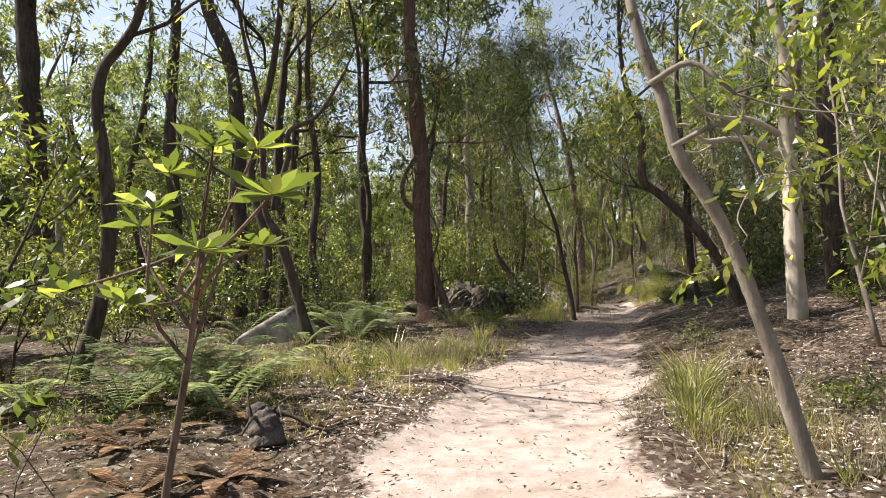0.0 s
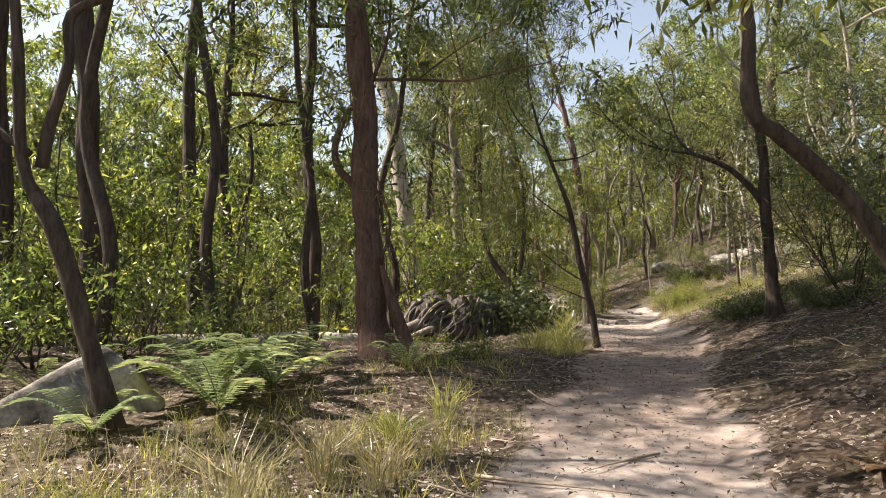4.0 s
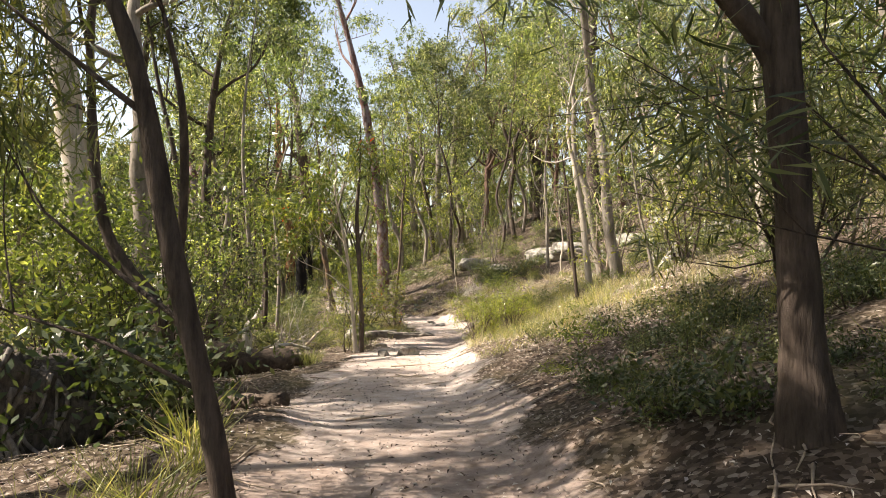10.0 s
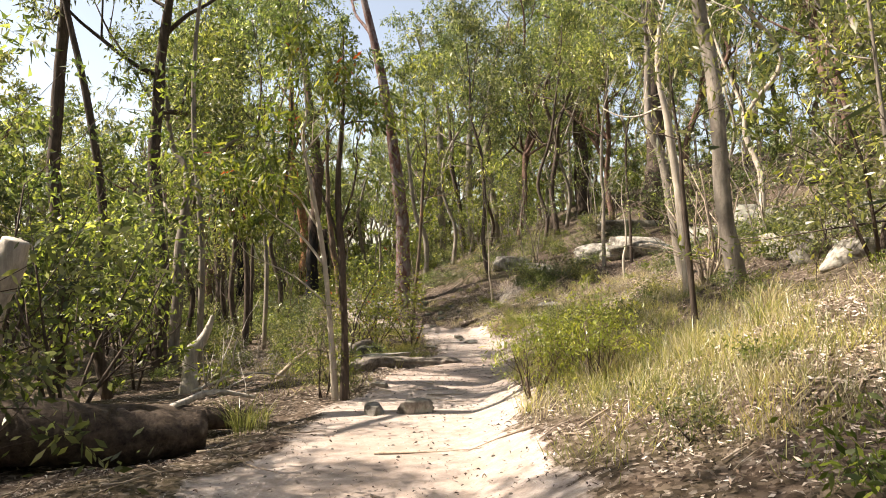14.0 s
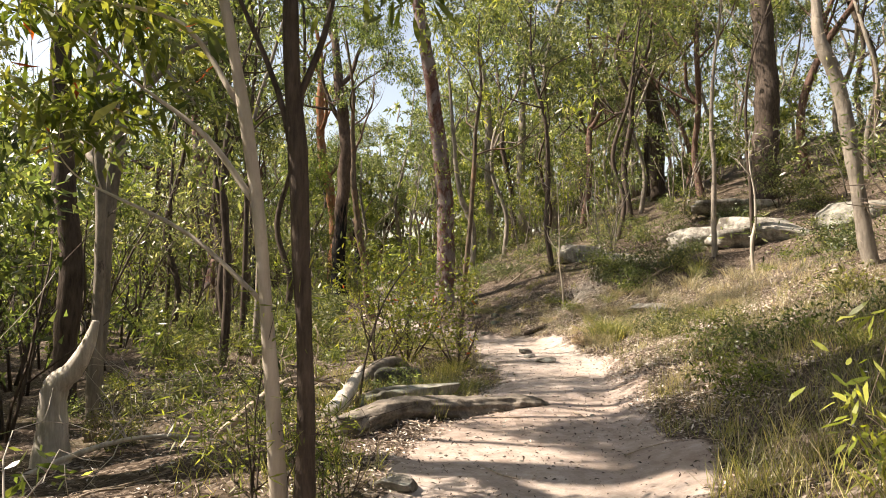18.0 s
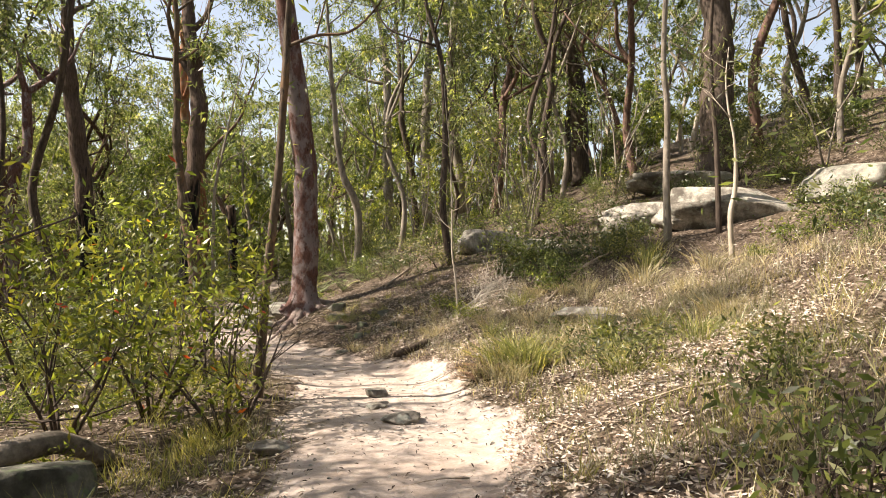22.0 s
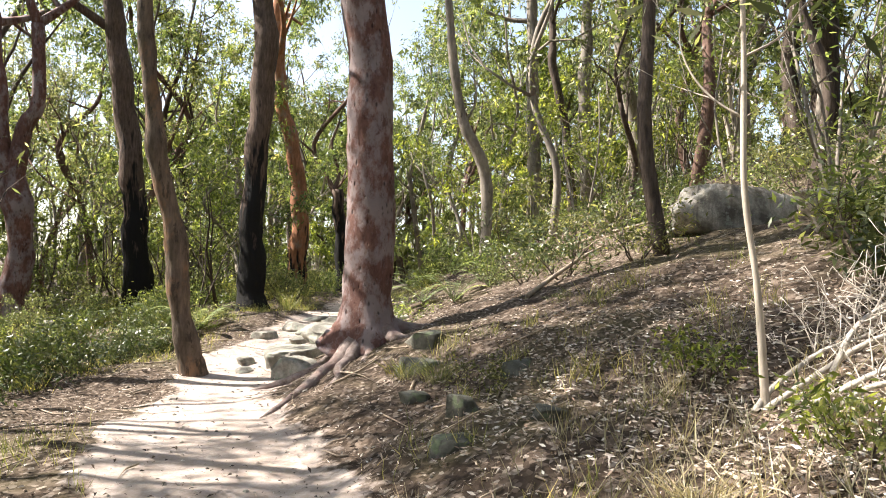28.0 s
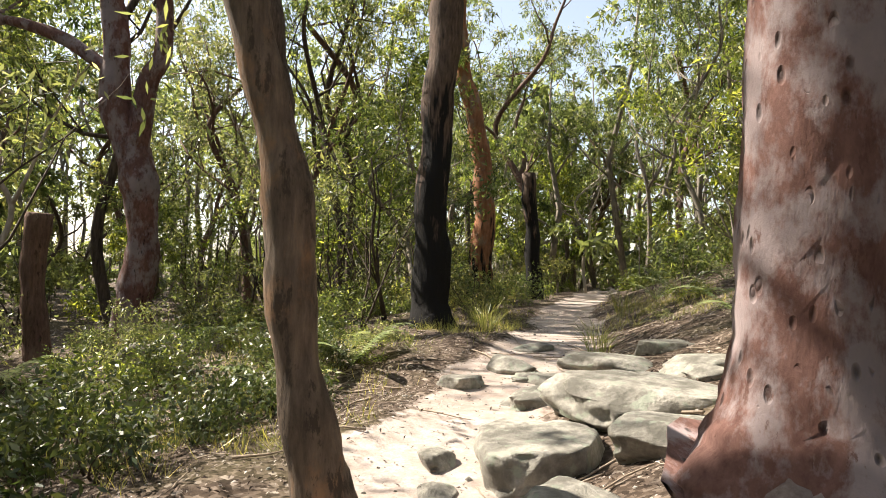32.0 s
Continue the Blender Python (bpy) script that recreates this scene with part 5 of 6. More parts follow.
shrub("needle_bush", "soft feathery she-oak bush on the bank", 6.6, 15.1, 3.4, 1.4, LEAF_NEEDLE, 9000, 213, (.2, .016), 5, .26, stout=.5)
shrub("needle_bush", "soft feathery she-oak bush behind dark gum", 8.6, 19.0, 2.6, 1.6, LEAF_NEEDLE, 5000, 214, (.2, .018), 6, .28)
for k, (x, y, tall, wide, n) in enumerate([(5.3, 28.65, 1.3, .4, 1500), (5.75, 28.6, .55, .4, 700)]):
    shrub("feathery_wattle", "bright green feathery young wattle beside the saplings", x, y, tall, wide, LEAF_BRIGHT, n, 280 + k, (.085, .011), 5, .12, "feathery wattles", .1, stout=.7)


def banksia_bough():
    """A young banksia at the track start: thin twigs that end in whorls of leaves."""
    rng = np.random.default_rng(215)
    x0, y0 = -.82, 1.95
    z0 = gz(x0, y0)
    ob = thing("banksia_sapling", (x0, y0, z0), "sunlit young banksia with whorls of broad leaves", "sapling")
    stem = spline([(0, 0, -.05, .014), (.03, -.03, .6, .012), (.12, -.08, 1.1, .01), (.2, -.2, 1.42, .007)], 4)
    part("stem", mesh_of("stem", *tube(stem, 6, .03, rng)), BARK_TAN, ob)
    s = Soup()
    for k, (dx, dy, dz) in enumerate([(.5, -.68, 1.5), (.42, -.5, 1.62), (.33, -.58, 1.4), (.26, -.3, 1.66), (.14, -.36, 1.5), (.08, -.12, 1.62), (-.04, -.02, 1.48), (.36, -.22, 1.42), (-.12, .12, 1.56), (.2, .05, 1.7), (-.2, -.1, 1.3), (.05, -.3, 1.28)]):
        a = stem[-1 - k % 5, :3]
        e = np.array([dx, dy, dz])
        part("twig", mesh_of("twig", *tube(spline([(*a, .006), (*((a + e) / 2 + rng.normal(0, .03, 3)), .005), (*e, .003)], 3), 5)), BARK_TAN, ob)
        n = 14
        turn = rng.uniform(0, 6.3) + np.arange(n) * 2.4
        way = unit(np.stack([np.cos(turn), np.sin(turn), rng.uniform(-.1, .75, n)], -1))
        s.add(*lances(np.repeat(e[None], n, 0), way, rng.uniform(.06, .115, n), .027, rng))
    part("foliage", s.mesh("foliage", False), LEAF_BRIGHT, ob)


banksia_bough()
shrub("banksia_bush", "small leafy banksia beside the track start", -1.35, 1.95, 1.2, .5, LEAF_BRIGHT, 150, 217, (.075, .026), 4, .06, simple="fine", stout=.45, splits=(2, 1), wood_sides=(4, 3, 3))
for k, (x, y, tall, wide, n) in enumerate([(-4.3, 12.3, 1.3, .9, 1500), (-5.2, 11.0, 1.2, .9, 1500), (-3.3, 13.6, 1.4, .9, 1500), (-4.6, 13.8, 1.6, 1.0, 1700), (-2.2, 13.9, 1.1, .8, 1300)]):
    shrub("bank_shrub", "loose green shrub behind the leaning rock", x, y, tall, wide, (LEAF_GUM, LEAF_BRIGHT)[k % 2], n, 330 + k, (.085, .028), 5, .15, "shrubs behind the rock")
for k, (x, y, tall, wide, n) in enumerate([(1.5, 22.8, 2.7, 1.0, 2200), (2.2, 23.6, 2.4, .9, 1700), (.9, 23.4, 2.9, 1.1, 2200)]):
    shrub("leafy_sapling", "pale-leaved young sapling behind the root ball", x, y, tall, wide, (LEAF_BRIGHT, LEAF_OLIVE)[k == 1], n, 310 + k, (.1, .034), 4, .16, "saplings behind the root ball")
shrub("leafy_sapling", "sunlit leafy sapling behind the fallen log", 2.1, 28.0, 3.6, 1.5, LEAF_BRIGHT, 2600, 291, (.1, .034), 4, .17)
shrub("bank_sapling", "yellow-green leafy sapling on the bank", 11.9, 25.6, 3.4, 1.8, LEAF_BRIGHT, 2000, 218, (.12, .035), 4, .25)
shrub("bank_sapling", "olive leafy sapling on the bank", 10.9, 23.9, 2.4, 1.4, LEAF_OLIVE, 1500, 219, (.11, .03), 4, .22)
shrub("bank_sapling", "thin leafy sapling on the upper bank", 14.2, 32.4, 3.2, 1.4, LEAF_GUM, 1300, 220, (.12, .032), 4, .24)


def bank_heath():
    """Low heath plants scattered over the bank."""
    rng = np.random.default_rng(230)
    first = [shrub("heath_plant", "low green heath plant on the bank", 10.6, 31.2, .5, .7, LEAF_GUM, 650, 231, (.07, .022), 4, .11, "heath plants", splits=(3, 1), wood_sides=(4, 3, 3)), shrub("heath_plant", "low olive heath plant on the bank", 11.9, 36.6, .45, .8, LEAF_OLIVE, 650, 232, (.06, .02), 4, .11, "heath plants", splits=(3, 1), wood_sides=(4, 3, 3)), shrub("heath_plant", "low bright heath plant on the bank", 9.6, 30.4, .4, .6, LEAF_BRIGHT, 550, 233, (.07, .022), 4, .1, "heath plants", splits=(3, 1), wood_sides=(4, 3, 3))]
    n = 0
    while n < 190:
        y = rng.uniform(5, 56)
        below = n % 5 == 0
        d = -rng.uniform(1.7, 5.5) if below else rng.uniform(1.5, 11)
        x = float(trail(y)) + d
        if 34.5 < y < 39.5 and 0 < d < 5 and rng.uniform() < .8 or 23 < y < 30 and 0 < d < 3 or 46 < y < 48.2 and abs(d) < 3 or below and 23 < y < 30:
            continue
        copy_thing(first[int(rng.integers(0, 3))], pose(x, y, gz(x, y) - .02, 0, 0, rng.uniform(0, 360)) @ Matrix.Scale(rng.uniform(.35, 1.0), 4))
        n += 1


bank_heath()


def low_bushes():
    """Dense low bushes in the shade below the track."""
    rng = np.random.default_rng(240)
    first = [shrub("low_bush", "dense dark low bush growing in the shade", 5.2, 47.4, .6, .9, LEAF_GLOSSY, 1100, 241, (.08, .03), 5, .13, "low bushes", splits=(3, 1), wood_sides=(4, 3, 3)), shrub("low_bush", "low dark bush with small glossy leaves", 4.6, 48.6, .75, 1.0, LEAF_GLOSSY, 1100, 242, (.07, .025), 5, .14, "low bushes", splits=(3, 1), wood_sides=(4, 3, 3))]
    for k in range(30):
        y = rng.uniform(44.5, 53.5)
        x = float(trail(y)) - rng.uniform(1.9, 4.6)
        copy_thing(first[k % 2], pose(x, y, gz(x, y) - .02, 0, 0, rng.uniform(0, 360)) @ Matrix.Scale(rng.uniform(.5, 1.0), 4))
    for k in range(30):
        y = rng.uniform(15.0, 19.0)
        x = float(trail(y)) + rng.uniform(1.6, 4.4)
        copy_thing(first[k % 2], pose(x, y, gz(x, y) - .02, 0, 0, rng.uniform(0, 360)) @ Matrix.Scale(rng.uniform(.3, .65), 4))


low_bushes()
for k, (x, y, s) in enumerate([(13.6, 41.0, .5), (14.2, 41.6, .6), (14.6, 40.7, .5), (15.6, 44.6, 1.0), (12.2, 47.6, .8), (12.9, 46.7, .9), (13.6, 48.6, 1.0), (12.0, 49.4, .8), (13.2, 50.6, 1.0), (11.6, 51.6, .7), (14.6, 50.0, 1.1), (15.8, 47.8, 1.0), (16.4, 50.6, 1.2), (12.8, 53.2, 1.0), (14.6, 53.4, 1.1)]):
    shrub("slope_bush", "scrubby bush with fine olive leaves on the slope", x, y, s, s * 1.1, (LEAF_GUM, LEAF_GLOSSY, LEAF_OLIVE)[k % 3], 900, 250 + k, (.075, .025), 5, .16, "slope bushes", splits=(3, 1), wood_sides=(4, 3, 3))
log("dead_branches", "dry grey branch fallen down the slope", [(11.5, 46.6, .04, .03), (12.2, 47.4, .14, .028), (12.9, 48.3, .2, .02), (13.4, 49.2, .15, .01)], DRY_TWIGS, 78, 6, "branch", twigs=10)
log("dead_branches", "dead limb lying over bushes on the slope", [(12.4, 51.2, .1, .04), (13.4, 50.4, .25, .035), (14.6, 49.8, .2, .02)], DRY_TWIGS, 79, 6, "branch", twigs=10)
log("dead_branches", "long fallen branch on the dark bank", [(13.0, 40.4, .03, .022), (14.2, 41.2, .1, .02), (15.4, 41.4, .1, .012)], DRY_TWIGS, 80, 6, "branch", twigs=9)


for k, (x, y, size) in enumerate([(14.0, 42.2, .8), (14.6, 42.9, .9), (15.3, 42.3, .8), (13.4, 42.7, .7), (15.9, 42.3, .7), (14.9, 41.6, .6), (18.2, 43.8, .9), (19.6, 42.2, 1.0), (20.8, 43.4, 1.1), (22.3, 41.8, 1.1), (22.6, 44.6, 1.2), (18.4, 46.6, 1.0), (17.2, 45.4, .9), (16.4, 46.4, 1.0), (19.3, 48.0, 1.2), (21.6, 47.6, 1.2), (24.0, 46.4, 1.2), (24.6, 43.6, 1.2), (17.0, 38.2, .7), (18.4, 37.4, .8), (19.8, 36.6, .9), (16.2, 36.6, .6), (21.4, 36.0, 1.0), (15.6, 33.4, .7), (17.0, 34.0, .8), (14.2, 30.0, .7), (13.6, 33.8, .5)]):
    shrub("slope_bush", "dense dark green bush on the rocky slope", x, y, size * (.6 if k < 6 else .8), size * (1.0 if k < 6 else 1.1), LEAF_GLOSSY if k < 6 else (LEAF_GLOSSY, LEAF_GUM, LEAF_OLIVE)[k % 3], 900, 270 + k, (.085, .03), 5, .15, "rocky slope bushes", splits=(3, 1), wood_sides=(4, 3, 3), simple=True, sprays=2)


def fern(seed):
    """One bracken plant: arching fronds with paired leaflets."""
    rng = np.random.default_rng(seed)
    fronds = []
    for k in range(8):
        a, n, s = k * .8 + rng.uniform(-.3, .3), 34, Soup()
        ln, h = rng.uniform(.65, 1.0), rng.uniform(.3, .5)
        t = np.linspace(0, 1, n)
        p = np.stack([np.cos(a) * ln * t, np.sin(a) * ln * t, h * np.sin(t * 2.2) + .02], -1)
        s.add(*tube(np.column_stack([p, .006 * (1.1 - t)]), 3))
        side = np.array([-math.sin(a), math.cos(a), 0])
        out = np.array([math.cos(a), math.sin(a), -.15])
        m = n - 4
        w = .24 * np.sin(np.linspace(.55, 3.05, m)) * ln
        for sg in (-1, 1):
            way = unit(np.repeat((side * sg + out * .4)[None], m, 0) + rng.standard_normal((m, 3)) * .06)
            edge = np.cross(way, np.array([0, 0, 1.0])) * .019
            o, e = p[3:-1], p[3:-1] + way * w[:, None] - np.array([0, 0, 1]) * (w * .25)[:, None]
            mid = o + way * (w * .55)[:, None]
            v = np.stack([o + edge * .9, o - edge * .9, mid - edge * .7, mid + edge * .7, e], 1).reshape(-1, 3)
            f0 = np.arange(m)[:, None] * 5
            s.add(v, np.vstack([f0 + np.array([[0, 1, 2, 3]]), f0 + np.array([[3, 2, 4, 3]])]))
        fronds.append(s.mesh("frond"))
    return fronds


FERNS = [fern(301), fern(302)]


def place_fern(x, y, k, turn, size):
    ob = thing("bracken_fern", (x, y, gz(x, y)), "green bracken fern with arching fronds on the forest floor", "fern", "bracken ferns")
    for me in FERNS[k % 2]:
        part("frond", me, FERN_GREEN, ob)
    ob.matrix_basis = pose(x, y, gz(x, y), 0, 0, turn) @ Matrix.Scale(size, 4)


for k, (x, y, s) in enumerate([(-2.1, 10.35, .75), (-1.4, 11.2, 1.1), (-1.7, 11.7, 1.3), (-1.1, 11.9, 1.1), (-1.75, 12.4, 1.2), (-3.6, 12.3, 1.0), (-2.4, 6.6, 1.3), (-1.9, 5.9, 1.1), (-2.4, 7.5, 1.1), (-3.1, 7.2, 1.2), (-3.4, 8.8, 1), (-2.9, 6.2, 1.1), (-3.9, 6.4, 1.0), (.2, 13.0, .7), (-1.0, 13.0, .8), (4.0, 55.0, 1.1), (3.2, 53.6, 1.0), (10.9, 50.2, 1.0), (10.4, 51.4, 1.0), (6.0, 52.0, 1.0), (5.4, 50.8, .9), (13.9, 43.6, .9), (14.2, 43.0, 1.0), (10.6, 56.5, 1.1), (11.5, 57.5, 1.1), (10.4, 58.5, 1.0), (12.5, 51.6, .9), (11.6, 50.9, .9), (2.4, 50.6, 1.0)]):
    place_fern(x, y, k, 77 * k, s)


DEAD_FERNS = [[me.copy() for me in fronds] for fronds in FERNS]
for fronds in DEAD_FERNS:
    for me in fronds:
        me.materials.clear()
for k, (x, y, size) in enumerate([(-1.35, 4.2, .55), (-1.8, 4.0, .6), (-.95, 5.3, .45), (-2.2, 4.8, .6), (-1.0, 3.7, .45), (-1.6, 5.6, .5), (-2.6, 5.3, .6), (-.8, 6.6, .4), (2.9, 6.6, .5), (3.4, 7.4, .5), (3.1, 9.0, .5), (11.2, 37.55, .7), (11.45, 37.8, .75), (11.0, 37.85, .6), (10.8, 37.5, .5), (11.7, 37.5, .6)]):
    ob = thing("dead_bracken", (x, y, gz(x, y)), "withered reddish-brown bracken collapsed on the litter", "fern", "dead bracken")
    for me in DEAD_FERNS[k % 2]:
        part("frond", me, FERN_DEAD, ob)
    ob.matrix_basis = pose(x, y, gz(x, y) - .02, 0, 0, 61 * k) @ Matrix.Diagonal((size, size, size * .5, 1))


def tuft(seed, count, tall, spread, width, lean=.5):
    rng = np.random.default_rng(seed)
    a = rng.uniform(0, 2 * math.pi, count)
    r = rng.uniform(0, spread, count) ** 1.0
    at = np.stack([np.cos(a) * r, np.sin(a) * r, np.zeros(count) - .02], -1)
    ln = tall * rng.uniform(.5, 1.15, count)
    way = unit(np.stack([np.cos(a) * lean * rng.uniform(.1, 1, count), np.sin(a) * lean * rng.uniform(.1, 1, count), np.ones(count)], -1))
    v1, q1 = blades(at, way, ln * .62, width, rng, .85)
    tip = unit(way + np.stack([np.cos(a), np.sin(a), -np.ones(count) * .5], -1) * rng.uniform(.2, .8, (count, 1)))
    v2, q2 = blades(at + way * (ln * .5)[:, None], tip, ln * .55, width * .9, rng, .15)
    return mesh_of("tuft", np.vstack([v1, v2]), np.vstack([q1, q2 + len(v1)]), False)


TUFTS = [[tuft(401 + 10 * k, 30, .5, .1, .008) for k in range(3)], [tuft(402 + 10 * k, 40, .42, .17, .007, .8) for k in range(3)], [tuft(403 + 10 * k, 24, .65, .09, .01, .4) for k in range(3)]]
DRY_TUFTS = [[me.copy() for me in kind_of] for kind_of in TUFTS]


def place_tufts(spots):
    """Grass tufts: x, y, sort, size, and whether it is dry."""
    for k, (x, y, sort, s, dry) in enumerate(spots):
        ob = thing("grass_tuft", (x, y, gz(x, y)), "dry straw-coloured grass tuft" if dry else "green arching grass tuft at the track side", "grass tuft", "grass tufts")
        for n, me in enumerate((DRY_TUFTS if dry else TUFTS)[sort]):
            blade = part("grass_clump", me, GRASS_DRY if dry else GRASS_GREEN, ob)
            blade.location = (.05 * math.cos(2.1 * n), .05 * math.sin(2.1 * n), 0)
        ob.matrix_basis = pose(x, y, gz(x, y), 0, 0, 51 * k) @ Matrix.Scale(s, 4)


# tufts at the start of the track, along its middle, and towards its end
place_tufts([(1.75, 4.75, 0, 1, 0), (2.4, 5, 0, 1, 1), (1.9, 5.2, 0, 1.2, 0), (2.1, 5.7, 0, 1.1, 0), (2.3, 6.2, 0, 1, 0), (-0.5, 7.7, 0, 0.9, 0), (-1.3, 8, 0, 1.1, 1), (-0.9, 8.3, 0, 1, 0), (-0.6, 9, 0, 1.1, 1), (0.2, 9.3, 0, 0.9, 1), (-0.2, 9.6, 0, 1, 1), (0.2, 10.4, 1, 0.8, 0), (0.6, 11, 2, 0.8, 0)])
place_tufts([(2.6, 15.4, 1, 1, 0), (2, 15.9, 1, 1.1, 0), (2.4, 16.6, 1, 1.3, 0), (2.7, 17.2, 1, 1.2, 0), (2.9, 17.9, 2, 1, 0), (9.3, 24.4, 2, 0.8, 0), (8.9, 24.9, 2, 0.7, 0), (10.2, 25.4, 0, 0.9, 1), (4.3, 26.5, 2, 0.9, 0), (4.5, 26.9, 2, 0.7, 0), (7.3, 33.4, 1, 0.8, 0), (7.6, 33.8, 1, 0.8, 0), (7.2, 34.2, 1, 0.8, 0)])
place_tufts([(11.25, 37.1, 1, 1.5, 0), (10.9, 37.1, 1, 1, 1), (11.1, 37.45, 1, 1.6, 0), (11.45, 37.4, 1, 1.5, 0), (11.35, 37.75, 0, 1.2, 0), (11.7, 37.2, 0, 1.1, 1), (11.0, 36.8, 0, .8, 1), (12.6, 36.6, 2, .7, 0), (12.3, 37.3, 2, .8, 0), (11.9, 36.2, 1, .9, 0), (12.4, 35.6, 1, 1.1, 0), (11.5, 35.4, 1, .9, 0), (13.2, 36.2, 1, 1, 1), (11.9, 40.2, 1, .8, 1), (12.6, 40.6, 1, .9, 0), (11.2, 41.2, 1, .7, 1), (13.0, 40.9, 1, .9, 1), (12.3, 39.4, 1, .9, 1), (11.6, 39.2, 0, .8, 0), (14.9, 38.6, 1, 1.2, 1), (13.9, 38.9, 1, 1.3, 1), (14.4, 39.6, 2, 0.9, 0), (13.3, 39.6, 0, 1, 1), (14.7, 39.9, 2, 1, 0), (13.3, 40.3, 1, 0.7, 1), (10, 41.8, 1, 0.6, 1), (10.3, 44.6, 1, 0.8, 0), (10, 45, 1, 0.7, 0), (9, 53.6, 2, 1, 0), (7.3, 55.2, 2, 1.1, 0), (7, 56.4, 2, 1.1, 0), (9.6, 57, 2, 1, 0)])


def meadow(name, label, areas, material, tall, width, seed):
    """Grass over patches: x, y, reach along x and y, number of blades."""
    rng = np.random.default_rng(seed)
    s = Soup()
    for x, y, ax, ay, n in areas:
        m = max(1, n // 28)
        hub = np.column_stack([x + rng.standard_normal(m) * ax * .5, y + rng.standard_normal(m) * ay * .5, rng.uniform(.04, .16, m)])
        own = rng.integers(0, m, n)
        px, py = hub[own, 0] + rng.standard_normal(n) * hub[own, 2], hub[own, 1] + rng.standard_normal(n) * hub[own, 2]
        keep = tread(px, py) < .35
        px, py = px[keep], py[keep]
        grow = rng.uniform(.5, 1.35, len(hub))[own[keep]]
        m = len(px)
        at = np.stack([px, py, height(px, py) - .01], -1)
        way = unit(np.stack([rng.standard_normal(m) * .45, rng.standard_normal(m) * .45, np.ones(m)], -1))
        s.add(*blades(at, way, tall * rng.uniform(.4, 1.2, m) * grow, width, rng, .3, rng.uniform(-.3, .3)))
    single(name, s.mesh("grass", False), material, (0, 0, 0), label, "grass", kind="stuff")


meadow("bank_grass", "soft green grass over the sunny bank", [(8.6, 26.0, 1.6, 3.0, 4600), (9.6, 28.0, 2.0, 3.0, 3200), (8.3, 23.5, 1.4, 2.4, 3000), (9.0, 21.0, 1.6, 2.4, 1800), (8.0, 18.0, 1.6, 2.4, 1000), (10.5, 29.8, 2, 2.5, 2500), (10.2, 36.4, 1.2, 1.5, 500), (12.5, 33.5, 2.5, 3.5, 2500), (7.6, 28.6, .8, 1.4, 900)], GRASS_GREEN, .26, .006, 501)
meadow("dry_grass", "dry straw grass on the bank", [(12.6, 38.0, 2.5, 3.0, 4200), (13.5, 35.5, 3, 3, 2600), (11.4, 31.5, 2, 3, 1800), (11.5, 40.0, 2, 2, 1500), (9.5, 22.0, 2, 2, 600), (12.8, 41.2, 2, 1.6, 1400), (14.0, 37.6, 2, 2, 2200), (-.9, 8.8, 1.2, 1.6, 1200), (2.4, 5.0, .8, 2.0, 800), (8.8, 25.0, 1.6, 2.6, 3000), (9.4, 27.6, 1.8, 2.4, 2200), (10.6, 32.0, 1.6, 2.0, 1500), (7.9, 22.6, .8, 1.6, 900)], GRASS_DRY, .28, .006, 502)
meadow("verge_grass", "sparse grass along the track verge", [(-.8, 8.3, 1.4, 2.4, 2600), (.1, 10.0, 1.0, 1.6, 1100), (2.3, 5.2, .8, 2.2, 1200), (-2.8, 8.0, 2.4, 3.0, 1800), (.8, 13.0, 1.4, 2.0, 700), (2.2, 16.5, 1.0, 2.2, 900), (7.1, 34.5, 1.2, 2.5, 1400), (7.2, 42.0, .9, 3.0, 700), (5.4, 50.0, 1.6, 3.5, 1500), (7.0, 57.0, 1.0, 4.0, 1500), (10.3, 57.0, 1.0, 4.0, 1500), (4.0, 54.5, 3, 4, 2200), (11.5, 44.0, 2.0, 2.5, 900), (5.2, 29.8, 1.0, 1.4, 700), (7.7, 39.6, .8, 1.8, 1500), (7.9, 36.0, .8, 1.6, 1200), (6.0, 33.5, 1.6, 2.0, 1800)], GRASS_GREEN, .24, .006, 503)


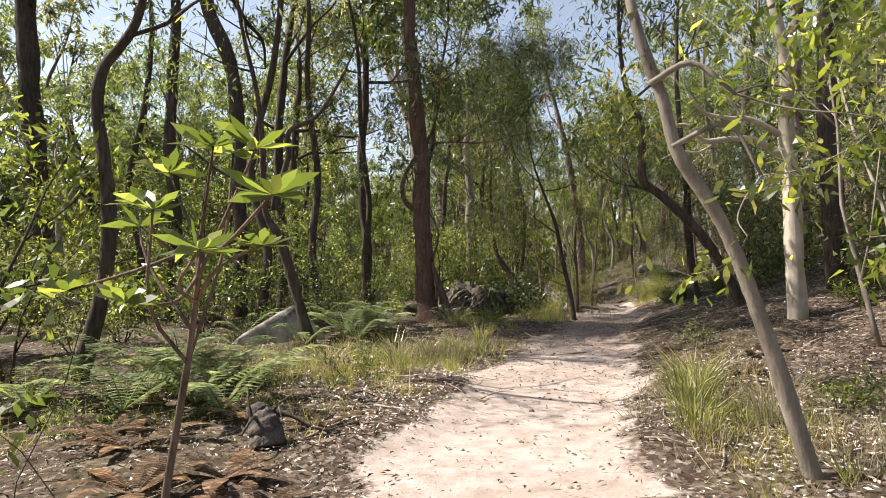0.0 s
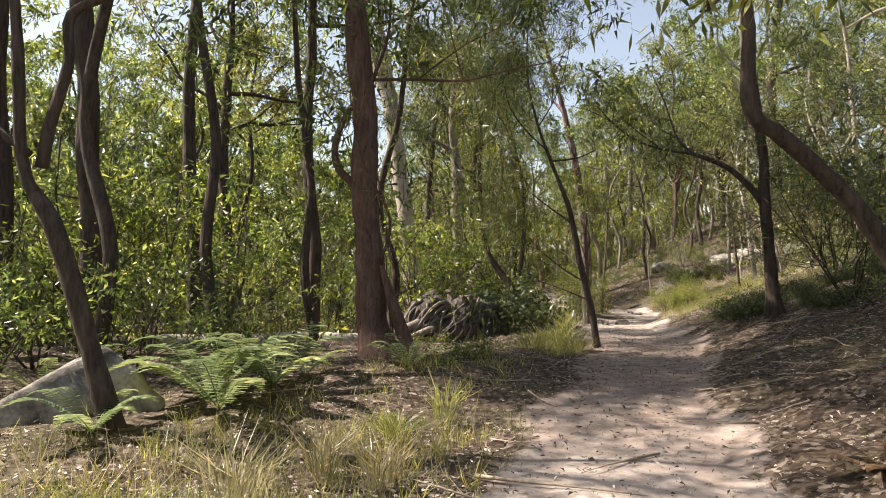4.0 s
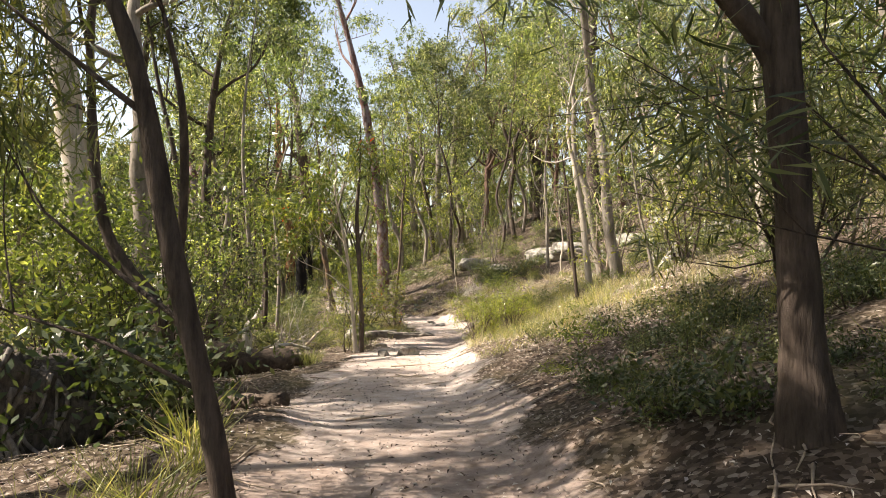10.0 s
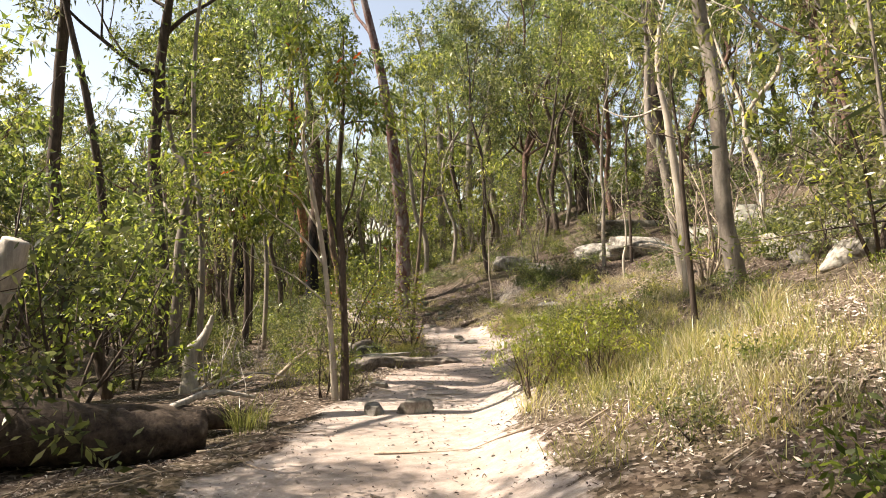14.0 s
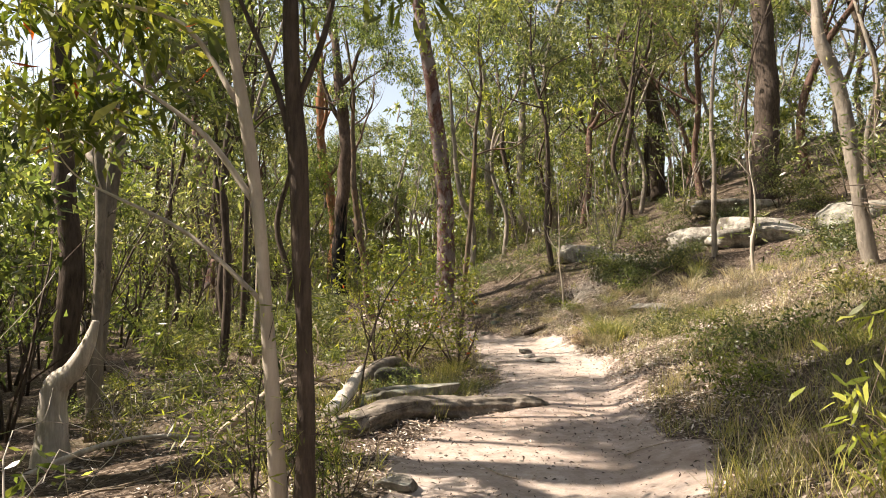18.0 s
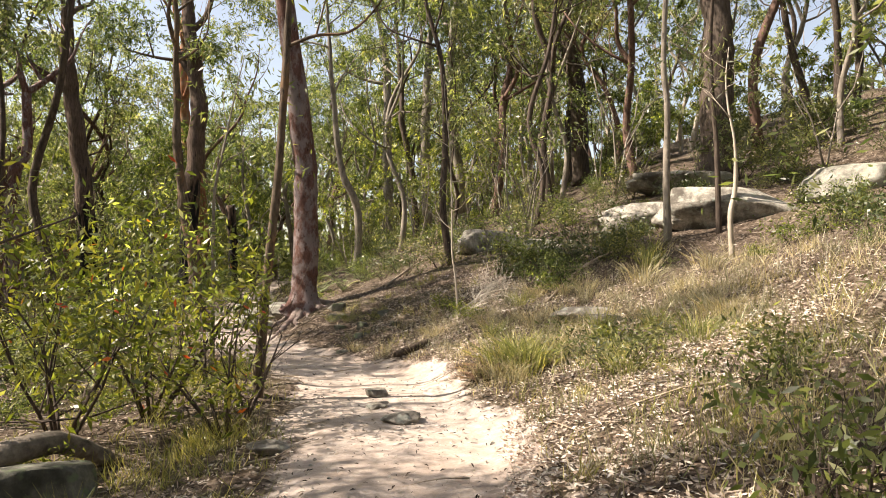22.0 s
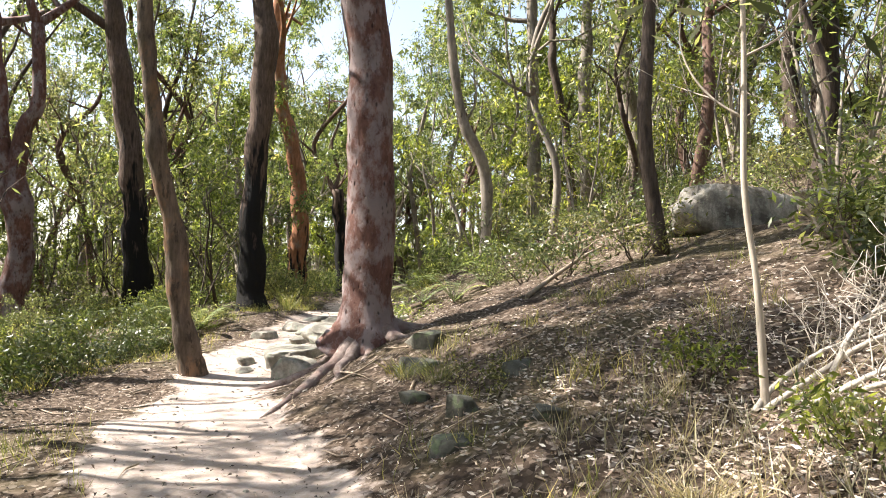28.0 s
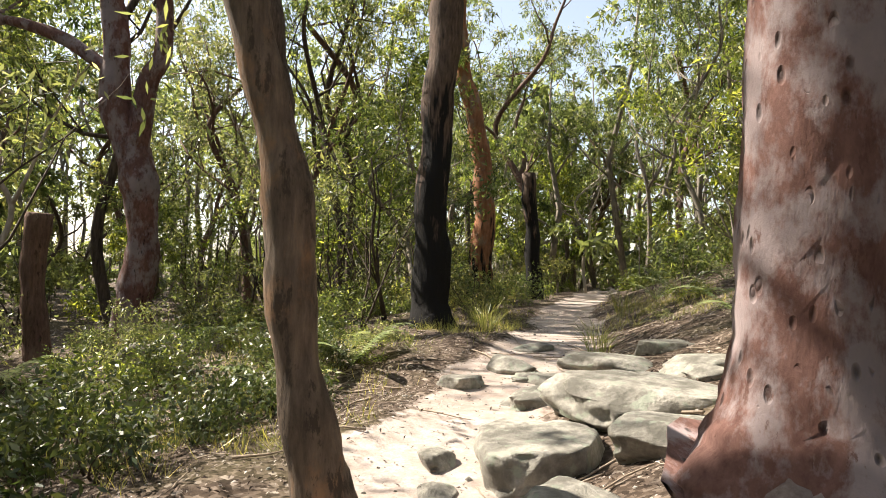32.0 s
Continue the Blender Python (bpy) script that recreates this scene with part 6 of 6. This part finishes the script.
# ---- the wider forest ----
def forest():
    rng = np.random.default_rng(900)
    poles = [("forest_gum", "tall slender gum in the forest", BARK_GREY, LEAF_GUM, 11, .11, 5600, 2.6, .3), ("forest_gum", "dark-barked gum in the forest", BARK_DARK, LEAF_GUM, 13, .15, 6000, 2.9, .3), ("forest_wattle", "dark crooked wattle in the forest", BARK_DARK, LEAF_OLIVE, 8, .09, 5600, 2.3, .2), ("forest_gum", "pale-barked slim gum in the forest", BARK_PALE, LEAF_GUM, 10, .10, 5600, 2.3, .33), ("forest_wattle", "bright leafy wattle in the forest", BARK_GREY, LEAF_BRIGHT, 7, .08, 5600, 2.0, .18), ("forest_gum", "leaning brown gum in the forest", BARK_BROWN, LEAF_OLIVE, 13, .17, 6000, 3.0, .3)]
    made, made_far = [], []
    for k, (name, label, bk, lf, tall, r, n, reach, low) in enumerate(poles):
        bends = rng.standard_normal((5, 2)) * (.5 if "wattle" in name else .36)
        for far in (False, True):
            x, y = (-12 - 3 * k - 20 * far, 30 + 5 * k)
            z = gz(x, y)
            rows = [(x + bends[i, 0] * i * .6, y + bends[i, 1] * i * .6, z + tall * .17 * i, r * (1 - .13 * i)) for i in range(5)]
            a, mid = k * 2.0, rows[2]
            fork = [(mid[0] + q * math.cos(a + t), mid[1] + q * math.sin(a + t), mid[2] + h, r * w) for q, t, h, w in ((0, 0, 0, .6), (.5, 0, .9, .5), (.8, .6, 2.2, .38), (1.5, .3, 3.4, .25))]
            leaf, count = ((.25, .088), int(n * .42)) if far else ((.16, .052), n)
            ob = tree(name, label, rows, bk, lf, count, 910 + k, tall=tall, limbs=7, reach=reach, low=low, leaf=leaf, clump=.36, sides=7, group="forest trees", splits=(2, 2) if far else (3, 2), simple=True, wood_sides=(4, 3, 3) if far else (5, 3, 3), sprays=3, extra=[] if far else [fork], joined=far)
            (made_far if far else made).append(ob)
    brush = [("forest_sapling", "leafy green sapling in the undergrowth", LEAF_GUM, 4.6, 1.8, 1900, (.15, .052)), ("forest_sapling", "bright yellow-green sapling in the undergrowth", LEAF_BRIGHT, 3.6, 1.7, 1800, (.14, .05)), ("understorey_shrub", "olive shrub in the undergrowth", LEAF_OLIVE, 2.0, 1.8, 1500, (.12, .045)), ("understorey_shrub", "low green bush in the undergrowth", LEAF_GUM, 1.2, 1.6, 1200, (.11, .042)), ("understorey_shrub", "low bright green bush in the undergrowth", LEAF_BRIGHT, .8, 1.3, 900, (.09, .04))]
    low_made, low_far = [], []
    for k, (name, label, lf, tall, wide, n, leaf) in enumerate(brush):
        low_made.append(shrub(name, label, -9 - 2 * k, 24 + 3 * k, tall, wide, lf, n, 930 + k, leaf, 4, .2, "undergrowth", .3, BARK_GREY if k % 2 else BARK_DARK, simple=True, splits=(3, 2), wood_sides=(3, 3, 3), sprays=2))
        low_far.append(shrub(name, label, -29 - 2 * k, 24 + 3 * k, tall, wide, lf, int(n * .45), 930 + k, (leaf[0] * 1.5, leaf[1] * 1.55), 3, .2, "undergrowth", .3, BARK_GREY if k % 2 else BARK_DARK, simple=True, splits=(2, 1), wood_sides=(3, 3, 3), sprays=3, joined=True))

    def near(x, y):
        return abs(x - float(trail(y))) < 13 and y < 66

    slender = [shrub("slender_sapling", "slender sapling with sparse drooping leaves", -8, 45, 4.6, .9, LEAF_GUM, 420, 941, (.14, .045), 2, .24, "slender saplings", .5, BARK_GREY, splits=(4, 1), wood_sides=(5, 3, 3)), shrub("slender_sapling", "slender yellow-green sapling in the undergrowth", -9, 48, 3.4, .9, LEAF_BRIGHT, 380, 942, (.13, .042), 2, .22, "slender saplings", .5, BARK_DARK, splits=(4, 1), wood_sides=(5, 3, 3)), shrub("slender_sapling", "thin dark sapling with feathery leaves", -8, 51, 5.2, 1.0, LEAF_OLIVE, 460, 943, (.16, .035), 2, .26, "slender saplings", .6, BARK_DARK, splits=(4, 1), wood_sides=(5, 3, 3))]
    taken = [(o.location.x, o.location.y) for o in scene.objects if o.parent is None and o.type == "EMPTY"]

    def clear(x, y, gap):
        return all((x - a) ** 2 + (y - b) ** 2 > gap * gap for a, b in taken)

    # glades that the sun reaches: x, y, radius
    glades = [(6.0, 46.8, .9), (-1.0, 26.0, 2.6), (-3.0, 22.0, 2.2), (1.5, 53.5, 2.2), (4.0, 56.0, 1.8), (-4.0, 13.0, 1.8), (-1.5, 17.0, 1.8), (1.5, 21.5, 1.5), (6.4, 27.7, 1.0), (6.2, 35.0, 1.2), (5.0, 41.0, 1.5), (2.0, 24.0, 2.0), (-1.3, 9.2, 1.7), (-2.0, 11.4, 1.0), (11.6, 43.0, 1.4), (8.6, 46.2, .6), (.2, 3.5, 2.2), (.9, 6.5, 1.3), (5.6, 23.6, 1.6), (6.3, 26.0, 1.6), (8.6, 26.2, 2.0), (8.6, 23.2, 2.0), (9.2, 37.2, .8), (12.6, 37.4, 2.4), (14.0, 35.2, 1.8), (9.0, 40.0, .7), (8.2, 44.4, .9), (7.8, 48.0, .8), (8.4, 51.5, 1.0), (17.6, 41.7, 1.8), (4.2, 28.5, 2.2), (5.5, 33.0, 2.0), (6.8, 37.2, 1.6), (2.0, 26.5, 1.8), (4.6, 47.0, 1.5), (-5.0, 17.0, 3.0), (-7.0, 13.0, 2.5), (-6.0, 9.0, 2.5), (6.4, 30.5, 1.5), (2.0, 54.0, 2.0), (7.4, 27.7, 1.6), (8.1, 36.8, 1.5), (5.0, 53.0, 2.5), (6.5, 51.0, 1.5), (-1.3, 16.5, 2.5), (-1.3, 19.5, 2.0), (3.4, 57.0, 2.0)]
    flat = Vector((-sun_dir.x, -sun_dir.y)).normalized()
    slope = math.tan(SUN_ELEV)

    def shades(x, y, tall, low, wide):
        """Whether a plant would throw its crown's shade on a glade."""
        for a, b, r in glades:
            u = (a - x) * flat.x + (b - y) * flat.y
            v = abs((a - x) * flat.y - (b - y) * flat.x)
            if v < r + wide and low * tall / slope - r < u < tall / slope + r:
                return True
        return False

    def room(x, y, tall):
        d = x - float(trail(y))
        if y > 70:
            return abs(d) > 1.2
        if d > 0:
            if tall > 2.5:
                return d > (2.8 if y < 14 else 9.5 if y < 46 else 8 if y < 57 else 3.5)
            return d > (2.4 if y < 14 else 8.0 if y < 46 else 4.5 if y < 57 else 1.8)
        if tall > 5:
            return d < -(5.5 if y < 10 else 9.5 if y < 60 else 3.5)
        if tall > 2.5:
            return d < -(5.0 if y < 10 else 8.0 if y < 60 else 3.0)
        return d < -(4.4 if y < 10 else 8.0 if y < 22 else 4.5 if y < 27 else 2.4 if y < 60 else 1.8)

    def in_view(x, y):
        """The open line of sight past the low bushes to the forked tree."""
        s = min(1, max(0, ((x - 6.5) * -6 + (y - 47) * 8.8) / (6 * 6 + 8.8 * 8.8)))
        return math.hypot(x - 6.5 + 6 * s, y - 47 - 8.8 * s) < 1.1

    count = 0
    while count < 162:
        y = rng.uniform(-6, 92)
        x = float(trail(y)) + rng.normal(0, 18)
        k = int(rng.integers(0, len(made)))
        if not room(x, y, 9) or not clear(x, y, 1.5) or shades(x, y, poles[k][4], poles[k][8], 1.2) or x < trail(y) - 6 and y < 62 and rng.uniform() < .45:
            continue
        taken.append((x, y))
        copy_thing((made if near(x, y) else made_far)[k], pose(x, y, gz(x, y) - .05, 0, 0, rng.uniform(0, 360)) @ Matrix.Scale(rng.uniform(.75, 1.25), 4))
        count += 1
    # trees that close the view on the rise, and at both ends of the track
    for j, (x, y) in enumerate([(23, 44), (26, 47), (22, 37.5), (25.5, 40.5), (20.5, 34), (28, 43.5), (24, 33), (-11.5, 20), (-14, 17), (-3, 60), (-1, 63.5), (-5, 58), (-2.5, 66), (1.5, 66), (7.0, 73), (9.6, 77), (11.4, 69), (8.4, 81), (13, 74), (5.6, 77), (12.2, 64), (4.6, 71.5), (10.4, 85), (6.8, 88), (14.6, 68), (17.5, 71), (21, 50.5), (24, 51), (27, 50), (19, 53), (22.5, 54.5), (26, 55), (29, 46), (30, 50), (18, 56.5), (20.5, 58.5), (27, 37), (29, 40.5), (23.5, 47.5), (19.5, 37.5)]):
        k = (0, 1, 5, 3)[j % 4]
        taken.append((x, y))
        copy_thing(made[k], pose(x, y, gz(x, y) - .05, 0, 0, 67 * j) @ Matrix.Scale(.85 + .07 * (j % 5), 4))
    # extra trees below the track, added to shade the undergrowth there
    count = 0
    while count < 32:
        y = rng.uniform(27, 66)
        d = rng.uniform(12, 28)
        x = float(trail(y)) - d
        k = int(rng.integers(0, len(made)))
        size = min(1.15, (d - 6.5) / .93 / poles[k][4])
        if not clear(x, y, 1.3) or size < .65:
            continue
        taken.append((x, y))
        copy_thing((made if near(x, y) else made_far)[k], pose(x, y, gz(x, y) - .05, 0, 0, rng.uniform(0, 360)) @ Matrix.Scale(size, 4))
        count += 1
    count = 0
    while count < 250:
        y = rng.uniform(0, 85)
        x = float(trail(y)) + rng.normal(0, 11)
        k = int(rng.integers(0, len(low_made)))
        if in_view(x, y) or not room(x, y, brush[k][3]) or not clear(x, y, .8) or shades(x, y, brush[k][3], 0, .5):
            continue
        taken.append((x, y))
        copy_thing((low_made if near(x, y) else low_far)[k], pose(x, y, gz(x, y) - .03, 0, 0, rng.uniform(0, 360)) @ Matrix.Scale(rng.uniform(.7, 1.25), 4))
        count += 1
    count = 0
    while count < 80:
        y = rng.uniform(3, 64)
        x = float(trail(y)) + (rng.uniform(-10, -3.6 if y < 26 or y > 41 else -3.0) if count % 3 else rng.uniform(5.5, 13))
        if not clear(x, y, .8) or in_view(x, y) or shades(x, y, 4.5, .35, .2) or 2.6 < x < 5.8 and 27 < y < 31.6:
            continue
        copy_thing(slender[count % 3], pose(x, y, gz(x, y) - .03, 0, 0, rng.uniform(0, 360)) @ Matrix.Scale(rng.uniform(.7, 1.2), 4))
        taken.append((x, y))
        count += 1
    count = 0
    while count < 60:
        y = rng.uniform(6, 34)
        x = float(trail(y)) - rng.uniform(6.5, 17)
        if not clear(x, y, 1.0):
            continue
        k = int(rng.integers(0, 3))
        copy_thing((low_made if near(x, y) else low_far)[k], pose(x, y, gz(x, y) - .03, 0, 0, rng.uniform(0, 360)) @ Matrix.Scale(rng.uniform(.6, 1.1), 4))
        taken.append((x, y))
        count += 1
    count = 0
    while count < 130:
        y = rng.uniform(8, 80)
        x = float(trail(y)) + rng.uniform(5.5 if y > 14 else 3.5, 26) if y < 58 or count % 2 else float(trail(y)) + rng.choice([-1, 1]) * rng.uniform(2.2, 6)
        if not clear(x, y, .9) or shades(x, y, 2, 0, .5) or abs((x - 11) * 6.3 - (y - 40) * 3.6) < 9 and 40 < y < 48:
            continue
        k = 1 + int(rng.integers(0, 4)) if x - float(trail(y)) > 11 else 2 + int(rng.integers(0, 3))
        copy_thing((low_made if near(x, y) else low_far)[k], pose(x, y, gz(x, y) - .03, 0, 0, rng.uniform(0, 360)) @ Matrix.Scale(rng.uniform(.5, 1.0), 4))
        taken.append((x, y))
        count += 1
    for j in range(46):
        y = rng.uniform(57, 80)
        x = float(trail(y)) + (-1) ** j * rng.uniform(1.3, 6.5)
        if not clear(x, y, .5):
            continue
        k = 2 + int(rng.integers(0, 3))
        taken.append((x, y))
        copy_thing(low_made[k], pose(x, y, gz(x, y) - .03, 0, 0, rng.uniform(0, 360)) @ Matrix.Scale(rng.uniform(.5, 1.0), 4))
    count = 0
    while count < 75:
        y = rng.uniform(27, 62)
        x = float(trail(y)) - rng.uniform(2.2 if y < 40 else 3.4, 7.5)
        if not clear(x, y, .5) or (x - 3.3) ** 2 + (y - 29.4) ** 2 < 4.5 or 2.6 < x < 5.6 and 27 < y < 31.6:
            continue
        k = 2 + int(rng.integers(0, 3))
        copy_thing((low_made if near(x, y) else low_far)[k], pose(x, y, gz(x, y) - .03, 0, 0, rng.uniform(0, 360)) @ Matrix.Scale(rng.uniform(.4, .8) * (.62 if 30 < y < 40 or in_view(x, y) else 1), 4))
        taken.append((x, y))
        count += 1


forest()


def far_woods():
    """Woods too far off to count: crooked trunks, leaf clumps and undergrowth round the place."""
    rng = np.random.default_rng(950)
    n = 540
    a = rng.uniform(0, 2 * math.pi, n)
    r = rng.uniform(46, 105, n)
    x, y = 5 + np.cos(a) * r, 32 + np.sin(a) * r * 1.15
    side = np.arange(n) % 3 == 0        # a third stand nearer, below the track
    x, y = np.where(side, -rng.uniform(17, 48, n), x), np.where(side, rng.uniform(-5, 85, n), y)
    ahead = np.arange(n) % 5 == 1
    x, y = np.where(ahead, rng.uniform(-14, 34, n), x), np.where(ahead, rng.uniform(74, 106, n), y)
    s, tips = Soup(), []
    for i in range(n):
        z = gz(x[i], y[i])
        t = rng.uniform(8, 15)
        bend = rng.normal(0, .5, (3, 2))
        top = (x[i] + bend[1, 0] * 1.6, y[i] + bend[1, 1] * 1.6, z + t)
        s.add(*tube([(x[i], y[i], z - .3, .17), (x[i] + bend[0, 0], y[i] + bend[0, 1], z + t * .4, .13), (x[i] + bend[1, 0] * .4, y[i] + bend[1, 1] * .4, z + t * .7, .09), (*top, .03)], 4))
        for k in range(4):
            h = rng.uniform(.3, .85)
            e = (x[i] + rng.normal(0, 2.2), y[i] + rng.normal(0, 2.2), z + t * min(1.05, h + rng.uniform(.12, .3)))
            s.add(*tube([(x[i] + bend[0, 0] * h, y[i] + bend[0, 1] * h, z + t * h, .07), ((x[i] + e[0]) / 2, (y[i] + e[1]) / 2 + .3, z + t * (h + .1), .05), (*e, .02)], 3))
            tips += [e, tuple(np.array(e) + rng.normal(0, .7, 3))]
        for k in range(3):
            tips.append((x[i] + rng.normal(0, 2.4), y[i] + rng.normal(0, 2.4), z + rng.uniform(.3, 3.5)))
    single("distant_trunks", s.mesh("trunks"), BARK_GREY, (0, 0, 0), "grey trunks of distant woods", "woods", kind="stuff")
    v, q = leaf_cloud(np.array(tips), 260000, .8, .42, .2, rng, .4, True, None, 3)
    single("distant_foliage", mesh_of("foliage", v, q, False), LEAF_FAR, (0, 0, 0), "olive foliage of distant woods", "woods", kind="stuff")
    # undergrowth below the track and behind the ridge
    m = 1300
    ux, uy = np.where(np.arange(m) % 3 > 0, -rng.uniform(7, 45, m), rng.uniform(25, 60, m)), rng.uniform(-4, 95, m)
    ux, uy = np.where(np.arange(m) % 5 == 0, rng.uniform(-15, 35, m), ux), np.where(np.arange(m) % 5 == 0, rng.uniform(80, 104, m), uy)
    low = np.stack([ux, uy, height(ux, uy) + rng.uniform(.2, 3.4, m)], -1)
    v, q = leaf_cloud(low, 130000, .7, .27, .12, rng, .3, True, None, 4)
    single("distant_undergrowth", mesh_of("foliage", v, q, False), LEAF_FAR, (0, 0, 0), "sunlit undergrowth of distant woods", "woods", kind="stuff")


far_woods()


# ---- litter on the forest floor ----
def litter():
    rng = np.random.default_rng(960)

    def strew(name, label, n, reach, near, low, high):
        y = rng.uniform(-1, 62, n)
        d = rng.uniform(-1, 1, n) * reach if near else rng.normal(0, reach, n)
        x = trail(y) + d
        keep = rng.uniform(0, 1, n) > tread(x, y) * (.8 - .1 * np.sin(y * .9) - .6 * np.exp(-((y - 14) / 6.5) ** 2) - .36 * np.exp(-((y - 31.5) / 3.0) ** 2))
        if not near:
            keep &= np.abs(d) > 2.6
        x, y = x[keep], y[keep]
        n = len(x)
        at = np.stack([x, y, height(x, y) + .005 + rng.uniform(0, .016, n)], -1)
        way = unit(np.stack([rng.standard_normal(n), rng.standard_normal(n), rng.normal(.06, .2, n)], -1))
        size = rng.uniform(low, high, n)
        side = unit(np.cross(way, np.stack([rng.normal(0, .35, n), rng.normal(0, .35, n), np.ones(n)], -1)))
        wd = (size * rng.uniform(.2, .42, n))[:, None] / 2
        if near:
            mid = at + way * (size * .45)[:, None] + np.array([0, 0, .008])
            v = np.stack([at, mid + side * wd, at + way * size[:, None], mid - side * wd], 1).reshape(-1, 3)
            faces = np.arange(4 * n).reshape(-1, 4)
        else:
            v = np.stack([at + side * wd, at - side * wd, at + way * size[:, None]], 1).reshape(-1, 3)
            faces = np.arange(3 * n).reshape(-1, 3)
        single(name, mesh_of("leaf_litter", v, faces, False), LITTER, (0, 0, 0), label, "leaf litter", kind="stuff")

    strew("leaf_litter", "dry brown gum leaves strewn beside the track", 105000, 3.2, True, .018, .055)
    strew("leaf_litter", "pale dry gum leaves strewn over the forest floor", 150000, 4.6, False, .03, .07)
    # a drift of bleached leaves on the sunny bank
    x, y = [], []
    for n, px, py, wx, wy in [(14000, 12.2, 37.4, 1.3, 2.2), (6000, 11.7, 43.2, .9, 1.2), (5000, 2.7, 4.6, .7, 1.6), (4000, -.7, 8.8, .8, 1.0), (3000, -.6, 6.0, .6, 1.2), (4000, 12.0, 35.2, .7, .8), (3000, 12.0, 41.1, .6, .6), (5000, 8.4, 22.4, .9, 1.3), (4000, 9.3, 24.6, .8, 1.0), (3000, 13.4, 36.0, .8, 1.0), (2500, 6.6, 29.2, .9, .8), (2500, 7.0, 30.2, .6, .6), (5000, 9.9, 33.0, .5, 1.3), (2500, 9.4, 30.9, .5, .6), (2200, 9.9, 34.6, .4, .9), (900, 7.9, 34.0, .4, .9)]:
        x.append(rng.normal(px, wx, n))
        y.append(rng.normal(py, wy, n))
    x, y = np.concatenate(x), np.concatenate(y)
    off = tread(x, y) < .4 + .42 * np.exp(-((y - 33.5) / 3) ** 2)
    x, y = x[off], y[off]
    n = len(x)
    at = np.stack([x, y, height(x, y) + rng.uniform(.0, .03, n)], -1)
    way = unit(np.stack([rng.standard_normal(n), rng.standard_normal(n), rng.normal(.1, .25, n)], -1))
    v, q = blades(at, way, rng.uniform(.025, .065, n), rng.uniform(.009, .02, n), rng)
    single("leaf_drift", mesh_of("leaf_drift", v, q, False), LITTER_PALE, (0, 0, 0), "bleached dry leaves drifted over the bank", "leaf litter", kind="stuff")
    s = Soup()
    for k in range(1250):
        yy = rng.uniform(0, 60)
        xx = float(trail(yy)) + rng.normal(0, 3.0)
        if float(tread(np.float64(xx), np.float64(yy))) > .5 and rng.uniform() < .8:
            continue
        a, ln = rng.uniform(0, 6.3), rng.uniform(.12, .7) if k % 6 else rng.uniform(.5, 1.1)
        pts = []
        for q in np.linspace(0, 1, 4):
            px, py = xx + math.cos(a) * ln * q + rng.normal(0, .02), yy + math.sin(a) * ln * q + rng.normal(0, .02)
            pts.append((px, py, gz(px, py) + .012 + rng.uniform(0, .02), (.004 + .006 * rng.uniform()) * (1.2 - q) * (1 if k % 6 else 1.5)))
        s.add(*tube(pts, 4))
    single("fallen_twigs", s.mesh("twigs"), DRY_TWIGS, (0, 0, 0), "dry fallen twigs scattered over the litter", "twigs", kind="stuff")

    # small stones trodden into the sand
    s = Soup()
    for k in range(1100):
        yy = rng.uniform(0, 62)
        xx = float(trail(yy)) + rng.normal(0, .75)
        r = rng.uniform(.006, .022) * (1.6 if rng.uniform() < .06 else 1)
        p = np.array([xx, yy, gz(xx, yy)])
        s.add(*tube([(*(p + [0, 0, -r * .5]), r * .7), (*p, r), (*(p + [rng.normal(0, .2) * r, 0, r * .5]), r * .6)], 5, .2, rng))
    single("pebbles", s.mesh("pebbles", False), ROCK, (0, 0, 0), "small loose stones trodden into the sand", "pebbles", kind="stuff")


litter()
